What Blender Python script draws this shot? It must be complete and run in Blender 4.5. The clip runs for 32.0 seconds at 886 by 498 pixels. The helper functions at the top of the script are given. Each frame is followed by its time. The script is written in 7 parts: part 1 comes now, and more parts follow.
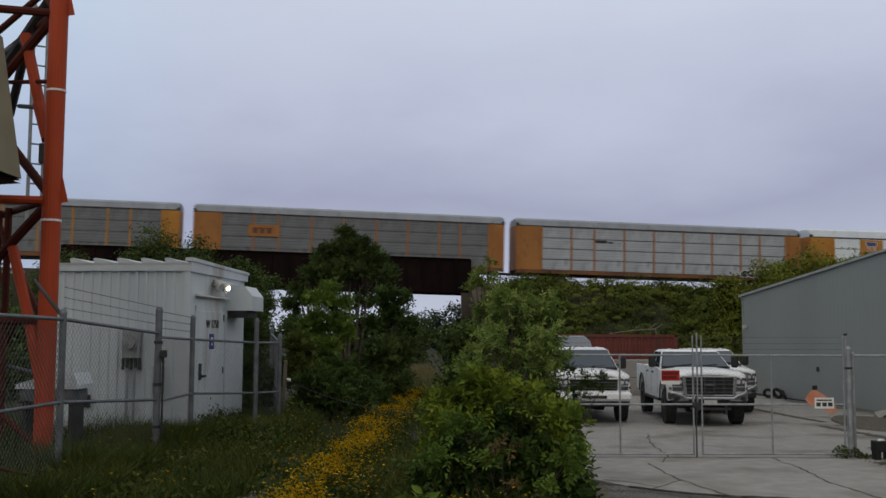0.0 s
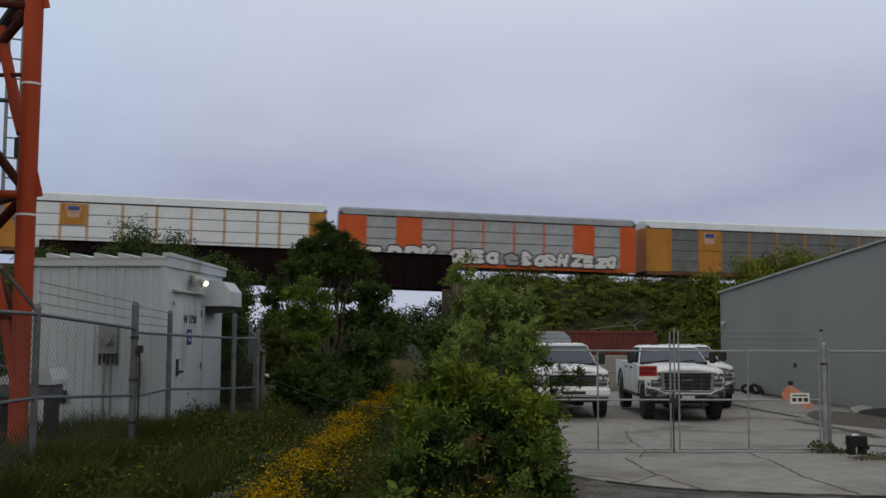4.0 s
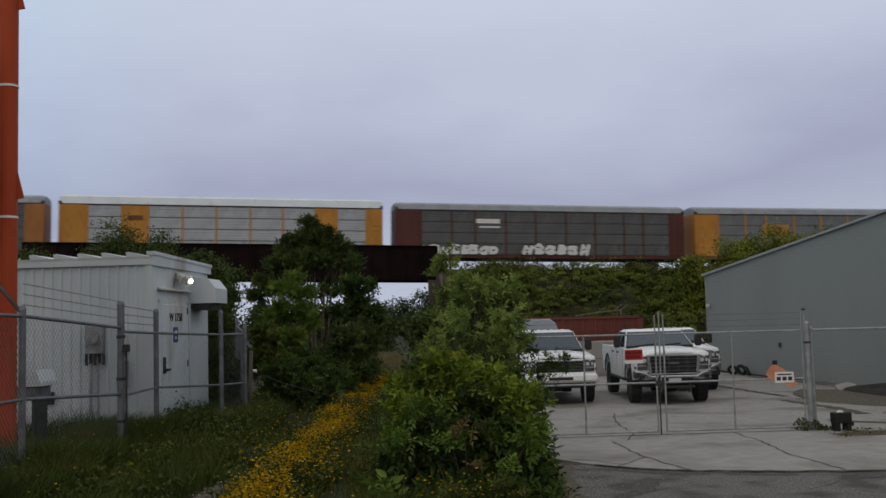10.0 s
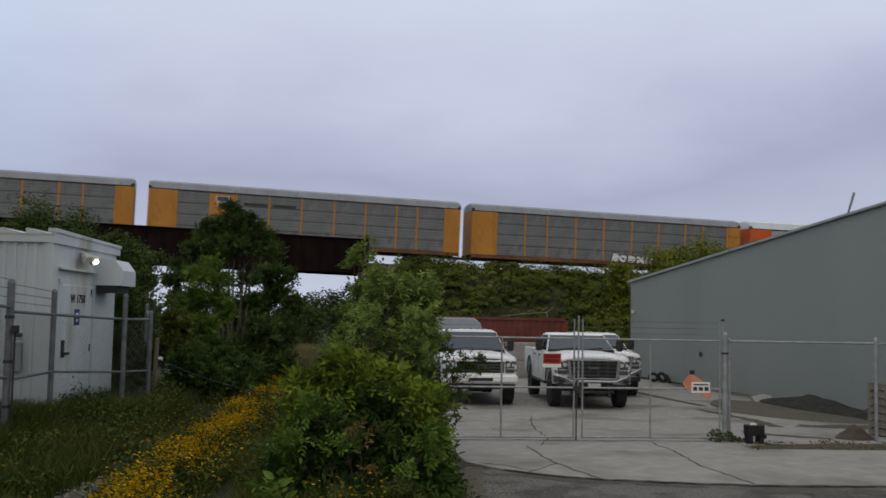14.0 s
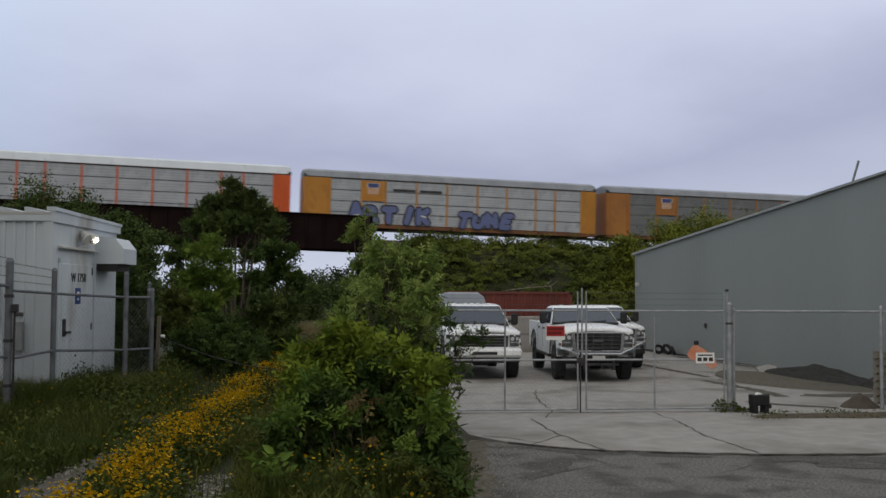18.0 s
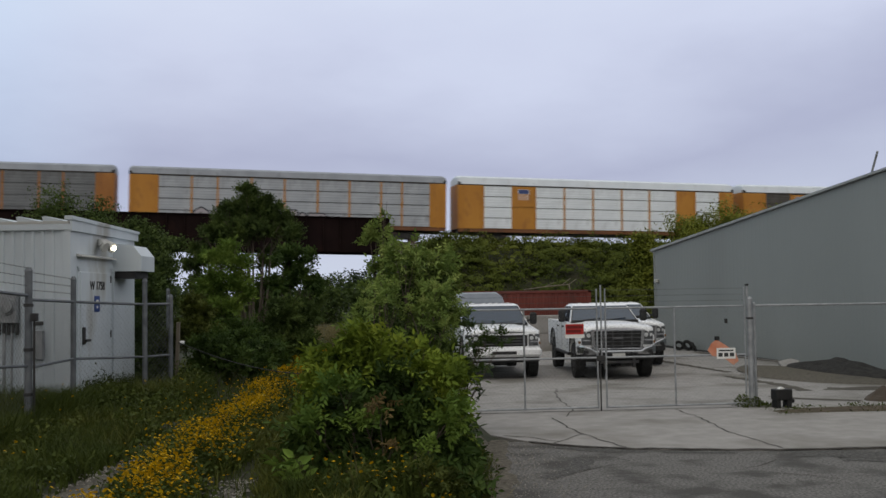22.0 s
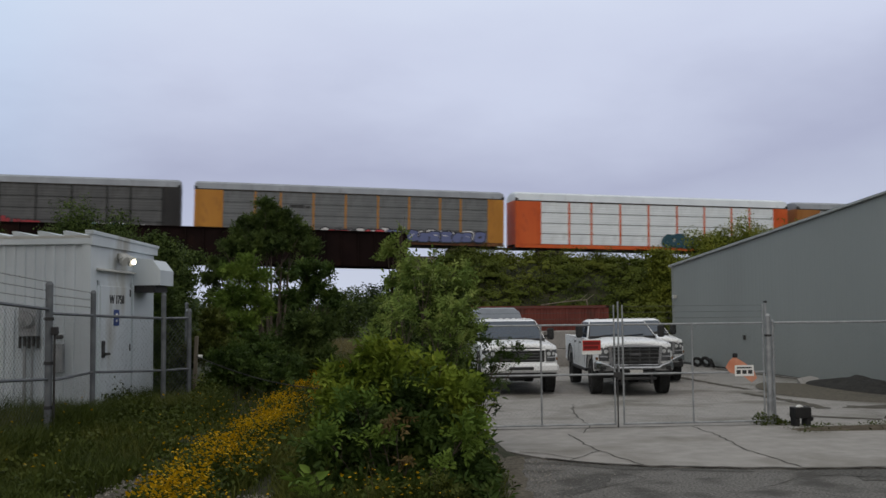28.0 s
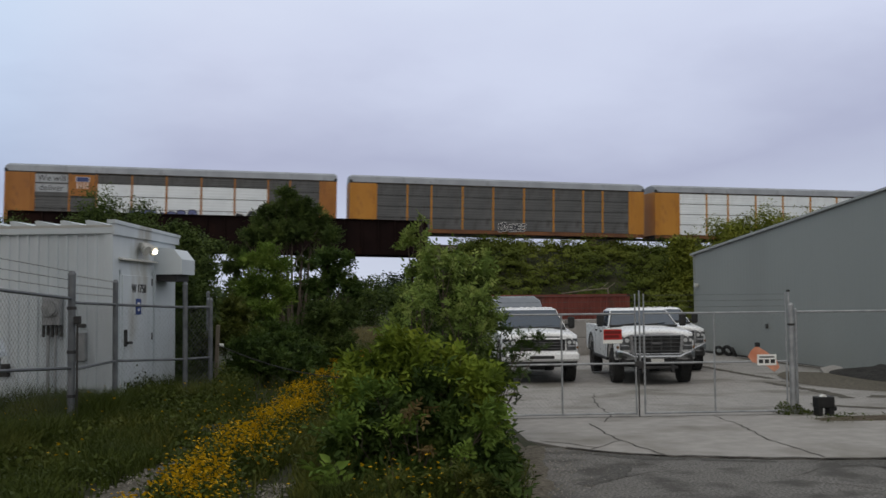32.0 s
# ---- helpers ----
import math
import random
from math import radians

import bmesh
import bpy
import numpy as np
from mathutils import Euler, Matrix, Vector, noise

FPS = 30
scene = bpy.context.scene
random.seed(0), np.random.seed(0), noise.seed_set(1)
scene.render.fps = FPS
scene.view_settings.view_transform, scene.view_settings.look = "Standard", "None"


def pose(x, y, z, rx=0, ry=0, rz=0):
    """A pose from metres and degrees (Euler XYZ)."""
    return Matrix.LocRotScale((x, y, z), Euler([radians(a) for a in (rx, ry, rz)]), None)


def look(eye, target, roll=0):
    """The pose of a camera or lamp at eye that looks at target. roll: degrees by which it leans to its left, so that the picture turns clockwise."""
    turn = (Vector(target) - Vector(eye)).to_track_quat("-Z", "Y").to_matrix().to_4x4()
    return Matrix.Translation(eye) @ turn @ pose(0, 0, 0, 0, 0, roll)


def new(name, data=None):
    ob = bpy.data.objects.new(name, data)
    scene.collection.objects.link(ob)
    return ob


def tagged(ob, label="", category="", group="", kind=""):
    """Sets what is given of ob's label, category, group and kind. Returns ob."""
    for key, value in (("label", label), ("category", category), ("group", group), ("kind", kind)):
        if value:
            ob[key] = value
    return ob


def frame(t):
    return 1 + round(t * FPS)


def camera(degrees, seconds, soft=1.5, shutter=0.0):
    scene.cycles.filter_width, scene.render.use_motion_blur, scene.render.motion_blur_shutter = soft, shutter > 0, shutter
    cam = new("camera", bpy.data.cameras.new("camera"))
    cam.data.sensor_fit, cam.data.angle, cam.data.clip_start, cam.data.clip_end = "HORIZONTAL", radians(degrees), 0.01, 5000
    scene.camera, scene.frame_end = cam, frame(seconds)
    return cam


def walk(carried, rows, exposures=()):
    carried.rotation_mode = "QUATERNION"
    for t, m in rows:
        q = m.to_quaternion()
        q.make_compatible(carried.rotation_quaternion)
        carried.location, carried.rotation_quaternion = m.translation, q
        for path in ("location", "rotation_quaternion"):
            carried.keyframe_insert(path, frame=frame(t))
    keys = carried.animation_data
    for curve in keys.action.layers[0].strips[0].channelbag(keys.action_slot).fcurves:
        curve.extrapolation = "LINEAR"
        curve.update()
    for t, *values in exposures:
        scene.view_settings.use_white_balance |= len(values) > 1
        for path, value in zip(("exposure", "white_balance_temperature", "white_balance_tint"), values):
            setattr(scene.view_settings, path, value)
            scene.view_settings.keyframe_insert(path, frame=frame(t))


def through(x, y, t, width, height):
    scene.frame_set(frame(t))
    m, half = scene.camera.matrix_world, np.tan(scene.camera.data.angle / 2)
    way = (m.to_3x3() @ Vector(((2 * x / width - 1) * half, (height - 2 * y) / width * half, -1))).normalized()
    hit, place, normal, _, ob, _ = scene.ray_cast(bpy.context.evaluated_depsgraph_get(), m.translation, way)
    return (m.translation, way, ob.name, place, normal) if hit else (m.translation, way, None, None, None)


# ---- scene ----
cam = camera(48.0, 32.0, shutter=0.4)
PATH = [
    (0, (-0.544, 0.246, 2.219), (-0.48, 2.238, 2.393), 0.2),
    (0.5, (-0.554, 0.237, 2.206), (-0.495, 2.229, 2.369), 0.2),
    (1, (-0.59, 0.277, 2.22), (-0.579, 2.271, 2.383), -0.1),
    (1.5, (-0.567, 0.258, 2.23), (-0.529, 2.251, 2.396), 0.3),
    (2, (-0.565, 0.267, 2.223), (-0.514, 2.258, 2.407), -0.6),
    (2.5, (-0.54, 0.254, 2.218), (-0.493, 2.245, 2.401), -0.1),
    (3, (-0.523, 0.232, 2.208), (-0.432, 2.223, 2.384), -0.5),
    (3.5, (-0.504, 0.244, 2.212), (-0.401, 2.234, 2.378), 0.3),
    (5.5, (-0.481, 0.166, 2.205), (-0.39, 2.157, 2.372), -0.1),
    (6, (-0.453, 0.14, 2.19), (-0.316, 2.13, 2.337), -0.2),
    (6.5, (-0.448, 0.136, 2.196), (-0.284, 2.124, 2.335), -0.0),
    (7, (-0.44, 0.137, 2.197), (-0.271, 2.124, 2.337), -0.3),
    (7.5, (-0.441, 0.15, 2.197), (-0.292, 2.139, 2.343), -0.2),
    (8, (-0.459, 0.154, 2.194), (-0.324, 2.144, 2.339), -0.3),
    (8.5, (-0.447, 0.148, 2.198), (-0.3, 2.138, 2.342), -0.3),
    (9, (-0.463, 0.148, 2.197), (-0.331, 2.139, 2.338), -0.9),
    (9.5, (-0.449, 0.139, 2.19), (-0.301, 2.128, 2.335), -0.8),
    (10, (-0.468, 0.169, 2.193), (-0.338, 2.159, 2.341), -1.5),
    (10.5, (-0.424, 0.13, 2.193), (-0.261, 2.119, 2.325), -1.2),
    (11, (-0.409, 0.125, 2.189), (-0.237, 2.113, 2.317), -1.0),
    (11.5, (-0.415, 0.132, 2.195), (-0.249, 2.121, 2.318), -1.1),
    (12, (-0.393, 0.122, 2.184), (-0.214, 2.11, 2.313), -1.2),
    (12.5, (-0.338, 0.141, 2.194), (-0.154, 2.129, 2.316), -0.6),
    (13, (-0.382, 0.371, 2.181), (-0.297, 2.365, 2.3), -0.8),
    (13.5, (-0.22, 0.36, 2.204), (0.073, 2.334, 2.336), -0.7),
    (14, (-0.187, 0.604, 2.206), (0.074, 2.582, 2.345), 1.1),
    (14.5, (-0.117, 0.765, 2.189), (0.084, 2.749, 2.334), 3.2),
    (16.5, (-0.152, 0.736, 2.2), (0.047, 2.721, 2.345), -0.1),
    (17, (-0.184, 0.778, 2.185), (-0.003, 2.763, 2.351), -0.7),
    (17.5, (-0.135, 0.696, 2.183), (0.018, 2.686, 2.299), -0.6),
    (18, (-0.123, 0.694, 2.168), (0.13, 2.676, 2.259), 0.3),
    (18.5, (-0.137, 0.719, 2.151), (0.081, 2.706, 2.221), 0.7),
    (19, (-0.127, 0.697, 2.174), (0.042, 2.689, 2.241), 0.3),
    (19.5, (-0.146, 0.724, 2.179), (0.014, 2.716, 2.255), 0.3),
    (20, (-0.145, 0.749, 2.178), (0.019, 2.74, 2.272), 0.0),
    (20.5, (-0.122, 0.727, 2.185), (0.05, 2.718, 2.277), -0.5),
    (21, (-0.107, 0.711, 2.171), (0.08, 2.7, 2.268), -0.6),
    (21.5, (-0.105, 0.72, 2.184), (0.098, 2.707, 2.29), -0.6),
    (22, (-0.105, 0.73, 2.162), (0.113, 2.716, 2.255), -0.9),
    (22.5, (-0.1, 0.718, 2.173), (0.119, 2.703, 2.278), -0.8),
    (23, (-0.106, 0.729, 2.165), (0.107, 2.715, 2.257), -0.7),
    (23.5, (-0.093, 0.726, 2.172), (0.106, 2.714, 2.276), -0.3),
    (24, (-0.095, 0.745, 2.179), (0.119, 2.73, 2.291), -0.6),
    (24.5, (-0.094, 0.72, 2.181), (0.12, 2.706, 2.29), -1.2),
    (25, (-0.109, 0.684, 2.188), (0.1, 2.671, 2.291), -0.6),
    (25.5, (-0.08, 0.636, 2.173), (0.148, 2.62, 2.277), -0.5),
    (27.5, (-0.099, 0.675, 2.168), (0.156, 2.655, 2.292), -0.2),
    (28, (-0.102, 0.691, 2.183), (0.081, 2.679, 2.305), -0.6),
    (28.5, (-0.097, 0.688, 2.178), (0.086, 2.676, 2.298), -0.9),
    (29, (-0.095, 0.722, 2.199), (0.069, 2.711, 2.326), -0.6),
    (29.5, (-0.095, 0.739, 2.179), (0.072, 2.728, 2.299), -1.0),
    (30, (-0.093, 0.743, 2.183), (0.058, 2.734, 2.298), -1.0),
    (30.5, (-0.097, 0.742, 2.173), (0.047, 2.735, 2.272), -1.3),
    (31, (-0.086, 0.712, 2.17), (0.074, 2.703, 2.271), -1.1),
    (31.5, (-0.093, 0.705, 2.173), (0.085, 2.696, 2.263), -0.7),
    (32, (-0.097, 0.72, 2.195), (0.045, 2.713, 2.294), -0.6),
]
walk(cam, [(t, look(eye, target, roll)) for t, eye, target, roll in PATH], [(0, -0.18), (3.5, -0.18), (6, -0.21), (10, -0.19), (12.4, -0.08), (13.1, 0.15), (14, -0.05), (14.5, -0.15), (17, -0.2), (18, 0.03), (19, 0.15), (22, 0.1), (25, 0.05), (28, 0.05), (29, 0), (30, -0.1), (31, 0), (32, 0.1)])

# ---- light: an overcast sky ----
world = bpy.data.worlds.new("overcast_sky")
scene.world = world
world.use_nodes = True


def make_sky():
    nt = world.node_tree
    nt.nodes.clear()
    N = nt.nodes.new
    sky = N("ShaderNodeTexSky")
    sky.sky_type = "NISHITA"
    sky.sun_disc = False
    sky.sun_elevation, sky.sun_rotation = radians(24), radians(200)
    sky.air_density, sky.dust_density = 1.0, 2.0
    dim = N("ShaderNodeMixRGB")
    dim.blend_type = "MULTIPLY"
    dim.inputs[0].default_value = 1.0
    dim.inputs[2].default_value = (0.07, 0.07, 0.07, 1)
    nt.links.new(sky.outputs[0], dim.inputs[1])
    co = N("ShaderNodeTexCoord")
    # cloud layer: a gentle rise of tone with height, broken by broad soft billows
    sep = N("ShaderNodeSeparateXYZ")
    nt.links.new(co.outputs["Generated"], sep.inputs[0])
    mp = N("ShaderNodeMapping")
    mp.inputs["Scale"].default_value = (1.0, 1.0, 2.6)
    mp.inputs["Location"].default_value = (0.3, 0.1, 0.2)
    nt.links.new(co.outputs["Generated"], mp.inputs["Vector"])
    big = N("ShaderNodeTexNoise")
    big.inputs["Scale"].default_value = 1.5
    big.inputs["Detail"].default_value = 6
    big.inputs["Roughness"].default_value = 0.52
    nt.links.new(mp.outputs[0], big.inputs["Vector"])
    lift = N("ShaderNodeMath")
    lift.operation = "MULTIPLY_ADD"
    lift.inputs[1].default_value = 0.3
    nt.links.new(big.outputs["Fac"], lift.inputs[0])
    shift = N("ShaderNodeMath")
    shift.operation = "SUBTRACT"
    shift.inputs[1].default_value = 0.15
    nt.links.new(lift.outputs[0], shift.inputs[0])
    nt.links.new(sep.outputs["Z"], lift.inputs[2])
    ramp = N("ShaderNodeValToRGB")
    els = ramp.color_ramp.elements
    els[0].position, els[0].color = 0.0, (0.608, 0.660, 0.793, 1)
    els[1].position, els[1].color = 1.0, (0.68, 0.685, 0.68, 1)
    for pos, c in ((0.09, (0.510, 0.550, 0.700)), (0.165, (0.421, 0.445, 0.603)), (0.25, (0.608, 0.650, 0.814)), (0.34, (0.696, 0.755, 0.901)), (0.5, (0.74, 0.745, 0.76)), (0.7, (0.72, 0.725, 0.72))):
        e = els.new(pos)
        e.color = (*c, 1)
    nt.links.new(shift.outputs[0], ramp.inputs["Fac"])
    # clearer and bluer towards one side
    side = N("ShaderNodeMapRange")
    side.interpolation_type = "SMOOTHSTEP"
    side.inputs["From Min"].default_value, side.inputs["From Max"].default_value = -0.12, -0.55
    nt.links.new(sep.outputs["X"], side.inputs["Value"])
    blue = N("ShaderNodeMixRGB")
    blue.blend_type = "MULTIPLY"
    blue.inputs[2].default_value = (0.84, 1.02, 1.07, 1)
    nt.links.new(side.outputs[0], blue.inputs[0])
    nt.links.new(ramp.outputs[0], blue.inputs[1])
    # thinner, warmer cloud on the other half of the sky, where the low sun stands
    back = N("ShaderNodeMapRange")
    back.interpolation_type = "SMOOTHSTEP"
    back.inputs["From Min"].default_value, back.inputs["From Max"].default_value = 0.55, -0.6
    nt.links.new(sep.outputs["Y"], back.inputs["Value"])
    warm = N("ShaderNodeMixRGB")
    warm.inputs[2].default_value = (0.76, 0.75, 0.735, 1)
    nt.links.new(back.outputs[0], warm.inputs[0])
    nt.links.new(blue.outputs[0], warm.inputs[1])
    mix = N("ShaderNodeMixRGB")
    mix.inputs[0].default_value = 0.92
    nt.links.new(dim.outputs[0], mix.inputs[1])
    nt.links.new(warm.outputs[0], mix.inputs[2])
    bg = N("ShaderNodeBackground")
    bg.inputs["Strength"].default_value = 1.0
    nt.links.new(mix.outputs[0], bg.inputs["Color"])
    out = N("ShaderNodeOutputWorld")
    nt.links.new(bg.outputs[0], out.inputs["Surface"])


make_sky()
sun = new("sun", bpy.data.lights.new("sun", "SUN"))
sun.data.energy, sun.data.angle, sun.data.color = 0.4, radians(30), (1.0, 0.92, 0.8)
sun.matrix_world = look((0, 0, 0), (0.35, 0.75, -0.9))

# ---- materials ----
def mat(name, c1, c2, scale=3.0, rough=0.8, metal=0.0, bump=0.0, bscale=40.0, stain=None, stain_scale=0.8, stain_at=0.62, stretch=(1, 1, 1), vary=0.0, spec=0.4):
    m = bpy.data.materials.new(name)
    m.use_nodes = True
    nt = m.node_tree
    b = nt.nodes["Principled BSDF"]
    b.inputs["Roughness"].default_value = rough
    b.inputs["Metallic"].default_value = metal
    b.inputs["Specular IOR Level"].default_value = spec
    co = nt.nodes.new("ShaderNodeTexCoord")
    mp = nt.nodes.new("ShaderNodeMapping")
    mp.inputs["Scale"].default_value = stretch
    nt.links.new(co.outputs["Object"], mp.inputs["Vector"])

    def noise_tex(s, d=5.0):
        n = nt.nodes.new("ShaderNodeTexNoise")
        n.inputs["Scale"].default_value = s
        n.inputs["Detail"].default_value = d
        nt.links.new(mp.outputs[0], n.inputs["Vector"])
        return n

    n1 = noise_tex(scale)
    r = nt.nodes.new("ShaderNodeValToRGB")
    r.color_ramp.elements[0].position, r.color_ramp.elements[1].position = 0.35, 0.68
    r.color_ramp.elements[0].color, r.color_ramp.elements[1].color = (*c1, 1), (*c2, 1)
    nt.links.new(n1.outputs["Fac"], r.inputs["Fac"])
    col = r.outputs[0]
    if stain:
        n2 = noise_tex(stain_scale, 6.0)
        r2 = nt.nodes.new("ShaderNodeValToRGB")
        r2.color_ramp.elements[0].position, r2.color_ramp.elements[1].position = stain_at - 0.06, stain_at + 0.08
        nt.links.new(n2.outputs["Fac"], r2.inputs["Fac"])
        mx = nt.nodes.new("ShaderNodeMixRGB")
        mx.inputs[2].default_value = (*stain, 1)
        nt.links.new(r2.outputs[0], mx.inputs[0])
        nt.links.new(col, mx.inputs[1])
        col = mx.outputs[0]
    if vary:
        oi = nt.nodes.new("ShaderNodeObjectInfo")
        hs = nt.nodes.new("ShaderNodeHueSaturation")
        mr = nt.nodes.new("ShaderNodeMapRange")
        mr.inputs["To Min"].default_value, mr.inputs["To Max"].default_value = 1 - vary, 1 + vary
        nt.links.new(oi.outputs["Random"], mr.inputs["Value"])
        nt.links.new(mr.outputs[0], hs.inputs["Value"])
        nt.links.new(col, hs.inputs["Color"])
        col = hs.outputs[0]
    nt.links.new(col, b.inputs["Base Color"])
    if bump:
        n3 = noise_tex(bscale, 4.0)
        bp = nt.nodes.new("ShaderNodeBump")
        bp.inputs["Strength"].default_value = bump
        bp.inputs["Distance"].default_value = 0.02
        nt.links.new(n3.outputs["Fac"], bp.inputs["Height"])
        nt.links.new(bp.outputs[0], b.inputs["Normal"])
    return m


def leaf_mat(name, c1, c2, c3, rough=0.65, through=0.1, patch=2.2):
    """Leaves: whole sprays and single leaves differ in tone, and let some light through."""
    m = bpy.data.materials.new(name)
    m.use_nodes = True
    nt = m.node_tree
    b = nt.nodes["Principled BSDF"]
    b.inputs["Roughness"].default_value = rough
    b.inputs["Specular IOR Level"].default_value = 0.15
    g = nt.nodes.new("ShaderNodeNewGeometry")
    r = nt.nodes.new("ShaderNodeValToRGB")
    r.color_ramp.elements[0].color, r.color_ramp.elements[1].color = (*c1, 1), (*c3, 1)
    e = r.color_ramp.elements.new(0.55)
    e.color = (*c2, 1)
    co = nt.nodes.new("ShaderNodeTexCoord")
    n = nt.nodes.new("ShaderNodeTexNoise")
    n.inputs["Scale"].default_value = patch
    n.inputs["Detail"].default_value = 2.0
    nt.links.new(co.outputs["Object"], n.inputs["Vector"])
    mr = nt.nodes.new("ShaderNodeMapRange")
    mr.inputs["From Min"].default_value, mr.inputs["From Max"].default_value = 0.3, 0.7
    mr.inputs["To Min"].default_value, mr.inputs["To Max"].default_value = -0.1, 0.75
    nt.links.new(n.outputs["Fac"], mr.inputs["Value"])
    ad = nt.nodes.new("ShaderNodeMath")
    ad.operation = "MULTIPLY_ADD"
    ad.inputs[1].default_value = 0.25
    nt.links.new(g.outputs["Random Per Island"], ad.inputs[0])
    nt.links.new(mr.outputs[0], ad.inputs[2])
    nt.links.new(ad.outputs[0], r.inputs["Fac"])
    nt.links.new(r.outputs[0], b.inputs["Base Color"])
    t = nt.nodes.new("ShaderNodeBsdfTranslucent")
    nt.links.new(r.outputs[0], t.inputs["Color"])
    mx = nt.nodes.new("ShaderNodeMixShader")
    mx.inputs[0].default_value = through
    nt.links.new(b.outputs[0], mx.inputs[1])
    nt.links.new(t.outputs[0], mx.inputs[2])
    nt.links.new(mx.outputs[0], nt.nodes["Material Output"].inputs["Surface"])
    return m


def glow_mat(name, c, s):
    m = mat(name, c, c)
    b = m.node_tree.nodes["Principled BSDF"]
    b.inputs["Emission Color"].default_value = (*c, 1)
    b.inputs["Emission Strength"].default_value = s
    return m


def glass_mat(name, tint, rough=0.05):
    m = mat(name, tint, tint, 2.0, rough, 0.0, spec=0.9)
    m.node_tree.nodes["Principled BSDF"].inputs["Coat Weight"].default_value = 0.0
    return m


M_SOIL = mat("soil_grass", (0.016, 0.0192, 0.0064), (0.0272, 0.0296, 0.0096), 1.3, 0.95, bump=0.6, bscale=18, stain=(0.056, 0.048, 0.028), stain_scale=0.35, stain_at=0.66)
M_ASPHALT = mat("worn_asphalt", (0.075, 0.072, 0.068), (0.25, 0.24, 0.228), 30.0, 0.95, bump=1.0, bscale=90, stain=(0.075, 0.071, 0.066), stain_scale=1.3, stain_at=0.54)
M_CONCRETE = mat("weathered_concrete", (0.255, 0.242, 0.229), (0.32, 0.304, 0.29), 3.4, 0.9, bump=0.35, bscale=70, stain=(0.178, 0.166, 0.148), stain_scale=0.55, stain_at=0.57)
M_CRACK = mat("dark_crack", (0.045, 0.042, 0.038), (0.085, 0.078, 0.07), 9.0, 1.0)
M_BROKEN = mat("broken_asphalt", (0.045, 0.043, 0.04), (0.13, 0.125, 0.118), 22.0, 0.97, bump=1.0, bscale=60)
M_GRAVEL = mat("gravel_path", (0.045, 0.041, 0.032), (0.12, 0.11, 0.088), 26.0, 0.95, bump=0.8, bscale=55)
M_STONES = mat("loose_grit", (0.12, 0.11, 0.095), (0.34, 0.32, 0.29), 9.0, 0.95)
M_WHITE_METAL = mat("white_painted_metal", (0.495, 0.545, 0.585), (0.585, 0.635, 0.675), 1.4, 0.5, bump=0.05, stain=(0.352, 0.348, 0.321), stain_scale=1.1, stain_at=0.64, stretch=(1, 1, 0.25))
M_GREY_WALL = mat("grey_steel_siding", (0.222, 0.236, 0.23), (0.24, 0.254, 0.248), 0.5, 0.55, bump=0.04, bscale=9, stain=(0.212, 0.224, 0.218), stain_scale=0.25, stain_at=0.6, stretch=(1, 1, 0.3))
M_TRIM = mat("pale_trim", (0.42, 0.42, 0.4), (0.5, 0.5, 0.48), 3.0, 0.55)
M_GALV = mat("galvanised_steel", (0.25, 0.262, 0.275), (0.36, 0.37, 0.385), 6.0, 0.55, 0.5, bump=0.05)
M_WIRE = mat("chain_wire", (0.06, 0.064, 0.068), (0.1, 0.105, 0.11), 5.0, 0.6, 0.4)
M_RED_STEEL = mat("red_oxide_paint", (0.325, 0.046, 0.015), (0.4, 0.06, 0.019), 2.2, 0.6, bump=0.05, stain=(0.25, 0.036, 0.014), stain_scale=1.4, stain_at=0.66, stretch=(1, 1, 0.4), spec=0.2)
# the same red, darkened for members that stand in shade
M_RED_SHADE = mat("shaded_red_paint", (0.055, 0.013, 0.009), (0.085, 0.019, 0.011), 2.2, 0.75, bump=0.05, spec=0.15)
# worn galvanising, its colour also darkened for a fence against the light
M_GALV_OLD_BACKLIT = mat("dull_backlit_galvanised_steel", (0.1, 0.11, 0.123), (0.165, 0.176, 0.19), 6.0, 0.6, 0.4, bump=0.05)
M_DARK_STEEL = mat("dark_steel", (0.03, 0.03, 0.033), (0.06, 0.058, 0.055), 3.0, 0.6, 0.4)
M_BRIDGE = mat("rusty_black_girder", (0.009, 0.0055, 0.0056), (0.015, 0.0085, 0.0082), 0.6, 0.9, bump=0.2, bscale=12, stain=(0.022, 0.011, 0.009), stain_scale=0.5, stain_at=0.66, spec=0.06)
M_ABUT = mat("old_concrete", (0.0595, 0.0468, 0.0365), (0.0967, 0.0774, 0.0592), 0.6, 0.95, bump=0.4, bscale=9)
M_BALLAST = mat("ballast", (0.12, 0.115, 0.11), (0.26, 0.25, 0.235), 9.0, 0.95, bump=1.0, bscale=14)
M_TIE = mat("timber_sleeper", (0.035, 0.025, 0.02), (0.08, 0.06, 0.045), 6.0, 0.9)
M_RAIL = mat("rail_steel", (0.09, 0.06, 0.045), (0.16, 0.12, 0.1), 5.0, 0.5, 0.5)
M_TAN = mat("tan_panel", (0.195, 0.168, 0.11), (0.25, 0.218, 0.145), 1.5, 0.75, spec=0.2)
M_DAMP = mat("damp_dirt", (0.06, 0.053, 0.042), (0.11, 0.098, 0.08), 7.0, 0.95, bump=0.4, bscale=40)
M_RUBBER = mat("tyre_rubber", (0.0072, 0.0072, 0.0072), (0.018, 0.0174, 0.0168), 12.0, 0.85, bump=0.2)
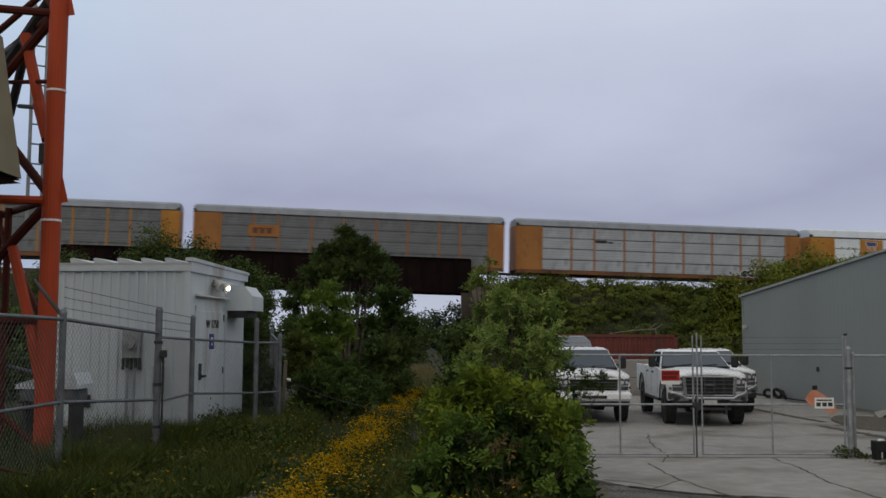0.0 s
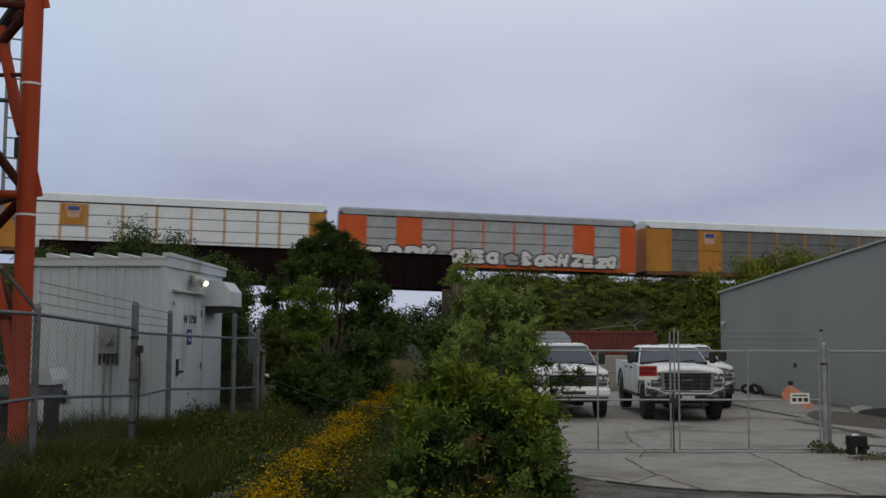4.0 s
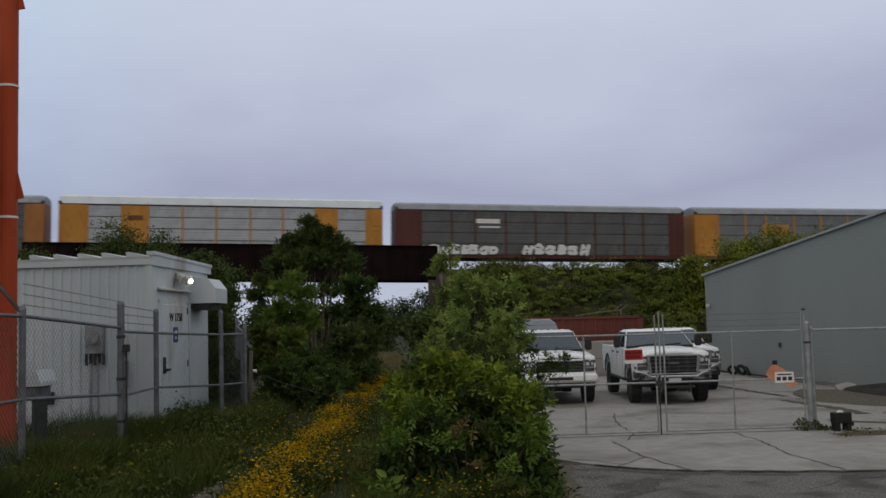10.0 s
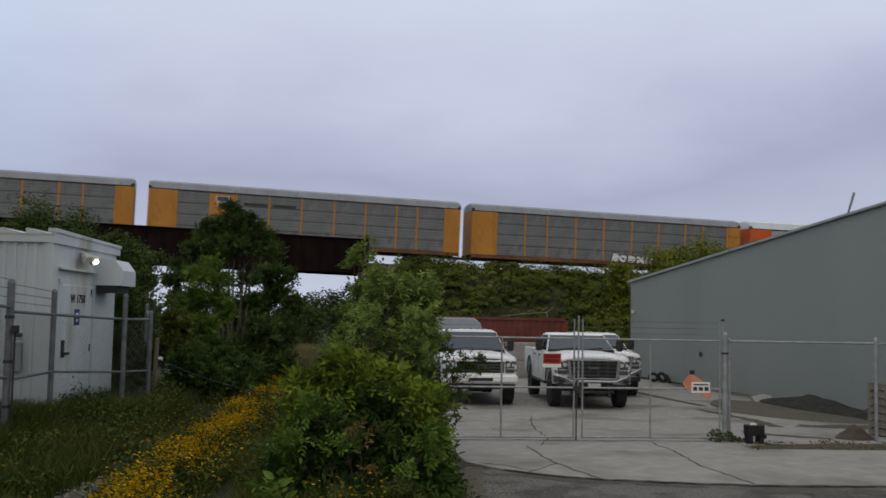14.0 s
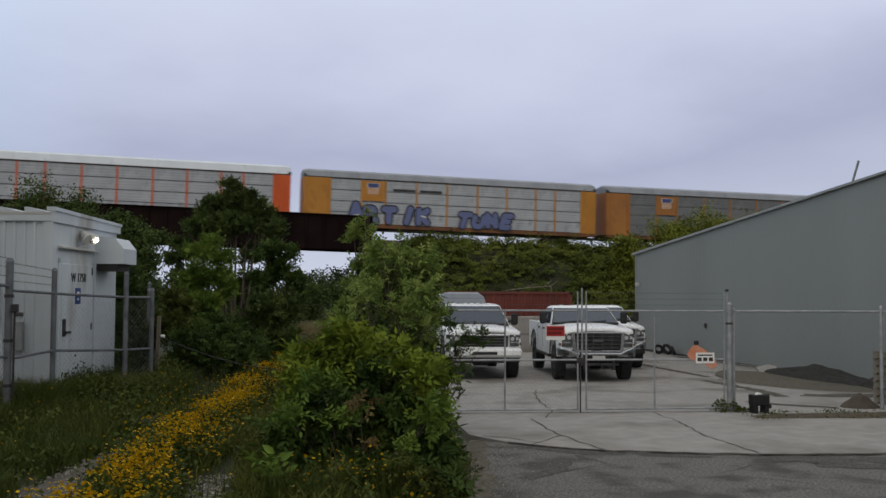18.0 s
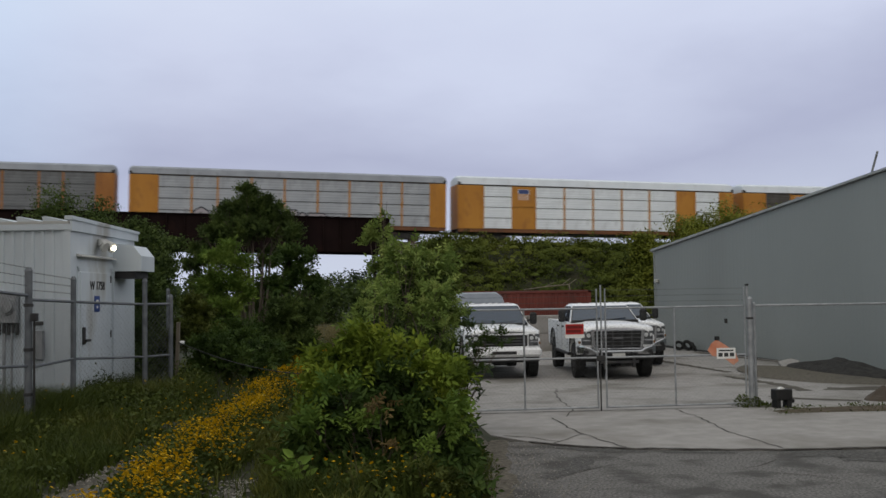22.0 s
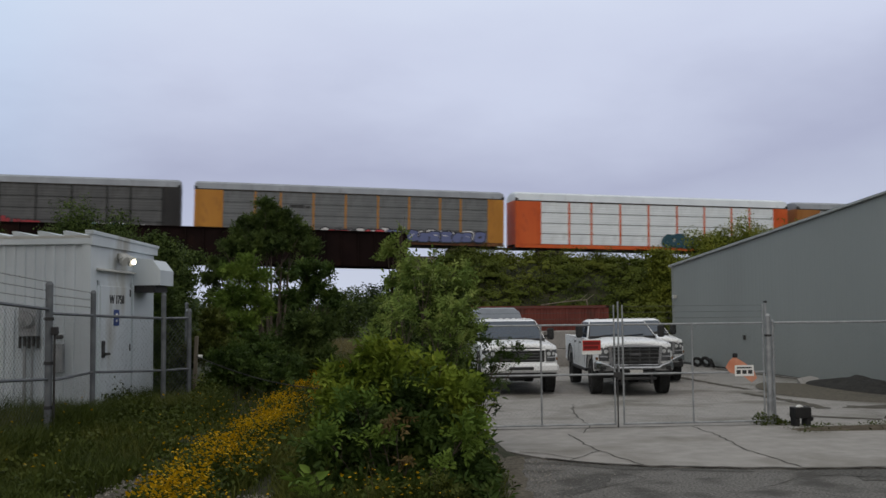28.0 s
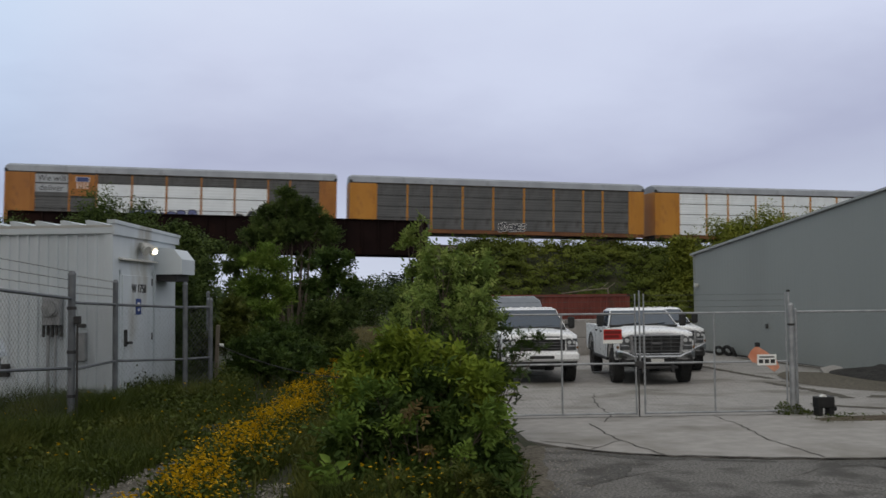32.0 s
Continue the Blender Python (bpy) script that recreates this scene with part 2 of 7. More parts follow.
M_WHITE_CAR = mat("white_truck_paint", (0.739, 0.75, 0.773), (0.829, 0.84, 0.851), 1.0, 0.28, spec=0.5, stain=(0.616, 0.605, 0.56), stain_scale=1.3, stain_at=0.7)
M_GLASS = glass_mat("tinted_glass", (0.016, 0.034, 0.062))
M_LENS = glass_mat("lamp_lens", (0.49, 0.504, 0.518), 0.12)
M_BLACK = mat("black_plastic", (0.0077, 0.0077, 0.00825), (0.0165, 0.0165, 0.0171), 8.0, 0.6)
M_REDBOX = mat("faded_red_container", (0.115, 0.0246, 0.0175), (0.153, 0.0355, 0.0246), 1.0, 0.7, bump=0.1, stain=(0.0874, 0.0328, 0.0246), stain_scale=0.8, stain_at=0.63)
M_ORANGE = mat("orange_sign", (0.5, 0.17, 0.09), (0.62, 0.3, 0.2), 5.0, 0.65, stain=(0.4, 0.25, 0.19), stain_scale=4.0, stain_at=0.58)
M_PLATE = mat("white_sign_plate", (0.68, 0.68, 0.66), (0.78, 0.78, 0.76), 3.0, 0.5)
M_REDSIGN = mat("red_sign_plate", (0.358, 0.00975, 0.0078), (0.416, 0.0163, 0.013), 3.0, 0.45)
M_BLUESIGN = mat("blue_sign_plate", (0.014, 0.042, 0.175), (0.021, 0.056, 0.224), 3.0, 0.45)
M_LETTER = mat("dark_lettering", (0.02, 0.02, 0.022), (0.04, 0.04, 0.042), 4.0, 0.6)
M_WOOD = mat("weathered_wood", (0.12, 0.104, 0.08), (0.22, 0.19, 0.15), 4.0, 0.9, bump=0.3, stretch=(1, 1, 0.15))
M_BARK = mat("bark", (0.05, 0.04, 0.03), (0.11, 0.09, 0.07), 7.0, 0.95, bump=0.6, bscale=25, stretch=(1, 1, 0.3))
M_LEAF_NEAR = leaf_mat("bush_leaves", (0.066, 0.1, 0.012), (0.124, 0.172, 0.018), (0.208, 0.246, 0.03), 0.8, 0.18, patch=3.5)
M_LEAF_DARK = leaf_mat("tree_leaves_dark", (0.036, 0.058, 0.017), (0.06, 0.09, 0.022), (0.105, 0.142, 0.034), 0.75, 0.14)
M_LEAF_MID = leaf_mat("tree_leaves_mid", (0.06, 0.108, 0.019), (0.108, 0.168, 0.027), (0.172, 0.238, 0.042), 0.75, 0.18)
# dark green scrub leaves, also the shaded copy of the bush leaves
M_LEAF_SHADE_DARK = leaf_mat("shaded_and_dark_leaves", (0.02362, 0.04558, 0.01015), (0.04382, 0.07594, 0.01434), (0.08432, 0.122, 0.02362), patch=3.5)
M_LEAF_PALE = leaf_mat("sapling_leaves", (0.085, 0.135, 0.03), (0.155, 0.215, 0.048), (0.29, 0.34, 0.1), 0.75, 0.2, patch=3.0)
M_LEAF_OLIVE = leaf_mat("olive_leaves", (0.0408, 0.05304, 0.0102), (0.068, 0.08296, 0.01496), (0.1054, 0.119, 0.02448))
M_LEAF_HILL = leaf_mat("hill_leaves", (0.048, 0.068, 0.011), (0.082, 0.102, 0.016), (0.125, 0.138, 0.023), 0.8, patch=0.2)
M_LEAF_SCRUB = leaf_mat("scrub_leaves", (0.0865, 0.106, 0.0147), (0.144, 0.166, 0.0221), (0.241, 0.248, 0.0368), patch=0.8)
M_LEAF_RUST = leaf_mat("withered_leaves", (0.09, 0.066, 0.026), (0.14, 0.1, 0.04), (0.2, 0.145, 0.065), 0.8, 0.1, patch=3.0)
M_LEAF_FAR = leaf_mat("far_leaves", (0.024, 0.038, 0.018), (0.036, 0.056, 0.024), (0.05, 0.072, 0.032))
M_GRASS = leaf_mat("grass_blades", (0.0298, 0.0442, 0.00699), (0.0477, 0.0653, 0.00992), (0.0835, 0.092, 0.0191), patch=0.9)
M_GRASS_PALE = leaf_mat("pale_grass_blades", (0.0448, 0.0532, 0.00884), (0.0718, 0.0817, 0.0138), (0.111, 0.114, 0.025), patch=1.4)
M_GRASS_DRY = leaf_mat("dry_grass_blades", (0.09, 0.078, 0.032), (0.14, 0.12, 0.05), (0.21, 0.18, 0.085), patch=1.4)
M_WEED = leaf_mat("weed_leaves", (0.0332, 0.0488, 0.00773), (0.0507, 0.069, 0.011), (0.0829, 0.0966, 0.0191), patch=1.4)
M_PETAL = leaf_mat("yellow_petals", (0.47, 0.265, 0.004), (0.6, 0.365, 0.006), (0.7, 0.47, 0.016), 0.7, 0.2)

# ---- mesh tools ----
class Geo:
    """A plain list of vertices and faces, made into one mesh."""

    def __init__(self):
        self.v, self.f = [], []

    def add(self, vs, fs):
        k = len(self.v)
        self.v += [tuple(p) for p in vs]
        self.f += [tuple(i + k for i in f) for f in fs]
        return self

    def box(self, x0, x1, y0, y1, z0, z1, b=0.0, m=None):
        if b <= 0:
            vs = [(x, y, z) for x in (x0, x1) for y in (y0, y1) for z in (z0, z1)]
            fs = [(0, 1, 3, 2), (4, 6, 7, 5), (0, 4, 5, 1), (2, 3, 7, 6), (0, 2, 6, 4), (1, 5, 7, 3)]
        else:
            b = min(b, (x1 - x0) * 0.45, (y1 - y0) * 0.45, (z1 - z0) * 0.45)
            bm = bmesh.new()
            bmesh.ops.create_cube(bm, size=1.0)
            bmesh.ops.scale(bm, vec=(x1 - x0, y1 - y0, z1 - z0), verts=bm.verts)
            bmesh.ops.translate(bm, vec=((x0 + x1) / 2, (y0 + y1) / 2, (z0 + z1) / 2), verts=bm.verts)
            bmesh.ops.bevel(bm, geom=bm.edges[:], offset=b, segments=1, affect="EDGES")
            bm.verts.index_update()
            vs, fs = [v.co[:] for v in bm.verts], [tuple(v.index for v in f.verts) for f in bm.faces]
            bm.free()
        if m is not None:
            vs = [tuple(m @ Vector(p)) for p in vs]
        return self.add(vs, fs)

    def tube(self, p, q, r, n=8, r2=None, caps=True):
        p, q = Vector(p), Vector(q)
        w = (q - p).normalized()
        a = w.orthogonal().normalized()
        c = w.cross(a)
        r2 = r if r2 is None else r2
        vs = []
        for o, rr in ((p, r), (q, r2)):
            for i in range(n):
                t = 2 * math.pi * i / n
                vs.append(o + a * math.cos(t) * rr + c * math.sin(t) * rr)
        fs = [(i, (i + 1) % n, n + (i + 1) % n, n + i) for i in range(n)]
        if caps:
            fs += [tuple(range(n - 1, -1, -1)), tuple(range(n, 2 * n))]
        return self.add(vs, fs)

    def prism(self, pts, y0, y1, axis="y"):
        """An outline in two axes, drawn out along the third."""
        n = len(pts)
        place = {"y": lambda a, b, t: (a, t, b), "x": lambda a, b, t: (t, a, b), "z": lambda a, b, t: (a, b, t)}[axis]
        vs = [place(a, b, y0) for a, b in pts] + [place(a, b, y1) for a, b in pts]
        fs = [(i, (i + 1) % n, n + (i + 1) % n, n + i) for i in range(n)] + [tuple(range(n - 1, -1, -1)), tuple(range(n, 2 * n))]
        return self.add(vs, fs)

    def moved(self, m):
        self.v = [tuple(m @ Vector(p)) for p in self.v]
        return self

    def mesh(self, name, material=None, smooth=False):
        me = bpy.data.meshes.new(name)
        me.from_pydata(self.v, [], self.f)
        bm = bmesh.new()
        bm.from_mesh(me)
        if len(bm.faces) < 4000:
            bmesh.ops.recalc_face_normals(bm, faces=bm.faces)
        bm.to_mesh(me)
        bm.free()
        if material:
            me.materials.append(material)
        if smooth:
            me.shade_smooth()
        return me


def part(name, geo, material, parent=None, label="", m=None, smooth=False):
    """ONE mesh object under a thing or a part; geo may be a ready mesh that pieces share."""
    me = geo.mesh(name, material, smooth) if isinstance(geo, Geo) else geo
    ob = new(name, me)
    if parent is not None:
        ob.parent = parent
    if m is not None:
        ob.matrix_basis = m
    if label:
        ob["label"] = label
    return ob


def thing(name, label, category, m=None, group="", kind=""):
    ob = new(name)
    ob.empty_display_size = 0.2
    if m is not None:
        ob.matrix_basis = m
    return tagged(ob, label, category, group, kind)


def letters(text, size, depth=0.004):
    """Upright lettering as a mesh that lies in x and z and faces -y."""
    cu = bpy.data.curves.new("lettering", "FONT")
    cu.body, cu.size, cu.extrude = text, size, depth
    cu.align_x, cu.align_y = "CENTER", "CENTER"
    ob = bpy.data.objects.new("lettering", cu)
    scene.collection.objects.link(ob)
    dg = bpy.context.evaluated_depsgraph_get()
    me = bpy.data.meshes.new_from_object(ob.evaluated_get(dg))
    bpy.data.objects.remove(ob)
    me.transform(Matrix.Rotation(radians(90), 4, "X"))
    return me

# ---- the lie of the land ----
TURN = radians(6.8)             # the railway's bearing
TRACK_Y = 89.13                   # its middle, straight ahead
RAIL_Z = 7.1


def rail_height(s):
    """Height of the rails: a gentle grade in view, level beyond it."""
    return RAIL_Z - 0.0222 * 60 * math.tanh(s / 60)


def on_track(s, off=0.0, dz=0.0):
    return Vector((s * math.cos(TURN) - off * math.sin(TURN), TRACK_Y + s * math.sin(TURN) + off * math.cos(TURN), rail_height(s) + dz))


def smooth(a, b, x):
    t = min(1.0, max(0.0, (x - a) / (b - a)))
    return t * t * (3 - 2 * t)


def yard_fall(y):
    """The yard drains gently away from the gate."""
    return 0.008 * min(max(0.0, y - 18.5), 40)


def land(x, y):
    """Ground height: the path stands higher than the yard, the embankment carries the railway."""
    edge = 0.2 + 0.16 * max(0.0, min(y, 15.5) - 8)
    z = 0.6 * (1 - smooth(edge, edge + 0.85, x)) - 0.03 - yard_fall(y) * smooth(edge, edge + 2, x)
    z -= 0.12 * smooth(10, 17, y) * (1 - smooth(-6, -1, x)) * 0.5
    if x < 1.5:
        z += 0.05 * noise.noise((x * 0.6, y * 0.6, 0.3))
    if y > 45 and x > 1.5:
        z += 0.5 * smooth(45, 62, y)
    s = x * math.cos(TURN) + (y - TRACK_Y) * math.sin(TURN)
    off = abs(-x * math.sin(TURN) + (y - TRACK_Y) * math.cos(TURN))
    open_span = smooth(-33, -29, s) * (1 - smooth(3.6, 7.5, s))
    top = rail_height(s) - 0.62
    rise = top * (1 - smooth(4.2, 17.0, off)) * (1 - open_span)
    z = max(z, rise + 0.35 * noise.noise((x * 0.25, y * 0.25, 1.7)) * smooth(4.2, 8, off)) if rise > 0.02 else z
    return z


def steps(parts):
    out = []
    for a, b, d in parts:
        out += list(np.arange(a, b, d))
    return out


def make_ground():
    xs = steps([(-1500, -300, 150), (-300, -80, 12), (-80, -12, 2.0), (-12, 10, 0.4), (10, 90, 2.0), (90, 300, 12), (300, 1501, 150)])
    ys = steps([(-600, -40, 70), (-40, 2, 3.0), (2, 34, 0.5), (34, 130, 1.5), (130, 220, 8), (220, 2900, 220)])
    g = Geo()
    nx = len(xs)
    g.v = [(x, y, land(x, y)) for y in ys for x in xs]
    g.f = [(j * nx + i, j * nx + i + 1, (j + 1) * nx + i + 1, (j + 1) * nx + i) for j in range(len(ys) - 1) for i in range(nx - 1)]
    tagged(part("ground", g, M_SOIL, smooth=True), "uneven weedy soil with a grassed railway embankment", "ground", kind="structure")


make_ground()


def sheet(name, outlines, z, material, label, category, thick=0.12):
    g = Geo()
    for outline in outlines:
        n = len(outline)
        g.add([(x, y, z - thick - yard_fall(y)) for x, y in outline] + [(x, y, z - yard_fall(y)) for x, y in outline],
              [(i, (i + 1) % n, n + (i + 1) % n, n + i) for i in range(n)] + [tuple(range(n - 1, -1, -1)), tuple(range(n, 2 * n))])
    return tagged(part(name, g, material), label, category, kind="structure")


# asphalt drive before the yard, and the yard's concrete
PAD_EDGE = [(2.2, 15.95), (2.68, 15.1), (3.3, 14.52), (4.0, 14.16), (5.1, 13.85), (6.0, 13.66), (7.0, 13.6), (8.6, 13.5), (11, 13.35), (40, 12.4)]
road = sheet("road", [[(1.15, -30), (1.2, 9.5), (1.45, 11.6), (1.75, 13.4), (2.2, 15.2)] + [(x, y + 0.15) for x, y in PAD_EDGE[1:]] + [(40, -30)]], 0.0, M_ASPHALT, "worn grey asphalt drive with loose grit", "road")
yard = sheet("pavement", [PAD_EDGE + [(40, 17.2), (14.6, 18.5), (2.25, 18.5)], [(2.25, 18.5), (14.6, 18.5), (14.2, 26), (13.6, 44), (13.4, 58), (2.6, 58), (2.3, 30)]], 0.02, M_CONCRETE, "cracked pale concrete yard slab", "pavement", 0.14)


def ribbon(name, pts, width, z, material, parent, seed):
    """A jagged thin strip along a line, for a crack or a joint."""
    rnd = random.Random(seed)
    line = []
    for (x0, y0), (x1, y1) in zip(pts, pts[1:]):
        n = max(2, int(math.hypot(x1 - x0, y1 - y0) / 0.18))
        for i in range(n):
            t = i / n
            line.append((x0 + (x1 - x0) * t + rnd.uniform(-0.03, 0.03), y0 + (y1 - y0) * t + rnd.uniform(-0.03, 0.03)))
    line.append(pts[-1])
    g = Geo()
    for i, (x, y) in enumerate(line):
        a, b = line[max(0, i - 1)], line[min(len(line) - 1, i + 1)]
        dx, dy = b[0] - a[0], b[1] - a[1]
        ln = math.hypot(dx, dy) or 1
        w = width * rnd.uniform(0.5, 1.3) / 2
        zz = z - yard_fall(y)
        g.v += [(x - dy / ln * w, y + dx / ln * w, zz), (x + dy / ln * w, y - dx / ln * w, zz)]
        if i:
            k = 2 * i
            g.f.append((k - 2, k - 1, k + 1, k))
    return part(name, g, material, parent)


for i, pts in enumerate([
        [(4.95, 23.3), (4.5, 21.4), (4.33, 19.8), (4.28, 18.9), (3.88, 17.8)],
        [(3.61, 17.7), (3.58, 16.44), (3.64, 15.71), (3.72, 15.07), (3.89, 14.25)],
        [(3.64, 15.71), (3.24, 15.18), (3.0, 14.85)],
        [(2.45, 15.75), (2.85, 15.38), (3.1, 15.0)],
        [(6.04, 18.4), (6.04, 17.12), (5.83, 15.39), (5.91, 13.75)],
        [(6.4, 24.2), (6.9, 22.9)],
        [(5.3, 22.0), (6.1, 21.9)],
        # joint under the gate, its dark line drawn to include the rail's shadow
        [(2.3, 18.62), (4.6, 18.55), (7.4, 18.45)],
]):
    ribbon("crack", pts, 0.03 if i < 7 else 0.045, 0.026, M_CRACK, yard, 40 + i)
ribbon("joint", [(x, y - 0.02) for x, y in PAD_EDGE[1:-1]], 0.06, 0.028, M_CRACK, yard, 9)
# broken, darker asphalt along the joint
for i, (pts, w) in enumerate([([(2.75, 14.75), (3.3, 14.3), (4.1, 13.95)], 0.34), ([(4.3, 13.85), (5.2, 13.6)], 0.16), ([(5.9, 13.4), (6.6, 13.2), (7.6, 13.15)], 0.5), ([(6.3, 12.9), (7.4, 12.6), (8.8, 12.75)], 0.36), ([(8.0, 13.3), (9.6, 13.15), (11.5, 13.0)], 0.42), ([(2.3, 12.3), (2.9, 12.9), (3.1, 13.6)], 0.3)]):
    ribbon("broken_asphalt", pts, w, 0.005, M_BROKEN, road, 120 + i)
for i, (pts, w) in enumerate([([(10.5, 33), (10.45, 29.5), (10.5, 26.8)], 0.26), ([(9.9, 25.6), (10.05, 22.7), (9.9, 21.2)], 0.3), ([(8.6, 20.2), (9.1, 19.5), (9.9, 18.9)], 0.22), ([(10.6, 21.6), (11.8, 20.9)], 0.35),
        ([(11.2, 24.4), (12.4, 22.6)], 0.4), ([(13.4, 37), (13.62, 31), (13.75, 27.5)], 0.34), ([(11.9, 28.7), (13.4, 28.3)], 0.4), ([(10.4, 25.8), (11.5, 25.4)], 0.2)]):
    ribbon("damp_streak", pts, w, 0.03, M_DAMP, yard, 60 + i)
rnd = random.Random(77)
for i in range(6):
    x, y = rnd.uniform(2.0, 8.5), rnd.uniform(9.5, 13.0)
    ribbon("crack", [(x, y), (x + rnd.uniform(-1.2, 1.2), y + rnd.uniform(0.3, 1.0)), (x + rnd.uniform(-1.8, 1.8), y + rnd.uniform(0.8, 1.6))], 0.014, 0.006, M_CRACK, road, 90 + i)
# two bare stony wheel ruts, with flowers between them
def drift_middle(y):
    return -1.47 + 0.055 * (y - 9)


def make_rut(dx, w0, y1, seed):
    g = Geo()
    for i, y in enumerate(np.arange(-8.0, y1, 0.06)):
        fade = 1 - smooth(y1 - 3, y1, y)
        edge = [w0 * fade * (1 + 0.45 * noise.noise((seed + q, y * 0.8, 2.0)) + 0.55 * noise.noise((seed + q, y * 4.1, 5.0)) + 0.4 * noise.noise((seed + q, y * 13.0, 8.0))) for q in (0.0, 9.0)]
        x = drift_middle(y) + dx + 0.1 * noise.noise((seed + 3, y * 0.4, 0))
        for k in range(4):
            xx = x - edge[0] + (edge[0] + edge[1]) * k / 3
            g.v.append((xx, y, land(xx, y) + (0.014 if k in (1, 2) else 0.002)))
        if i:
            g.f += [(4 * i - 4 + k, 4 * i - 3 + k, 4 * i + 1 + k, 4 * i + k) for k in range(3)]
    rut = tagged(part("footpath", g, M_GRAVEL), "bare stony wheel rut through weeds", "path", kind="structure")
    r = random.Random(int(seed * 7))
    st = Geo()
    for i in range(900):
        y = r.uniform(6.5, y1 - 0.6)
        x = drift_middle(y) + dx + r.gauss(0, w0 * 0.65)
        q = r.uniform(0.006, 0.022)
        zz = land(x, y) + 0.008
        st.add([(x + q * r.uniform(0.6, 1.2) * math.cos(t), y + q * r.uniform(0.6, 1.2) * math.sin(t), zz) for t in (0.2, 1.8, 3.4, 4.9)] + [(x + q * 0.2, y, zz + q * r.uniform(0.5, 0.9))], [(0, 1, 4), (1, 2, 4), (2, 3, 4), (3, 0, 4)])
    me = bpy.data.meshes.new("stones")
    me.from_pydata(st.v, [], st.f)
    me.materials.append(M_STONES)
    tagged(part("stones", me, None, rut), kind="stuff")


make_rut(-0.75, 0.24, 11.4, 1.0)
make_rut(0.5, 0.15, 10.2, 5.0)

# ---- equipment hut ----
def make_hut():
    hut = thing("equipment_hut", "white corrugated metal equipment hut with a steel door", "hut", pose(-4.12, 16.5, 0.5, 0, 0, -7))
    # local: x to the left is negative along the long wall, y to the back along the door wall
    LN, DP, HT = 2.25, 3.0, 2.87
    g = Geo().box(-LN + 0.03, -0.03, 0.03, DP - 0.03, 0, HT - 0.06)
    part("core", g, M_WHITE_METAL, hut)
    pts = []
    x = -LN
    while x < -0.02:
        for dx, dy in ((0, 0), (0.085, 0), (0.1, -0.03), (0.138, -0.03), (0.155, 0)):
            pts.append((min(x + dx, 0), dy))
        x += 0.155
    outline = pts + [(0, 0.03), (-LN, 0.03)]
    part("front_wall", Geo().prism([(a, b) for a, b in outline], 0.02, HT - 0.08, "z"), M_WHITE_METAL, hut, "ribbed white steel cladding")
    part("door_wall", Geo().box(-0.03, 0.012, 0.0, DP, 0.02, HT - 0.08, 0.004), M_WHITE_METAL, hut)
    part("corner_trim", Geo().box(-0.09, 0.02, -0.048, 0.1, 0.0, HT - 0.1, 0.006), M_WHITE_METAL, hut)
    part("eave_trim", Geo().box(-LN - 0.05, 0.03, -0.06, 0.03, HT - 0.12, HT - 0.02, 0.008), M_WHITE_METAL, hut)
    g = Geo()
    g.prism([(-0.07, HT - 0.13), (DP + 0.1, HT - 0.13), (DP + 0.1, HT + 0.03), (-0.07, HT + 0.06)], 0.014, 0.05, "x")
    g.prism([(-0.09, HT + 0.04), (DP + 0.12, HT + 0.0), (DP + 0.12, HT + 0.05), (-0.09, HT + 0.1)], -0.06, 0.07, "x")
    part("gable_trim", g, M_WHITE_METAL, hut)
    part("roof", Geo().prism([(-0.06, HT - 0.02), (DP + 0.1, HT - 0.04), (DP + 0.1, HT - 0.0), (-0.06, HT + 0.02)], -LN - 0.05, 0.0, "x"), M_TRIM, hut)
    for i in range(5):
        x0 = -0.42 - 0.4 * i
        g = Geo().prism([(x0 + 0.36, HT + 0.02), (x0 + 0.02, HT + 0.02), (x0, HT + 0.09), (x0 + 0.05, HT + 0.1)], -0.06, DP + 0.08)
        part("roof_rib", g, M_WHITE_METAL, hut)
    # door in the short wall
    door = part("door", Geo().box(0.014, 0.05, 0.3, 1.66, 0.1, 2.12, 0.006), M_WHITE_METAL, hut, "white steel door")
    part("door_frame", Geo().box(0.012, 0.03, 0.22, 0.3, 0.05, 2.2).box(0.012, 0.03, 1.66, 1.74, 0.05, 2.2).box(0.012, 0.03, 0.22, 1.74, 2.12, 2.2), M_WHITE_METAL, hut)
    part("handle", Geo().box(0.05, 0.07, 0.34, 0.46, 0.98, 1.25, 0.008).box(0.07, 0.12, 0.38, 0.56, 1.02, 1.06, 0.008), M_DARK_STEEL, door, "dark lever handle and lock")
    for z in (0.35, 1.1, 2.02):
        part("hinge", Geo().tube((0.055, 1.62, z - 0.06), (0.055, 1.62, z + 0.06), 0.014), M_DARK_STEEL, door)
    part("drip_cap", Geo().prism([(0.012, 2.4), (0.1, 2.37), (0.1, 2.35), (0.012, 2.36)], 0.2, 1.8, "y"), M_TRIM, hut)
    number = letters("W 1758", 0.2)
    number.materials.append(M_LETTER)
    part("lettering", number, None, hut, "dark stencilled letters", pose(0.056, 1.0, 1.9, 0, 0, 90))
    sign = part("safety_sign", Geo().box(0.051, 0.058, 0.86, 1.1, 1.48, 1.74, 0.002), M_BLUESIGN, hut, "blue and white notice")
    part("symbol", Geo().box(0.058, 0.061, 0.93, 1.03, 1.65, 1.68), M_PLATE, sign)
    part("symbol", Geo().box(0.058, 0.061, 0.95, 1.01, 1.54, 1.58), M_PLATE, sign)
    # air handling hood on the same wall
    g = Geo().prism([(0.012, 2.16), (0.5, 2.16), (0.5, 2.42), (0.36, 2.6), (0.012, 2.64)], 1.85, 2.6)
    part("vent_hood", g, M_WHITE_METAL, hut, "white sheet-metal air hood")
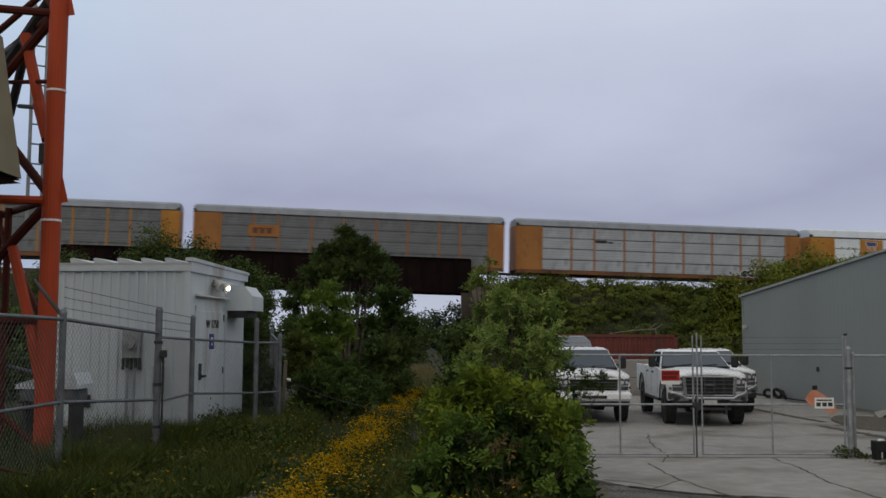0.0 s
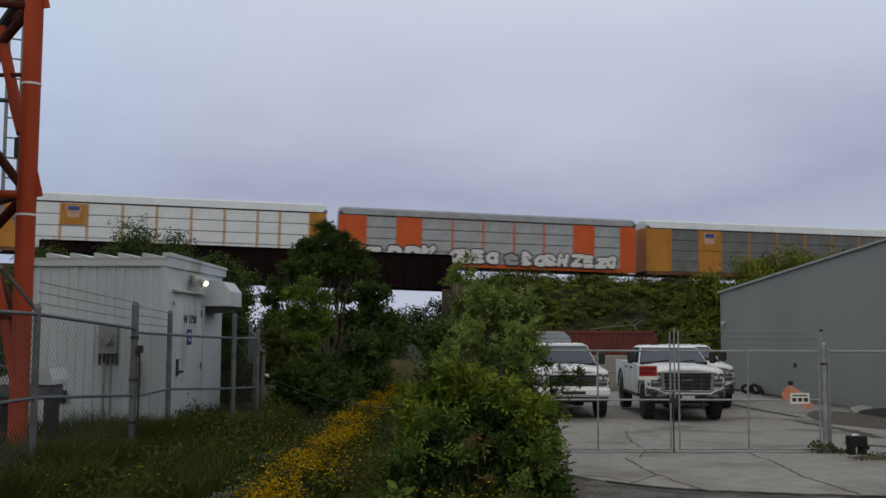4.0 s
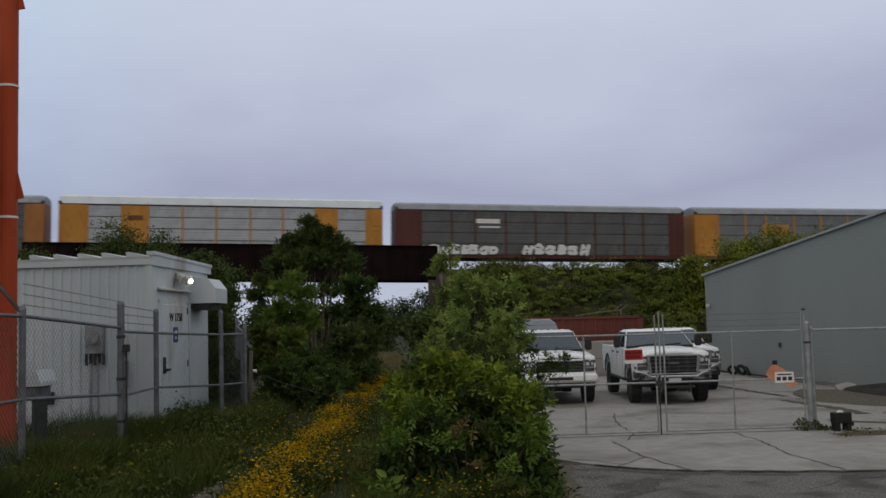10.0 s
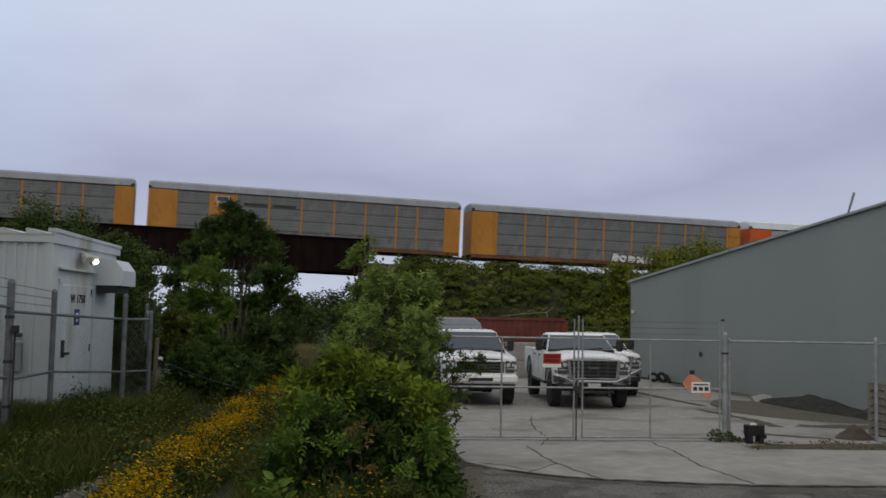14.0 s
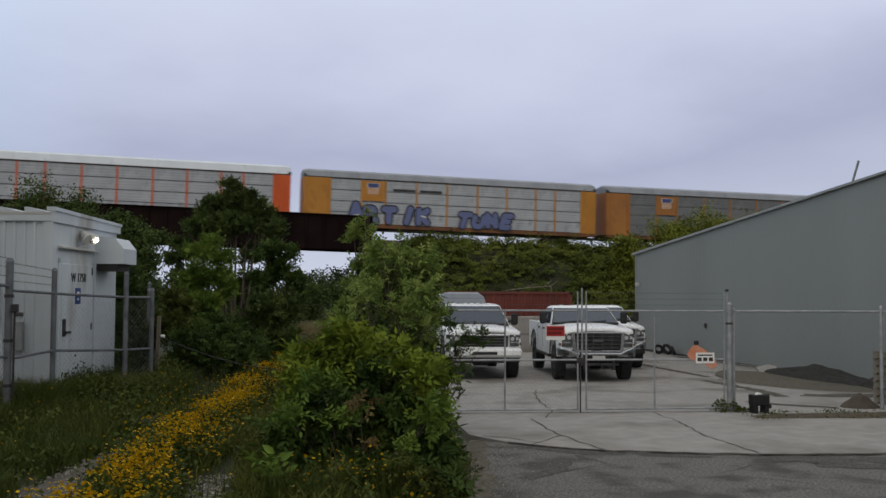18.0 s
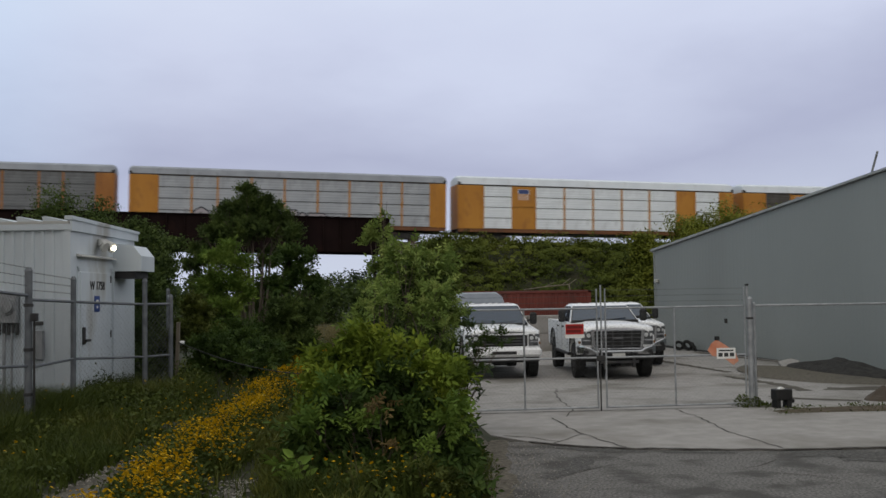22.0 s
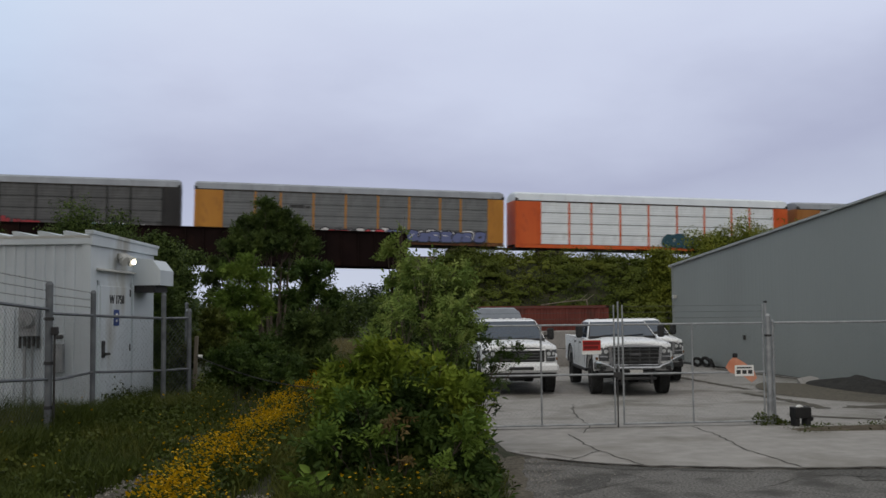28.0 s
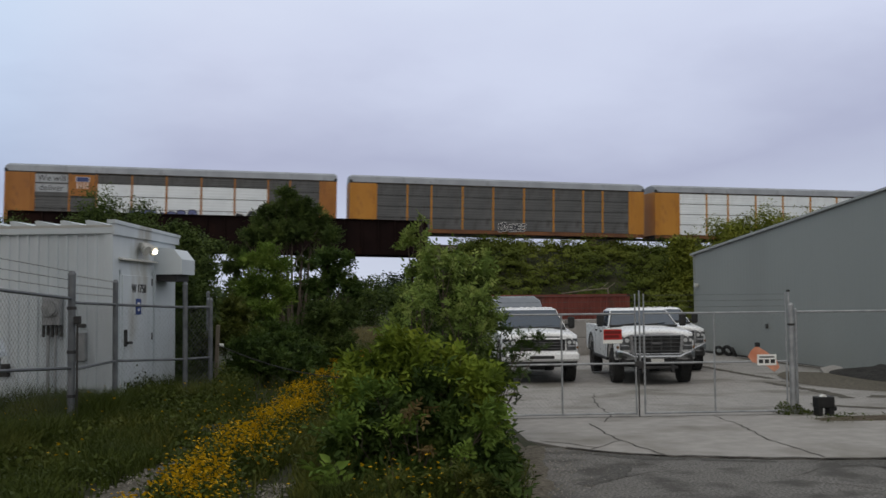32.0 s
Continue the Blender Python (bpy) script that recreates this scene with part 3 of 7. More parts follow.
    # dark block added for the shade below the hood
    part("hood_shade", Geo().box(0.03, 0.4, 1.9, 2.55, 2.04, 2.16), M_DARK_STEEL, hut)
    part("riser_duct", Geo().box(0.014, 0.05, 1.78, 1.84, 0.0, 2.16), M_WHITE_METAL, hut)
    # twin flood lamp, one head lit
    fl = part("flood_lamp", Geo().box(0.014, 0.07, 1.1, 1.26, 2.56, 2.68, 0.01).tube((0.06, 1.18, 2.6), (0.12, 1.18, 2.58), 0.02), M_TRIM, hut)
    for y0, y1, x1 in ((1.12, 0.98, 0.2), (1.24, 1.16, 0.26)):
        part("lamp_head", Geo().tube((0.08, y0, 2.63), (x1 - 0.03, y1, 2.54), 0.055, 12, 0.08).tube((x1 - 0.03, y1, 2.54), (x1, y1 - 0.01, 2.525), 0.085, 12, 0.085), M_TRIM, fl)
    d = Vector((0.16, -0.08, -0.09)).normalized()
    o = Vector((0.26, 1.16, 2.53))
    part("lit_bulb", Geo().tube(o - d * 0.01, o + d * 0.03, 0.042, 14, 0.034).tube(o + d * 0.03, o + d * 0.045, 0.034, 14, 0.012), glow_mat("lit_lamp", (1.0, 0.9, 0.7), 14.0), fl, "glowing warm white lamp face")
    # electric meter and pipes on the long wall
    meter = part("meter_box", Geo().box(-1.05, -0.77, -0.16, -0.018, 1.34, 1.8, 0.012), M_GALV, hut, "grey electric meter cabinet")
    part("meter_dial", Geo().tube((-0.91, -0.16, 1.6), (-0.91, -0.24, 1.6), 0.11, 16), mat("meter_glass", (0.2, 0.21, 0.22), (0.3, 0.31, 0.32), 14, 0.15), meter)
    part("meter_rim", Geo().tube((-0.91, -0.158, 1.6), (-0.91, -0.19, 1.6), 0.135, 18), M_GALV, meter)
    for k in range(5):
        part("cable_gland", Geo().tube((-1.05 + 0.07 * k, -0.09, 1.16 + 0.03 * (k % 2)), (-1.05 + 0.07 * k, -0.09, 1.34), 0.024), M_DARK_STEEL, meter)
    part("conduit", Geo().tube((-0.98, -0.08, 0), (-0.98, -0.08, 1.3), 0.025), M_GALV, hut)
    part("conduit", Geo().tube((-0.86, -0.08, 0), (-0.86, -0.08, 1.3), 0.018), M_GALV, hut)
    part("junction_box", Geo().box(-0.54, -0.38, -0.13, -0.018, 0.78, 1.22, 0.01), M_GALV, hut)
    part("junction_box", Geo().box(-1.75, -1.6, -0.1, -0.018, 0.55, 0.75, 0.01), M_DARK_STEEL, hut)
    part("conduit", Geo().box(-0.5, -0.4, -0.1, -0.018, 1.3, 1.36, 0.01), M_DARK_STEEL, hut)


make_hut()
cab = thing("cabinet", "low white metal cabinet inside the fence", "cabinet", pose(-5.45, 14.3, 0.5, 0, 0, -4))
part("body", Geo().box(-0.4, 0.36, -0.25, 0.25, 0.8, 0.98, 0.02), M_GALV_OLD_BACKLIT, cab)
part("lid", Geo().prism([(-0.44, 0.98), (0.42, 0.98), (0.42, 1.04), (0.36, 1.2), (-0.1, 1.14), (-0.44, 1.04)], -0.28, 0.28), M_WHITE_METAL, cab)
for x in (-0.34, 0.3):
    part("leg", Geo().box(x - 0.03, x + 0.03, -0.2, 0.2, 0.0, 0.8, 0.006), M_DARK_STEEL, cab)


# ---- steel-sided warehouse ----
M_RAKE = mat("grey_rake_flashing", (0.27, 0.285, 0.28), (0.33, 0.345, 0.34), 2.0, 0.5)

def make_warehouse():
    # its end wall runs from the far corner towards the camera
    wh = thing("warehouse", "grey steel-sided warehouse with a low-pitched roof", "warehouse", pose(13.6, 42.4, -0.19, 0, 0, -88.1))
    # local: x along the end wall towards the camera, y away to the right
    LN, H0, PITCH, DP = 40.0, 4.16, 0.074, 22.0
    top = lambda x: H0 + PITCH * min(x, LN - x)
    pts = [(0, -0.5), (LN, -0.5), (LN, top(LN)), (LN / 2, top(LN / 2)), (0, H0)]
    part("wall", Geo().prism(pts, 0.05, DP), M_GREY_WALL, wh)
    # vertical siding panels with shallow ribs
    x = 0.0
    while x < LN - 0.01:
        w = 0.9
        g = Geo()
        prof = [(0, 0.05), (0, 0.03)]
        for k in range(3):
            b = k * 0.3
            prof += [(b + 0.02, 0.03), (b + 0.05, 0.027), (b + 0.08, 0.027), (b + 0.11, 0.03)]
        prof += [(w, 0.03), (w, 0.05)]
        n = len(prof)
        g.v = [(x + a, b, -0.2) for a, b in prof] + [(x + a, b, top(x + a) - 0.05) for a, b in prof]
        g.f = [(i, i + 1, n + i + 1, n + i) for i in range(n - 1)]
        part("siding_panel", g, M_GREY_WALL, wh)
        x += w
    for a, b in ((-0.25, LN / 2), (LN / 2, LN + 0.25)):
        part("rake_trim", Geo().prism([(a, top(max(a, 0)) - 0.02 if a >= 0 else H0 - 0.06), (b, top(min(b, LN)) - 0.02), (b, top(min(b, LN)) + 0.03), (a, (top(a) if a >= 0 else H0 - 0.02) + 0.05)], -0.06, 0.04), M_RAKE, wh)
        part("roof", Geo().prism([(a, top(max(a, 0)) - 0.0), (b, top(min(b, LN)) - 0.0), (b, top(min(b, LN)) + 0.07), (a, top(max(a, 0)) + 0.07)], 0.04, DP + 0.2), M_GALV, wh)
    part("corner_trim", Geo().box(-0.03, 0.1, 0.0, 0.12, 0, H0 - 0.1, 0.008), M_GREY_WALL, wh)
    part("gutter", Geo().box(-0.22, -0.02, 0.0, DP, H0 - 0.1, H0 + 0.03, 0.02), M_TRIM, wh)
    part("base_flashing", Geo().box(-0.02, LN, -0.005, 0.05, 0.0, 0.12), M_DARK_STEEL, wh)
    part("wall_lamp", Geo().box(0.35, 0.55, -0.14, 0.01, 2.75, 2.9, 0.02), M_TRIM, wh)
    part("wall_box", Geo().box(7.2, 7.3, -0.06, 0.012, 1.2, 1.36, 0.01), M_DARK_STEEL, wh)
    part("roof_mast", Geo().tube((16.5, 0.1, top(16.5)), (16.78, 0.14, top(16.5) + 0.62), 0.032), M_GALV, wh, "leaning grey vent pipe")


make_warehouse()


# ---- chain-link fences ----
def mesh_wire(width, height, pitch=0.058, r=0.0019, z0=0.05, slope=0.0):
    """Diamond wire between two posts, in local x and z."""
    g = Geo()
    for sgn in (1, -1):
        c = -height if sgn > 0 else 0.0
        end = width if sgn > 0 else width + height
        while c < end:
            # line x = c + t, z = t (or x = c - t)
            ts = sorted(((0 - c) * sgn, (width - c) * sgn))
            t0, t1 = max(0.0, ts[0]), min(height, ts[1])
            if t1 - t0 > 0.01:
                p = (c + sgn * t0, 0.002 * sgn, z0 + t0 + slope * (c + sgn * t0))
                q = (c + sgn * t1, 0.002 * sgn, z0 + t1 + slope * (c + sgn * t1))
                g.tube(p, q, r, 3, caps=False)
            c += pitch * 1.414
    return g


def span(fence, a, b, za, zb, h=1.75, mid=True, wire=True, barbs=0, bottom=False, thin=0.0017, steel=None):
    """One bay of fence between two feet: rails, diamond wire and strands above it."""
    steel = steel or M_GALV
    ax, ay = a
    bx, by = b
    ln = math.hypot(bx - ax, by - ay)
    m = Matrix.Translation((ax, ay, za)) @ pose(0, 0, 0, 0, 0, math.degrees(math.atan2(by - ay, bx - ax)))
    sl = (zb - za) / ln
    part("top_rail", Geo().tube((0, 0, h), (ln, 0, h + zb - za), 0.021), steel, fence, m=m)
    if mid:
        part("mid_rail", Geo().tube((0, 0, h * 0.5), (ln, 0, h * 0.5 + zb - za), 0.019), steel, fence, m=m)
    if bottom:
        part("bottom_rail", Geo().tube((0, 0, 0.07), (ln, 0, 0.07 + zb - za), 0.02), M_GALV, fence, m=m)
    if wire:
        part("wire_mesh", mesh_wire(ln, h - 0.08, slope=sl, r=thin), M_WIRE, fence, "galvanised diamond wire mesh", m=m)
    for k in range(barbs):
        z = h + 0.12 + 0.11 * k
        g = Geo().tube((0, 0, z), (ln, 0, z + zb - za), 0.0035, 4)
        for i in range(int(ln / 0.14)):
            x = 0.07 + 0.14 * i
            g.tube((x, -0.018, z - 0.015 + sl * x), (x, 0.018, z + 0.015 + sl * x), 0.0022, 3)
        part("barbed_strand", g, M_WIRE, fence, m=m)


def post(fence, xy, z, h, r=0.034, cap=True, name="post", steel=None):
    x, y = xy
    g = Geo().tube((x, y, z - 0.15), (x, y, z + h), r, 12)
    steel = steel or M_GALV
    ob = part(name, g, steel, fence)
    if cap:
        part("post_cap", Geo().tube((x, y, z + h), (x, y, z + h + 0.05), r * 1.2, 12, r * 0.6), steel, ob)
    return ob


def make_hut_fence():
    f = thing("fence", "grey chain-link fence with barbed strands round the mast", "fence", group="fences")
    P = [((-4.35, 5.6), 0.62), ((-4.3, 8.2), 0.66), ((-4.21, 10.9), 0.64), ((-3.875, 13.57), 0.5), ((-3.97, 16.08), 0.46), ((-3.16, 17.31), 0.4), ((-2.82, 17.75), 0.4), ((-3.55, 22.0), 0.55)]
    for i, (xy, z) in enumerate(P):
        tall = {3: 2.04, 4: 2.02, 5: 2.06}.get(i, 1.8)
        post(f, xy, z, tall, 0.046 if i == 3 else 0.04 if i in (4, 5) else 0.036, steel=M_GALV_OLD_BACKLIT)
    for i in range(len(P) - 1):
        span(f, P[i][0], P[i + 1][0], P[i][1], P[i + 1][1], 1.74 if i < 3 else 1.69, barbs=3 if 2 <= i <= 3 else 0, thin=0.0028 if i < 2 else 0.0013 if i < 4 else 0.0009 if i < 5 else 0.0034, steel=M_GALV_OLD_BACKLIT)
    part("conduit", Geo().tube((-3.8, 13.55, 0.4), (-3.8, 13.55, 2.0), 0.014, 8), M_DARK_STEEL, f)
    part("strain_arm", Geo().tube((-4.21, 10.9, 2.4), (-4.55, 10.95, 2.8), 0.022), M_DARK_STEEL, f)
    for z in (1.0, 1.55, 2.1):
        part("band", Geo().tube((-3.875, 13.57, z), (-3.875, 13.57, z + 0.04), 0.058, 12), M_DARK_STEEL, f)
    part("latch", Geo().box(-3.83, -3.75, 13.48, 13.56, 1.92, 2.02, 0.01), M_DARK_STEEL, f)
    part("brace", Geo().tube((-4.32, 7.2, 1.5), (-4.22, 10.7, 0.75), 0.012), M_RED_SHADE, f)


make_hut_fence()


def make_gate():
    """Two swing leaves between a shaggy bush and the yard's gate post."""
    Y = 18.56
    for a, b, lab in ((2.0, 4.66, "left"), (4.82, 7.47, "right")):
        leaf = thing("gate", "closed chain-link swing gate in a pipe frame", "gate", pose(a, Y, 0.02), group="gate leaves")
        ln = b - a
        H = 1.86
        for z in (0.06, 0.96, H):
            part("rail", Geo().tube((0, 0, z), (ln, 0, z), 0.018), M_GALV, leaf)
        xs = [0.0, ln] + ([ln * 0.49] if lab == "left" else [ln * 0.49])
        for x in xs:
            part("upright", Geo().tube((x, 0, 0.04), (x, 0, H + 0.02), 0.018), M_GALV, leaf)
        for x in (xs[:2]):
            part("strand_arm", Geo().tube((x, 0, H), (x, 0, H + 0.36), 0.014), M_GALV, leaf)
        part("wire_mesh", mesh_wire(ln, H - 0.08, r=0.0008), M_WIRE, leaf, "galvanised diamond wire mesh")
        for k in range(3):
            part("barbed_strand", Geo().tube((0, 0, H + 0.11 + 0.11 * k), (ln, 0, H + 0.11 + 0.11 * k), 0.0035, 4), M_WIRE, leaf)
        if lab == "left":
            part("drop_bolt", Geo().tube((ln + 0.05, 0, -0.02), (ln + 0.05, 0, 1.1), 0.014).box(ln - 0.02, ln + 0.13, -0.03, 0.03, 0.9, 1.0, 0.006), M_DARK_STEEL, leaf)
            part("strand_arm", Geo().tube((ln + 0.08, 0, 0.95), (ln + 0.08, 0, H + 0.42), 0.016), M_GALV, leaf)
    red = thing("warning_sign", "red and white notice plate wired to the gate", "sign", pose(4.23, Y - 0.04, 1.345), group="gate signs")
    part("plate", Geo().box(-0.175, 0.175, -0.004, 0.004, 0.0, 0.27, 0.003), M_PLATE, red)
    part("red_field", Geo().box(-0.165, 0.17, -0.008, -0.004, 0.07, 0.255), M_REDSIGN, red, "plain red field")
    dull = mat("dull_red", (0.12, 0.008, 0.008), (0.16, 0.012, 0.01))
    for k in range(2):
        part("lettering", Geo().box(-0.15, 0.15 - 0.03 * k, -0.011, -0.0085, 0.175 - 0.075 * k, 0.23 - 0.075 * k), dull, red, "darker red line of print")
    dia = thing("warning_sign", "faded orange diamond panel behind a white plate", "sign", pose(7.02, Y - 0.035, 1.03), group="gate signs")
    part("diamond", Geo().prism([(-0.29, 0.04), (-0.2, -0.06), (0.06, -0.13), (0.2, -0.24), (0.3, -0.16), (0.24, 0.0), (0.06, 0.13), (-0.12, 0.24), (-0.22, 0.16)], -0.004, 0.004), M_ORANGE, dia, "faded orange panel")
    part("plate", Geo().box(-0.12, 0.24, -0.014, -0.006, -0.12, 0.08, 0.002), M_PLATE, dia, "white plate")
    for x0, x1, z0, z1 in ((-0.08, 0.2, 0.02, 0.045), (-0.09, -0.01, -0.08, -0.01), (0.02, 0.1, -0.08, -0.01), (0.13, 0.21, -0.08, -0.01)):
        part("lettering", Geo().box(x0, x1, -0.017, -0.0145, z0, z1), M_LETTER, dia, "dark bar of print")
    part("hook", Geo().box(-0.15, -0.06, -0.02, 0.02, 0.22, 0.3, 0.01), M_BLACK, dia)
    f = thing("fence", "grey chain-link yard fence with barbed strands", "fence", group="fences")
    post(f, (7.57, Y), 0, 2.0, 0.052)
    post(f, (7.68, Y + 0.05), 0, 1.9, 0.026)
    part("strand_arm", Geo().tube((7.53, Y, 1.9), (7.53, Y, 2.28), 0.02), M_GALV, f)
    part("insulator", Geo().box(7.51, 7.62, Y - 0.06, Y + 0.04, 1.63, 1.67, 0.01), M_DARK_STEEL, f)
    part("insulator", Geo().box(7.5, 7.56, Y - 0.03, Y + 0.03, 2.25, 2.29, 0.01), M_DARK_STEEL, f)
    q = [(7.68, Y + 0.05), (10.6, Y - 0.02), (13.6, Y - 0.15), (17.0, Y - 0.3), (22.0, Y - 0.5)]
    for xy in q[1:]:
        post(f, xy, 0, 1.95, 0.036)
    for a, b in zip(q, q[1:]):
        span(f, a, b, 0, 0, 1.88, mid=False, thin=0.0006)
    post(f, (1.9, Y), 0.02, 2.0, 0.052)


make_gate()

# ---- red steel mast ----
def strut(name, p, q, r, parent, material=None, n=8, label=""):
    return part(name, Geo().tube(p, q, r, n), material or M_RED_STEEL, parent, label)


def make_mast():
    O = Vector((-5.18, 13.0, 0.55))
    T = thing("lattice_mast", "red painted steel lattice mast with a tan dish shroud", "mast", pose(*(O + Vector((0.05, 0, -0.03)))))
    P = lambda x, y, z: tuple(Vector((x, y, z)) - O)
    TOP = 14.0
    leg = strut("leg", (0, 0, 0), (0, 0, TOP), 0.118, T, None, 18)
    for z in (3.68, 5.36, 8.4, 11.4):
        part("band", Geo().tube(P(-5.18, 13, z), P(-5.18, 13, z + 0.028), 0.126, 18), M_PLATE, leg, "white paint band")
    part("flange", Geo().tube((0, 0, 0), (0, 0, 0.06), 0.24, 16), M_RED_STEEL, leg)
    # far legs get the darker red, their shade put into the colour
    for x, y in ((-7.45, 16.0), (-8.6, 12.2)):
        strut("leg", P(x, y, 0.55), P(x, y, TOP), 0.12, T, M_RED_SHADE, 12)
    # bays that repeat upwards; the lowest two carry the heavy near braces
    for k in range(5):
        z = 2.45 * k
        strut("girt", P(-5.2, 13, 3.97 + z), P(-7.45, 16.0, 3.97 + z), 0.05, T, M_RED_SHADE)
        strut("girt", P(-5.2, 13, 3.95 + z), P(-8.6, 12.2, 3.95 + z), 0.055, T, M_RED_SHADE if k else None)
        strut("diagonal", P(-5.2, 13, 4.0 + z), P(-6.25, 13.7, 5.1 + z), 0.06, T, M_RED_SHADE)
        strut("diagonal", P(-5.2, 13, 3.95 + z), P(-6.3, 13.6, 3.0 + z), 0.065, T, M_RED_SHADE)
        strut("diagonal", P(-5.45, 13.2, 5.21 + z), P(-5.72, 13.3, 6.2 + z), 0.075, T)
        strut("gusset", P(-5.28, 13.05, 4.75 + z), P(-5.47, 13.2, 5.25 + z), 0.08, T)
        # far braces in dark steel: backlit shade given by colour
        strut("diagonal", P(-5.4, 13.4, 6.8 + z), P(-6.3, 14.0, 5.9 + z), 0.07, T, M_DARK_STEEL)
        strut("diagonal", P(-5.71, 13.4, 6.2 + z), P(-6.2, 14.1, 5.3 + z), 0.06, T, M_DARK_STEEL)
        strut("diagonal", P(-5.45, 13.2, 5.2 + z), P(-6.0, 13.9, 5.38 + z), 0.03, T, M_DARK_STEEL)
        strut("girt", P(-5.25, 13.0, 5.5 + z), P(-6.3, 13.8, 5.68 + z), 0.03, T, M_RED_SHADE)
        strut("diagonal", P(-5.6, 13.4, 6.75 + z), P(-6.3, 13.8, 6.38 + z), 0.045, T, M_RED_SHADE)
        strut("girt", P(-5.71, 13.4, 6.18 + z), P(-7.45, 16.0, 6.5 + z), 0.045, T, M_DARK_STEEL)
    strut("diagonal", P(-5.4, 13, 2.4), P(-5.77, 13.3, 3.37), 0.07, T)
    strut("diagonal", P(-5.22, 13, 1.6), P(-5.42, 13.05, 2.45), 0.085, T)
    strut("diagonal", P(-6.3, 13.6, 3.0), P(-6.9, 15.0, 1.0), 0.05, T, M_DARK_STEEL)
    strut("girt", P(-5.3, 13.1, 1.75), P(-7.4, 15.9, 1.9), 0.03, T, M_DARK_STEEL)
    # bracing low down on the far faces, shade carried by its darker red
    strut("girt", P(-5.25, 13.1, 2.42), P(-7.45, 16.0, 2.5), 0.045, T, M_RED_SHADE)
    strut("girt", P(-5.25, 13.0, 2.42), P(-8.6, 12.2, 2.45), 0.045, T, M_RED_SHADE)
    strut("diagonal", P(-5.3, 13.1, 2.45), P(-6.6, 14.8, 3.9), 0.04, T, M_RED_SHADE)
    strut("diagonal", P(-7.4, 15.9, 0.8), P(-6.0, 14.1, 2.42), 0.04, T, M_RED_SHADE)
    strut("diagonal", P(-5.3, 13.0, 0.9), P(-6.9, 12.6, 2.42), 0.04, T, M_RED_SHADE)
    strut("upright", P(-6.2, 14.2, 0.5), P(-6.2, 14.2, 4.0), 0.05, T, M_RED_SHADE)
    strut("upright", P(-6.45, 14.5, 0.5), P(-6.45, 14.5, 4.0), 0.05, T, M_RED_SHADE)
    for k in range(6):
        strut("lacing", P(-6.2, 14.2, 0.8 + 0.5 * k), P(-6.45, 14.5, 1.3 + 0.5 * k), 0.022, T, M_RED_SHADE, 6)
    for k in range(5):
        z = 3.94 + 2.45 * k
        part("gusset", Geo().prism([(0.09, z - 0.57), (0.2, z - 0.55), (0.12, z - 0.22), (0.09, z - 0.2)], -0.015, 0.015), M_RED_STEEL, T)
    lad = part("ladder", Geo().tube(P(-6.68, 16.1, 3.9), P(-6.68, 16.1, 13), 0.03), M_GALV, T, "grey climbing ladder")
    part("ladder_rail", Geo().tube(P(-6.5, 16.2, 3.9), P(-6.5, 16.2, 13), 0.025), M_GALV, lad)
    for k in range(28):
        part("rung", Geo().tube(P(-6.68, 16.1, 4.0 + 0.32 * k), P(-6.5, 16.2, 4.0 + 0.32 * k), 0.014, 6), M_GALV, lad)
    part("clamp", Geo().box(-1.32, -1.2, 3.0, 3.1, 4.4, 4.72, 0.01), M_BLACK, T)
    part("cable_run", Geo().tube(P(-6.35, 16.0, 0.6), P(-6.35, 16.0, 13), 0.014), M_BLACK, T)
    # tapered shroud of a dish, flat-sided; a black sheet paints the shade of its open underside
    low = [(-5.42, 12.6, 4.17), (-5.5, 11.0, 4.17), (-7.2, 10.6, 4.17), (-7.3, 13.3, 4.17)]
    top = [(-5.68, 12.5, 5.92), (-5.75, 11.3, 6.2), (-6.9, 11.0, 6.3), (-7.0, 12.9, 6.2)]
    g = Geo().add([P(*p) for p in low + top], [(0, 1, 5, 4), (1, 2, 6, 5), (2, 3, 7, 6), (3, 0, 4, 7), (4, 5, 6, 7)])
    sh = part("dish_shroud", g, M_TAN, T, "tan panelled dish shroud")
    part("underside", Geo().add([P(x, y, 4.15) for x, y, _ in low], [(0, 1, 2, 3)]).add([P(x, y, 4.11) for x, y, _ in low], [(3, 2, 1, 0)]), M_BLACK, sh, "dark underside")
    strut("mount", P(-6.6, 12.2, 4.15), P(-6.6, 12.4, 2.2), 0.14, T, M_DARK_STEEL)
    strut("mount", P(-6.2, 12.6, 4.15), P(-6.35, 13.3, 3.0), 0.06, T, M_DARK_STEEL)


make_mast()

# ---- railway: bridge, track, cars ----
def along(name, prof, s0, s1, material, parent=None, step=6.0, label=""):
    """An outline (across, up) drawn out along the track."""
    n = max(1, int((s1 - s0) / step))
    g = Geo()
    k = len(prof)
    for i in range(n + 1):
        s = s0 + (s1 - s0) * i / n
        g.v += [tuple(on_track(s, a, b)) for a, b in prof]
        if i:
            o = (i - 1) * k
            g.f += [(o + j, o + (j + 1) % k, o + k + (j + 1) % k, o + k + j) for j in range(k)]
    g.f += [tuple(range(k - 1, -1, -1)), tuple(n * k + j for j in range(k))]
    return part(name, g, material, parent, label)


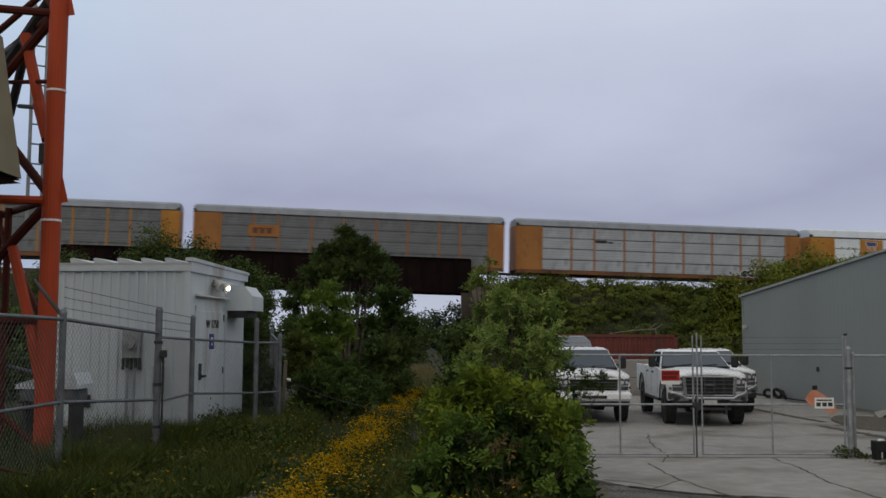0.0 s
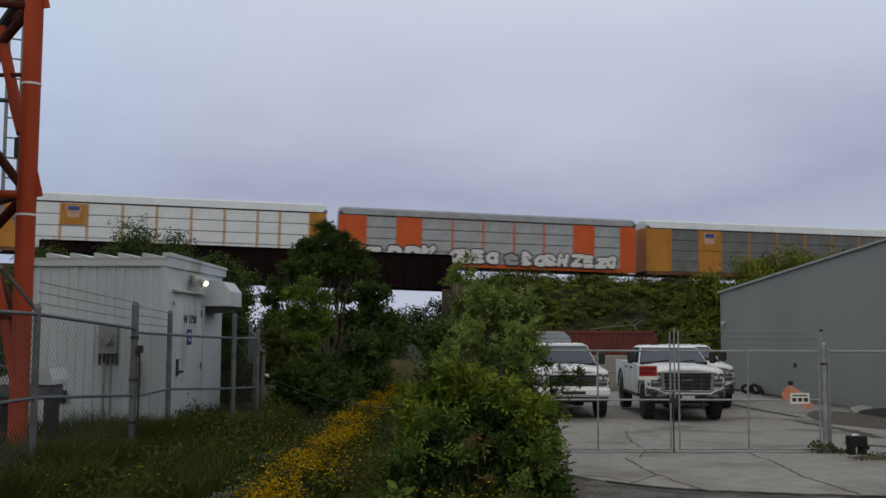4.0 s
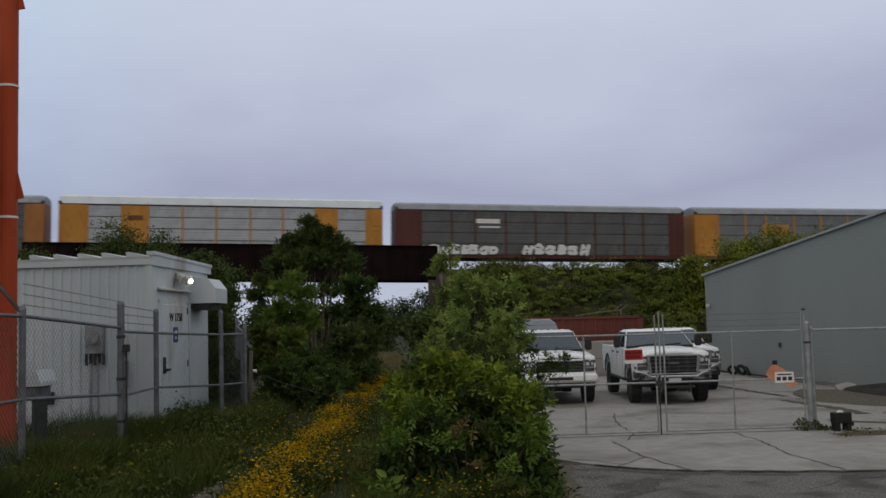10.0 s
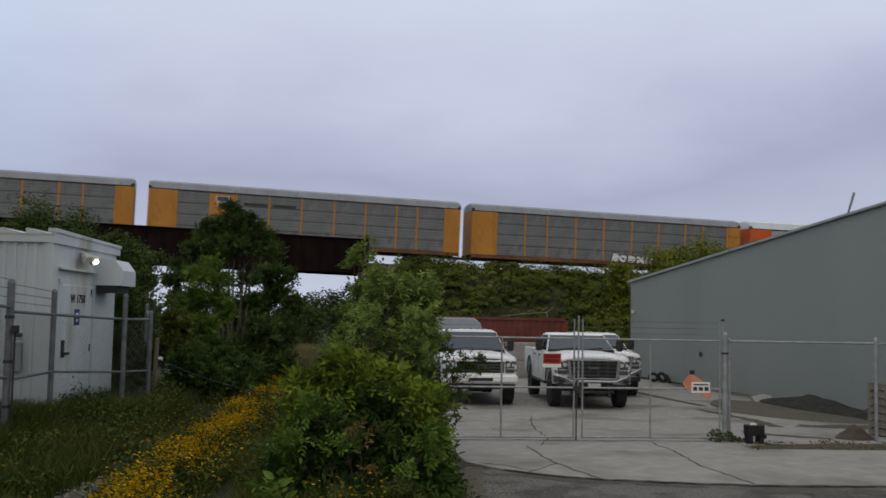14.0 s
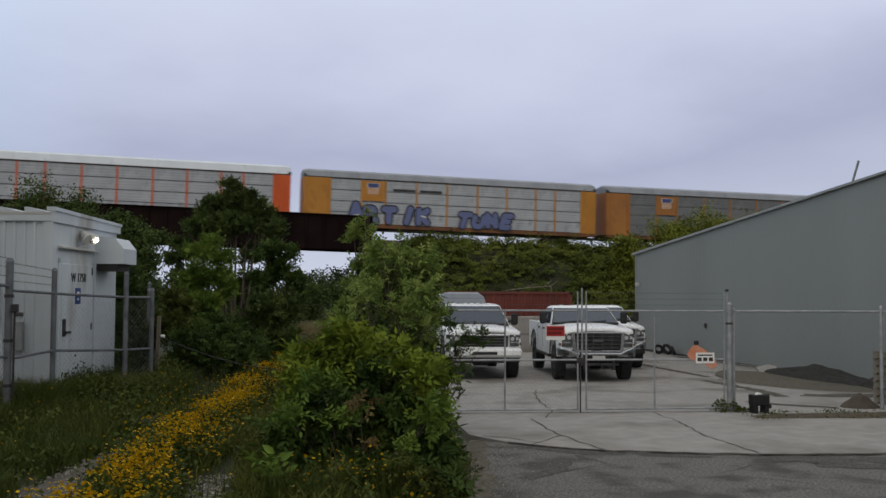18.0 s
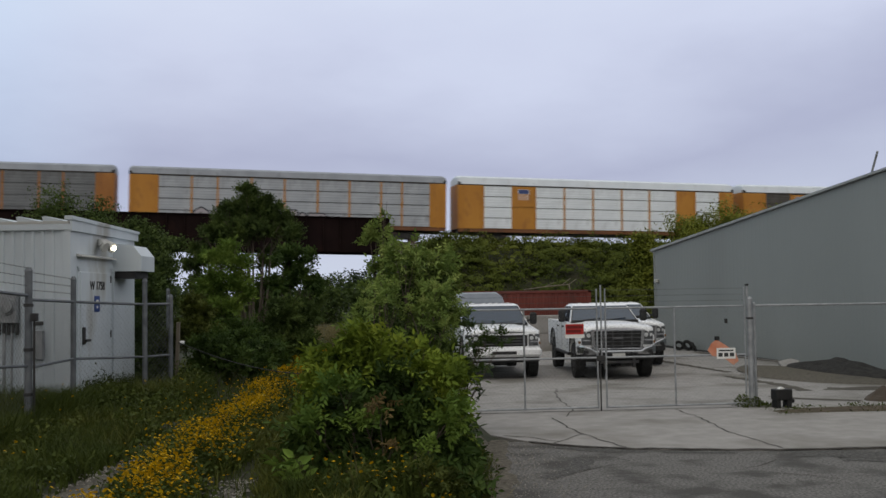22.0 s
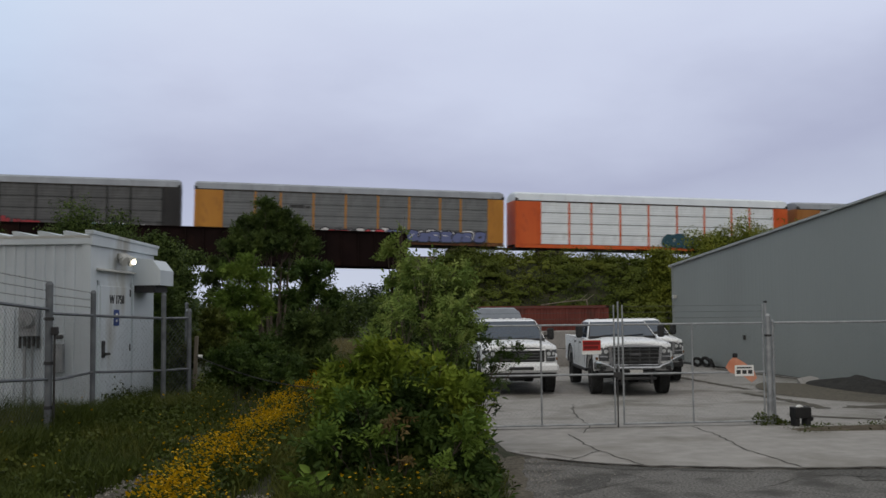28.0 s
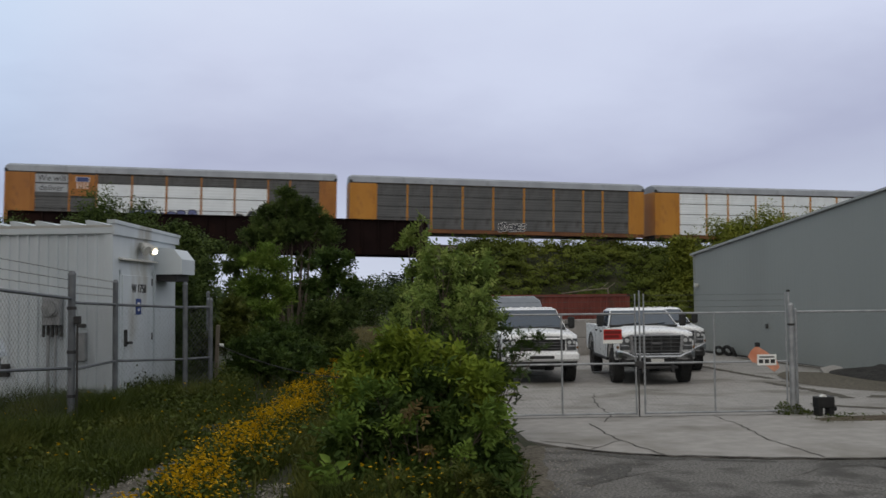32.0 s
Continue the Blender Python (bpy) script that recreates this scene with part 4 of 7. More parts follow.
def make_bridge():
    br = thing("railway_bridge", "dark rusty plate-girder railway bridge", "bridge")
    S0, S1 = -30.0, 4.5
    for off in (-2.35, 2.35):
        # web, square at its ends
        g = Geo()
        prof = []
        for s in np.linspace(S0, S1, 40):
            prof.append((s, 1.92))
        for s, top in prof:
            for a in (-0.03, 0.03):
                g.v += [tuple(on_track(s, off + a, -1.02)), tuple(on_track(s, off + a, top))]
        for i in range(len(prof) - 1):
            o = 4 * i
            g.f += [(o, o + 1, o + 5, o + 4), (o + 2, o + 6, o + 7, o + 3), (o + 1, o + 3, o + 7, o + 5), (o, o + 4, o + 6, o + 2)]
        web = part("girder", g, M_BRIDGE, br)
        along("bottom_flange", [(off - 0.12, -1.08), (off + 0.12, -1.08), (off + 0.12, -1.02), (off - 0.12, -1.02)], S0, S1, M_BRIDGE, web)
        along("top_flange", [(off - 0.24, 1.9), (off + 0.24, 1.9), (off + 0.24, 1.96), (off - 0.24, 1.96)], S0 + 0.2, S1 - 0.15, M_BRIDGE, web)
        for s in np.arange(S0 + 1.2, S1 - 0.5, 1.45):
            sg = -1 if off < 0 else 1
            g = Geo()
            for ds in (-0.05, 0.05):
                g.v += [tuple(on_track(s + ds, off + sg * 0.03, -1.02)), tuple(on_track(s + ds, off + sg * 0.2, -1.02)), tuple(on_track(s + ds, off + sg * 0.2, 1.9)), tuple(on_track(s + ds, off + sg * 0.03, 1.9))]
            g.f += [(0, 1, 2, 3), (7, 6, 5, 4), (0, 4, 5, 1), (1, 5, 6, 2), (2, 6, 7, 3), (3, 7, 4, 0)]
            part("stiffener", g, M_BRIDGE, web)
    along("deck", [(-2.3, -0.75), (2.3, -0.75), (2.3, -0.3), (-2.3, -0.3)], S0, S1, M_BRIDGE, br)
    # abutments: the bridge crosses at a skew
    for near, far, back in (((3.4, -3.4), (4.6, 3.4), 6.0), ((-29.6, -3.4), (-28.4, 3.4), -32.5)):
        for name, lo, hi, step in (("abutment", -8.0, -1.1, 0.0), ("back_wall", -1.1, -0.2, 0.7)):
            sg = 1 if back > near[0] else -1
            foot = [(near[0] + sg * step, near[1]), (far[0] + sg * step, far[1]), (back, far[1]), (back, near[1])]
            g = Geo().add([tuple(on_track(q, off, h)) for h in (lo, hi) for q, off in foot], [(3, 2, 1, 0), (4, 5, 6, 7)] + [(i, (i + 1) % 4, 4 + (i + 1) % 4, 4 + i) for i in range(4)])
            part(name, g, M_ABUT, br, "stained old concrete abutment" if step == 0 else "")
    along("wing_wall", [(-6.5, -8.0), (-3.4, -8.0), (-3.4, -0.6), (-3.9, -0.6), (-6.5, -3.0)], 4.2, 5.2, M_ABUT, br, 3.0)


make_bridge()


def make_track():
    bed = [(-2.9, -0.62), (2.9, -0.62), (2.0, -0.22), (-2.0, -0.22)]
    tr = tagged(along("railway_track", bed, 4.4, 720, M_BALLAST, None, 12.0), "ballasted single railway track", "track", kind="structure")
    along("ballast", bed, -720, -30.6, M_BALLAST, tr, 12.0)
    for off in (-0.72, 0.72):
        along("rail", [(off - 0.07, -0.16), (off + 0.07, -0.16), (off + 0.035, 0.0), (off - 0.035, 0.0)], -720, 720, M_RAIL, tr, 12.0)
    g = Geo()
    for s in np.arange(-64, 64, 0.55):
        c = on_track(s, 0, -0.2)
        m = Matrix.Translation(c) @ pose(0, 0, 0, 0, 0, math.degrees(TURN))
        g.box(-0.11, 0.11, -1.3, 1.3, -0.08, 0.05, 0, m)
    tagged(part("sleepers", g, M_TIE, tr), kind="stuff")


make_track()

EDGES = [0.085, 0.187, 0.266, 0.37, 0.473, 0.578, 0.68, 0.783, 0.852, 0.947]
CAR_L, CAR_W = 27.12, 3.04
PITCH_CAR = 28.24


def car_paint(name, a, b, dirt):
    return mat(name, a, b, 0.7, 0.6, bump=0.06, bscale=6, stain=tuple(0.5 * (u + w) for u, w in zip(a, dirt)), stain_scale=1.4, stain_at=0.6, stretch=(1, 1, 0.5))


P_YELLOW = car_paint("yellow_car_paint", (0.4, 0.17, 0.022), (0.47, 0.215, 0.03), (0.27, 0.105, 0.026))
P_OCHRE = car_paint("ochre_car_paint", (0.29, 0.115, 0.027), (0.37, 0.155, 0.034), (0.18, 0.075, 0.03))
P_RUST = car_paint("rusty_sill_paint", (0.1, 0.04, 0.018), (0.19, 0.075, 0.025), (0.05, 0.026, 0.018))
P_ORANGE = car_paint("orange_car_paint", (0.54, 0.085, 0.014), (0.6, 0.11, 0.02), (0.38, 0.062, 0.018))
P_MAROON = car_paint("maroon_car_paint", (0.062, 0.014, 0.011), (0.1, 0.022, 0.016), (0.055, 0.022, 0.019))
P_BLACKCAR = car_paint("black_car_paint", (0.012, 0.012, 0.014), (0.022, 0.022, 0.024), (0.034, 0.03, 0.028))
S_WHITE = car_paint("white_panel", (0.66, 0.705, 0.755), (0.75, 0.795, 0.845), (0.59, 0.62, 0.655))
S_LIGHT = car_paint("light_grey_panel", (0.301, 0.324, 0.357), (0.395, 0.418, 0.456), (0.235, 0.246, 0.268))
S_GREY = car_paint("grey_panel", (0.12, 0.127, 0.136), (0.163, 0.172, 0.182), (0.0946, 0.0946, 0.0989))
S_DARK = car_paint("dark_grey_panel", (0.0689, 0.0714, 0.0756), (0.0991, 0.102, 0.108), (0.0521, 0.0504, 0.0504))
S_BROWN = car_paint("grimy_brown_panel", (0.055, 0.05, 0.046), (0.09, 0.082, 0.075), (0.04, 0.035, 0.03))
R_WHITE = car_paint("white_roof", (0.6, 0.65, 0.71), (0.69, 0.74, 0.8), (0.52, 0.55, 0.59))
R_GREY = car_paint("grey_roof", (0.22, 0.238, 0.27), (0.295, 0.318, 0.358), (0.175, 0.185, 0.205))
C_LOGO_BLUE = mat("logo_blue", (0.03, 0.05, 0.16), (0.05, 0.07, 0.2), 3, 0.5)
C_LOGO_PALE = mat("logo_pale", (0.5, 0.36, 0.3), (0.58, 0.43, 0.36), 3, 0.5)
C_LOGO_BROWN = mat("logo_brown", (0.1, 0.03, 0.015), (0.14, 0.045, 0.02), 3, 0.5)
SPRAY = {k: mat("spray_" + k, c, tuple(min(1, v * 1.25) for v in c), 5, 0.6) for k, c in {
    "white": (0.56, 0.56, 0.57), "blue": (0.1, 0.12, 0.25), "sky": (0.17, 0.33, 0.52), "cyan": (0.06, 0.2, 0.48), "black": (0.02, 0.022, 0.03), "red": (0.5, 0.05, 0.06), "rose": (0.3, 0.03, 0.04), "teal": (0.016, 0.06, 0.085), "lilac": (0.42, 0.38, 0.6), "grey": (0.3, 0.28, 0.3), "rust": (0.36, 0.09, 0.05)}.items()}

M_BODY = mat("dark_body_steel", (0.03, 0.027, 0.025), (0.06, 0.054, 0.048), 1.5, 0.85)
_shared = {}


def shared(key, make, material):
    if (key, material.name) not in _shared:
        _shared[(key, material.name)] = make().mesh(key, material)
    return _shared[(key, material.name)]


def side_panel(w, z0=0.0, z1=3.86, n=4, slot=0.025):
    """A screen of ribbed steel sheets, one above another, with open slots and a folded lip between them."""
    g = Geo()
    for k in range(n):
        a = z0 + (z1 - z0) * k / n + slot
        b = z0 + (z1 - z0) * (k + 1) / n - slot
        prof = [(0.03, a), (-0.02, a), (-0.035, a + 0.03)]
        for q in (0.25, 0.5, 0.75):
            zz = a + (b - a) * q
            prof += [(-0.035, zz - 0.05), (-0.044, zz - 0.03), (-0.044, zz + 0.02), (-0.035, zz + 0.05)]
        prof += [(-0.035, b - 0.06), (-0.05, b - 0.02), (-0.02, b), (0.03, b)]
        g.prism(prof, 0.0, w, "x")
    return g


def wheel_mesh():
    g = Geo().tube((0, -0.07, 0), (0, 0.07, 0), 0.42, 16)
    return g.tube((0, -0.1, 0), (0, 0.1, 0), 0.2, 12)


# strokes on a unit square: uprights, bars, slants and bowls of sprayed shapes
BOWL = [(0.1, 0.95), (0.65, 0.98), (0.95, 0.7), (0.95, 0.3), (0.65, 0.02), (0.1, 0.05)]
STROKES = [[(0.12, 0.0), (0.12, 1.0)], [(0.88, 0.0), (0.88, 1.0)], BOWL, [(0.95, 0.9), (0.4, 1.0), (0.05, 0.6), (0.1, 0.2), (0.5, 0.0), (0.95, 0.12)],
           [(0.05, 0.95), (0.95, 0.95)], [(0.1, 0.5), (0.85, 0.5)], [(0.05, 0.05), (0.95, 0.05)], [(0.1, 1.0), (0.9, 0.0)], [(0.9, 1.0), (0.1, 0.0)], [(0.1, 0.6), (0.5, 0.95), (0.9, 0.62), (0.3, 0.3), (0.2, 0.02), (0.9, 0.05)]]
SHAPES = [(0, 2), (3, 5), (0, 1, 5), (0, 7, 8), (0, 7, 1), (9,), (4, 8, 6), (0, 4, 5, 6), (3, 1), (2, 5, 7), (9, 0), (3, 2)]
WORD_STROKES = {"T": [[(0.0, 0.95), (1.0, 0.95)], [(0.5, 0.95), (0.5, 0.0)]], "U": [[(0.1, 1.0), (0.1, 0.3), (0.3, 0.03), (0.7, 0.03), (0.9, 0.3), (0.9, 1.0)]],
                "N": [[(0.1, 0.0), (0.1, 1.0), (0.9, 0.0), (0.9, 1.0)]], "A": [[(0.05, 0.0), (0.5, 1.0), (0.95, 0.0)], [(0.25, 0.35), (0.75, 0.35)]], "I": [[(0.5, 0.0), (0.5, 1.0)]],
                "R": [[(0.12, 0.0), (0.12, 0.97), (0.7, 0.97), (0.88, 0.75), (0.7, 0.5), (0.12, 0.5)], [(0.5, 0.5), (0.92, 0.0)]], "K": [[(0.12, 0.0), (0.12, 1.0)], [(0.92, 1.0), (0.15, 0.45)], [(0.4, 0.6), (0.95, 0.0)]],
                "E": [[(0.9, 0.97), (0.1, 0.97), (0.1, 0.03), (0.9, 0.03)], [(0.1, 0.5), (0.75, 0.5)]]}


def thick_lines(geo, lines, t, y, step):
    """Flat fat strokes: a quad for each piece and a round dab at each joint, every one a little in front of the last."""
    for line in lines:
        for a, b in zip(line, line[1:]):
            d = Vector(b) - Vector(a)
            d = d.normalized() if d.length > 1e-5 else Vector((1, 0))
            nx, nz = -d.y * t, d.x * t
            base = len(geo.v)
            geo.v += [(a[0] + nx, y, a[1] + nz), (a[0] - nx, y, a[1] - nz), (b[0] - nx, y, b[1] - nz), (b[0] + nx, y, b[1] + nz)]
            geo.f.append((base, base + 1, base + 2, base + 3))
            y -= step
        for c in line:
            base = len(geo.v)
            geo.v += [(c[0] + t * math.cos(k * math.pi / 4), y, c[1] + t * math.sin(k * math.pi / 4)) for k in range(8)]
            geo.f.append(tuple(range(base, base + 8)))
            y -= step
    return y


def fat_tag(w, h, seed, n):
    """Fat sprayed strokes with a rim and thin inner lines; n is a count of shapes, or the word that can be read."""
    r = random.Random(seed)
    fill, rim, lines = Geo(), Geo(), Geo()
    count = n if isinstance(n, int) else len(n)
    c = w / count
    t = min(h * 0.15, c * 0.17)
    y0, y1 = 0.0, -0.012
    for i in range(count):
        hh = h * r.uniform(0.72, 0.95)
        x0, z0 = c * (i + 0.1) + c * r.uniform(-0.06, 0.06), h * r.uniform(0.02, 0.1)
        lean, cw = r.uniform(-0.08, 0.22), c * r.uniform(0.72, 0.95)
        shape = WORD_STROKES[n[i]] if not isinstance(n, int) else [STROKES[k] for k in r.choice(SHAPES)]
        at = lambda a, b: (x0 + cw * (0.08 + 0.84 * a) + hh * lean * b, z0 + t + (hh - 2 * t) * b)
        put = [[at(a, b) for a, b in line] for line in shape]
        y0 = thick_lines(rim, put, t * 1.55, y0, 0.0002)
        y1 = thick_lines(fill, put, t, y1, 0.0002)
        if r.random() < 0.6:
            a = r.uniform(0.1, 0.5)
            thick_lines(lines, [[at(a, r.uniform(0.2, 0.8)), at(a + 0.4, r.uniform(0.2, 0.8))]], t * 0.25, -0.03, 0.0002)
    return fill, rim, lines


def make_car(spec):
    ends, panels, roof, label, solid, extras = spec
    car = thing("autorack_car", label, "railway car", group="freight train")
    h = CAR_L / 2
    Y = -CAR_W / 2
    Z0 = 1.32
    # dark core that shows through the panel slots
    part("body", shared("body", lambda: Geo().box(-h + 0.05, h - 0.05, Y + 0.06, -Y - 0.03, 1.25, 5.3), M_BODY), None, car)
    part("side_sill", shared("side_sill", lambda: Geo().box(-h, h, Y - 0.02, Y + 0.1, 0.98, 1.32, 0.02).box(-h, h, -Y - 0.1, -Y + 0.02, 0.98, 1.32, 0.02), P_RUST if ends in (P_YELLOW, P_OCHRE) else ends), None, car)
    part("underframe", shared("underframe", lambda: Geo().box(-h + 0.3, h - 0.3, -0.5, 0.5, 0.8, 1.25).box(-6, 6, -1.2, 1.2, 0.85, 1.2), M_DARK_STEEL), None, car)
    part("top_chord", shared("top_chord", lambda: Geo().box(-h, h, Y - 0.015, Y + 0.06, 5.2, 5.3, 0.01), M_BODY), None, car)

    def roof_geo():
        # rounded corners towards the ends
        g = Geo()
        e = 0.12 if ends is P_MAROON else 0.28 if roof is R_WHITE else 0.16
        sec = lambda k: [(Y - 0.02, 5.3), (Y + 0.1, 5.3 + (0.32 + e) * k), (Y + 0.65, 5.3 + (0.52 + e) * k), (0, 5.3 + (0.6 + e) * k), (-Y - 0.65, 5.3 + (0.52 + e) * k), (-Y - 0.1, 5.3 + (0.32 + e) * k), (-Y + 0.02, 5.3)]
        rows = [(-h, 0.8), (-h + 0.08, 0.92), (-h + 0.25, 1.0), (h - 0.25, 1.0), (h - 0.08, 0.92), (h, 0.8)]
        for x, k in rows:
            g.v += [(x, a, b) for a, b in sec(k)]
        for i in range(len(rows) - 1):
            g.f += [(7 * i + j, 7 * i + (j + 1) % 7, 7 * i + 7 + (j + 1) % 7, 7 * i + 7 + j) for j in range(7)]
        g.f += [tuple(range(6, -1, -1)), tuple(35 + j for j in range(7))]
        return g
    part("roof", shared("roof_low" if ends is P_MAROON else "roof", roof_geo, roof), None, car)

    for sx in (-1, 1):
        part("roof_bracket", shared("roof_bracket", lambda: Geo().prism([(0.0, 5.2), (0.3, 5.22), (0.26, 5.42), (0.1, 5.52), (0.0, 5.5)], Y - 0.045, Y + 0.12), M_DARK_STEEL), None, car, m=pose(-h - 0.02, 0, 0) if sx < 0 else Matrix.Translation((h + 0.02, 0, 0)) @ Matrix.Rotation(math.pi, 4, "Z") @ Matrix.Translation((0, -2 * Y - 0.075, 0)))

    def end_geo(w):
        return Geo().box(0, w, Y - 0.05, Y + 0.06, 1.3, 5.2, 0.012).box(0.12, 0.2, Y - 0.09, Y - 0.04, 1.4, 5.1).box(w - 0.3, w - 0.22, Y - 0.09, Y - 0.04, 1.4, 5.1).box(0, 0.06, Y, -Y, 1.3, 5.3)
    part("end_panel", shared("end_panel", lambda: end_geo(EDGES[0] * CAR_L), ends), None, car, m=pose(-h, 0, 0))
    part("end_panel", shared("end_panel_b", lambda: end_geo((1 - EDGES[9]) * CAR_L).moved(Matrix.Diagonal((-1, 1, 1, 1))), ends), None, car, m=pose(h, 0, 0))
    for i, (a, b) in enumerate(zip(EDGES, EDGES[1:])):
        w = (b - a) * CAR_L
        pm = ends if i in solid else (extras.get("light", panels) if i in extras.get("light_at", ()) else panels)
        if i in solid:
            part("side_panel", shared("solid%d" % i, lambda: Geo().box(0, w, -0.04, 0.03, 0, 3.86, 0.01), pm), None, car, m=pose(-h + a * CAR_L, Y, Z0))
        elif i in extras.get("light_at", ()):
            # repainted below, left grimy along the top
            part("side_panel", shared("panel_low%.3f" % w, lambda: side_panel(w, 0.0, 3.1, 3), pm), None, car, "fresh white panel", pose(-h + a * CAR_L, Y, Z0))
            part("side_panel", shared("panel_top%.3f" % w, lambda: side_panel(w, 3.1, 3.86, 1), panels), None, car, m=pose(-h + a * CAR_L, Y, Z0))
        else:
            part("side_panel", shared("panel%.3f" % w, lambda: side_panel(w, slot=0.025 if pm in (S_WHITE, S_LIGHT) else 0.01), pm), None, car, m=pose(-h + a * CAR_L, Y, Z0))
    for e in EDGES:
        part("post", shared("post", lambda: Geo().box(-0.075, 0.075, -0.1, 0.05, 0, 3.86, 0.012), ends), None, car, m=pose(-h + e * CAR_L, Y, Z0))
    for sx in (-1, 1):
        bogie = part("bogie", shared("bogie", lambda: Geo().prism([(-1.3, 0.42), (-1.1, 0.62), (-0.35, 0.72), (0.35, 0.72), (1.1, 0.62), (1.3, 0.42), (0.9, 0.36), (0.4, 0.3), (-0.4, 0.3), (-0.9, 0.36)], -1.05, -0.9).prism([(-1.3, 0.42), (-1.1, 0.62), (-0.35, 0.72), (0.35, 0.72), (1.1, 0.62), (1.3, 0.42), (0.9, 0.36), (0.4, 0.3), (-0.4, 0.3), (-0.9, 0.36)], 0.9, 1.05).box(-0.3, 0.3, -1.0, 1.0, 0.4, 0.8), M_DARK_STEEL), None, car, m=pose(sx * (h - 3.6), 0, 0))
        for wx in (-0.9, 0.9):
            for wy in (-0.76, 0.76):
                part("wheel", shared("wheel", wheel_mesh, M_RAIL), None, bogie, m=pose(wx, wy, 0.42))
        part("coupler", shared("coupler", lambda: Geo().box(-0.1, 0.85, -0.12, 0.12, 0.78, 1.02, 0.03), M_DARK_STEEL), None, car, m=pose(sx * (h - 0.3), 0, 0, 0, 0, 0 if sx > 0 else 180))
        part("grab_ladder", shared("grab_ladder", lambda: Geo().prism([(-0.2, 0.0), (-0.16, 0.0)] + [q for z in np.arange(0.2, 3.8, 0.4) for q in ((-0.16, z), (0.2, z), (0.2, z + 0.02), (-0.16, z + 0.02))] + [(-0.16, 4.0), (-0.2, 4.0)], -0.015, 0.015), ends), None, car, m=pose(sx * (h - 0.55), Y - 0.075, 1.1))
    # marks: logo plates and print
    def flat(name, u0, u1, z0, z1, material, lab="", dy=0.105):
        part(name, Geo().box(-h + u0 * CAR_L, -h + u1 * CAR_L, Y - dy - 0.006, Y - dy, z0, z1), material, car, lab)
    for kind, u in extras.get("logo", ()):
        if kind == "shield":
            flat("logo_board", u - 0.036, u + 0.036, 3.35, 5.1, ends, "plain paint board")
            flat("logo_rim", u - 0.02, u + 0.02, 4.5, 4.93, SPRAY["white"], "white emblem edge", 0.112)
            flat("logo_head", u - 0.018, u + 0.018, 4.53, 4.9, C_LOGO_BLUE, "dark blue emblem head", 0.119)
            for k in range(4):
                flat("logo_stripe", u - 0.0175 + 0.0095 * k, u - 0.0115 + 0.0095 * k, 3.95, 4.46, C_LOGO_PALE, "pale emblem stripe", 0.112)
        elif kind == "worm":
            flat("logo_board", u - 0.04, u + 0.06, 3.3, 4.3, ends, "plain paint board")
            for k in range(3):
                flat("logo_stroke", u - 0.025 + 0.022 * k, u - 0.01 + 0.022 * k, 3.55, 4.05, C_LOGO_BROWN, "dark emblem stroke", 0.112)
            flat("logo_stroke", u - 0.025, u + 0.035, 3.95, 4.05, C_LOGO_BROWN, "dark emblem stroke", 0.114)
        elif kind == "box":
            flat("logo_mark", u - 0.015, u + 0.03, 4.0, 4.35, C_LOGO_BROWN, "small dark emblem", 0.112)
        elif kind == "dark":
            flat("logo_mark", u - 0.015, u + 0.03, 3.9, 4.15, M_LETTER, "small dark emblem", 0.06)
            flat("logo_mark", u + 0.033, u + 0.05, 3.9, 4.05, M_LETTER, "small dark emblem", 0.06)
        elif kind == "white":
            flat("logo_mark", u - 0.03, u + 0.05, 4.1, 4.5, SPRAY["white"], "faded white print", 0.06)
            flat("logo_mark", u - 0.02, u + 0.05, 3.7, 3.85, SPRAY["white"], "faded white print", 0.06)
        elif kind == "redbox":
            flat("logo_mark", u - 0.025, u + 0.07, 3.05, 4.2, SPRAY["rose"], "red emblem plate", 0.06)
            flat("logo_print", u - 0.008, u + 0.052, 3.55, 3.82, SPRAY["white"], "white bar of print", 0.07)
        elif kind == "print":
            for k in range(2):
                flat("print_line", u + 0.09 * k, u + 0.075 + 0.09 * k, 4.28, 4.52, M_LETTER, "dark line of print", 0.05)
    for words, u, z, size in extras.get("words", ()):
        flat("print_board", u - 0.047, u + 0.047, z - 0.33, z + 0.33, S_LIGHT, "pale painted board", 0.05)
        me = letters(words, size * 0.82)
        me.materials.append(M_LETTER)
        part("lettering", me, None, car, "dark printed words", pose(-h + u * CAR_L, Y - 0.064, z))
    lay = 0
    for u0, u1, hgt, col, seed, n in extras.get("spray", ()):
        lay += 1
        fill, rim, lines = fat_tag((u1 - u0) * CAR_L, hgt, seed, n)
        edge = SPRAY["teal"] if col == "teal" else SPRAY["white"] if col in ("black", "sky", "cyan") else SPRAY["black"]
        tag = part("graffiti", fill, SPRAY[col], car, col + " sprayed graffiti", pose(-h + u0 * CAR_L, Y - 0.1 - 0.034 * (lay - 1), 1.2))
        tagged(tag, col + " sprayed graffiti", kind="stuff")
        tagged(part("outline", rim, edge, tag), kind="stuff")
        tagged(part("stroke", lines, SPRAY["white"] if col == "blue" else SPRAY["black"] if col in ("sky", "cyan") else edge, tag), kind="stuff")
    return car


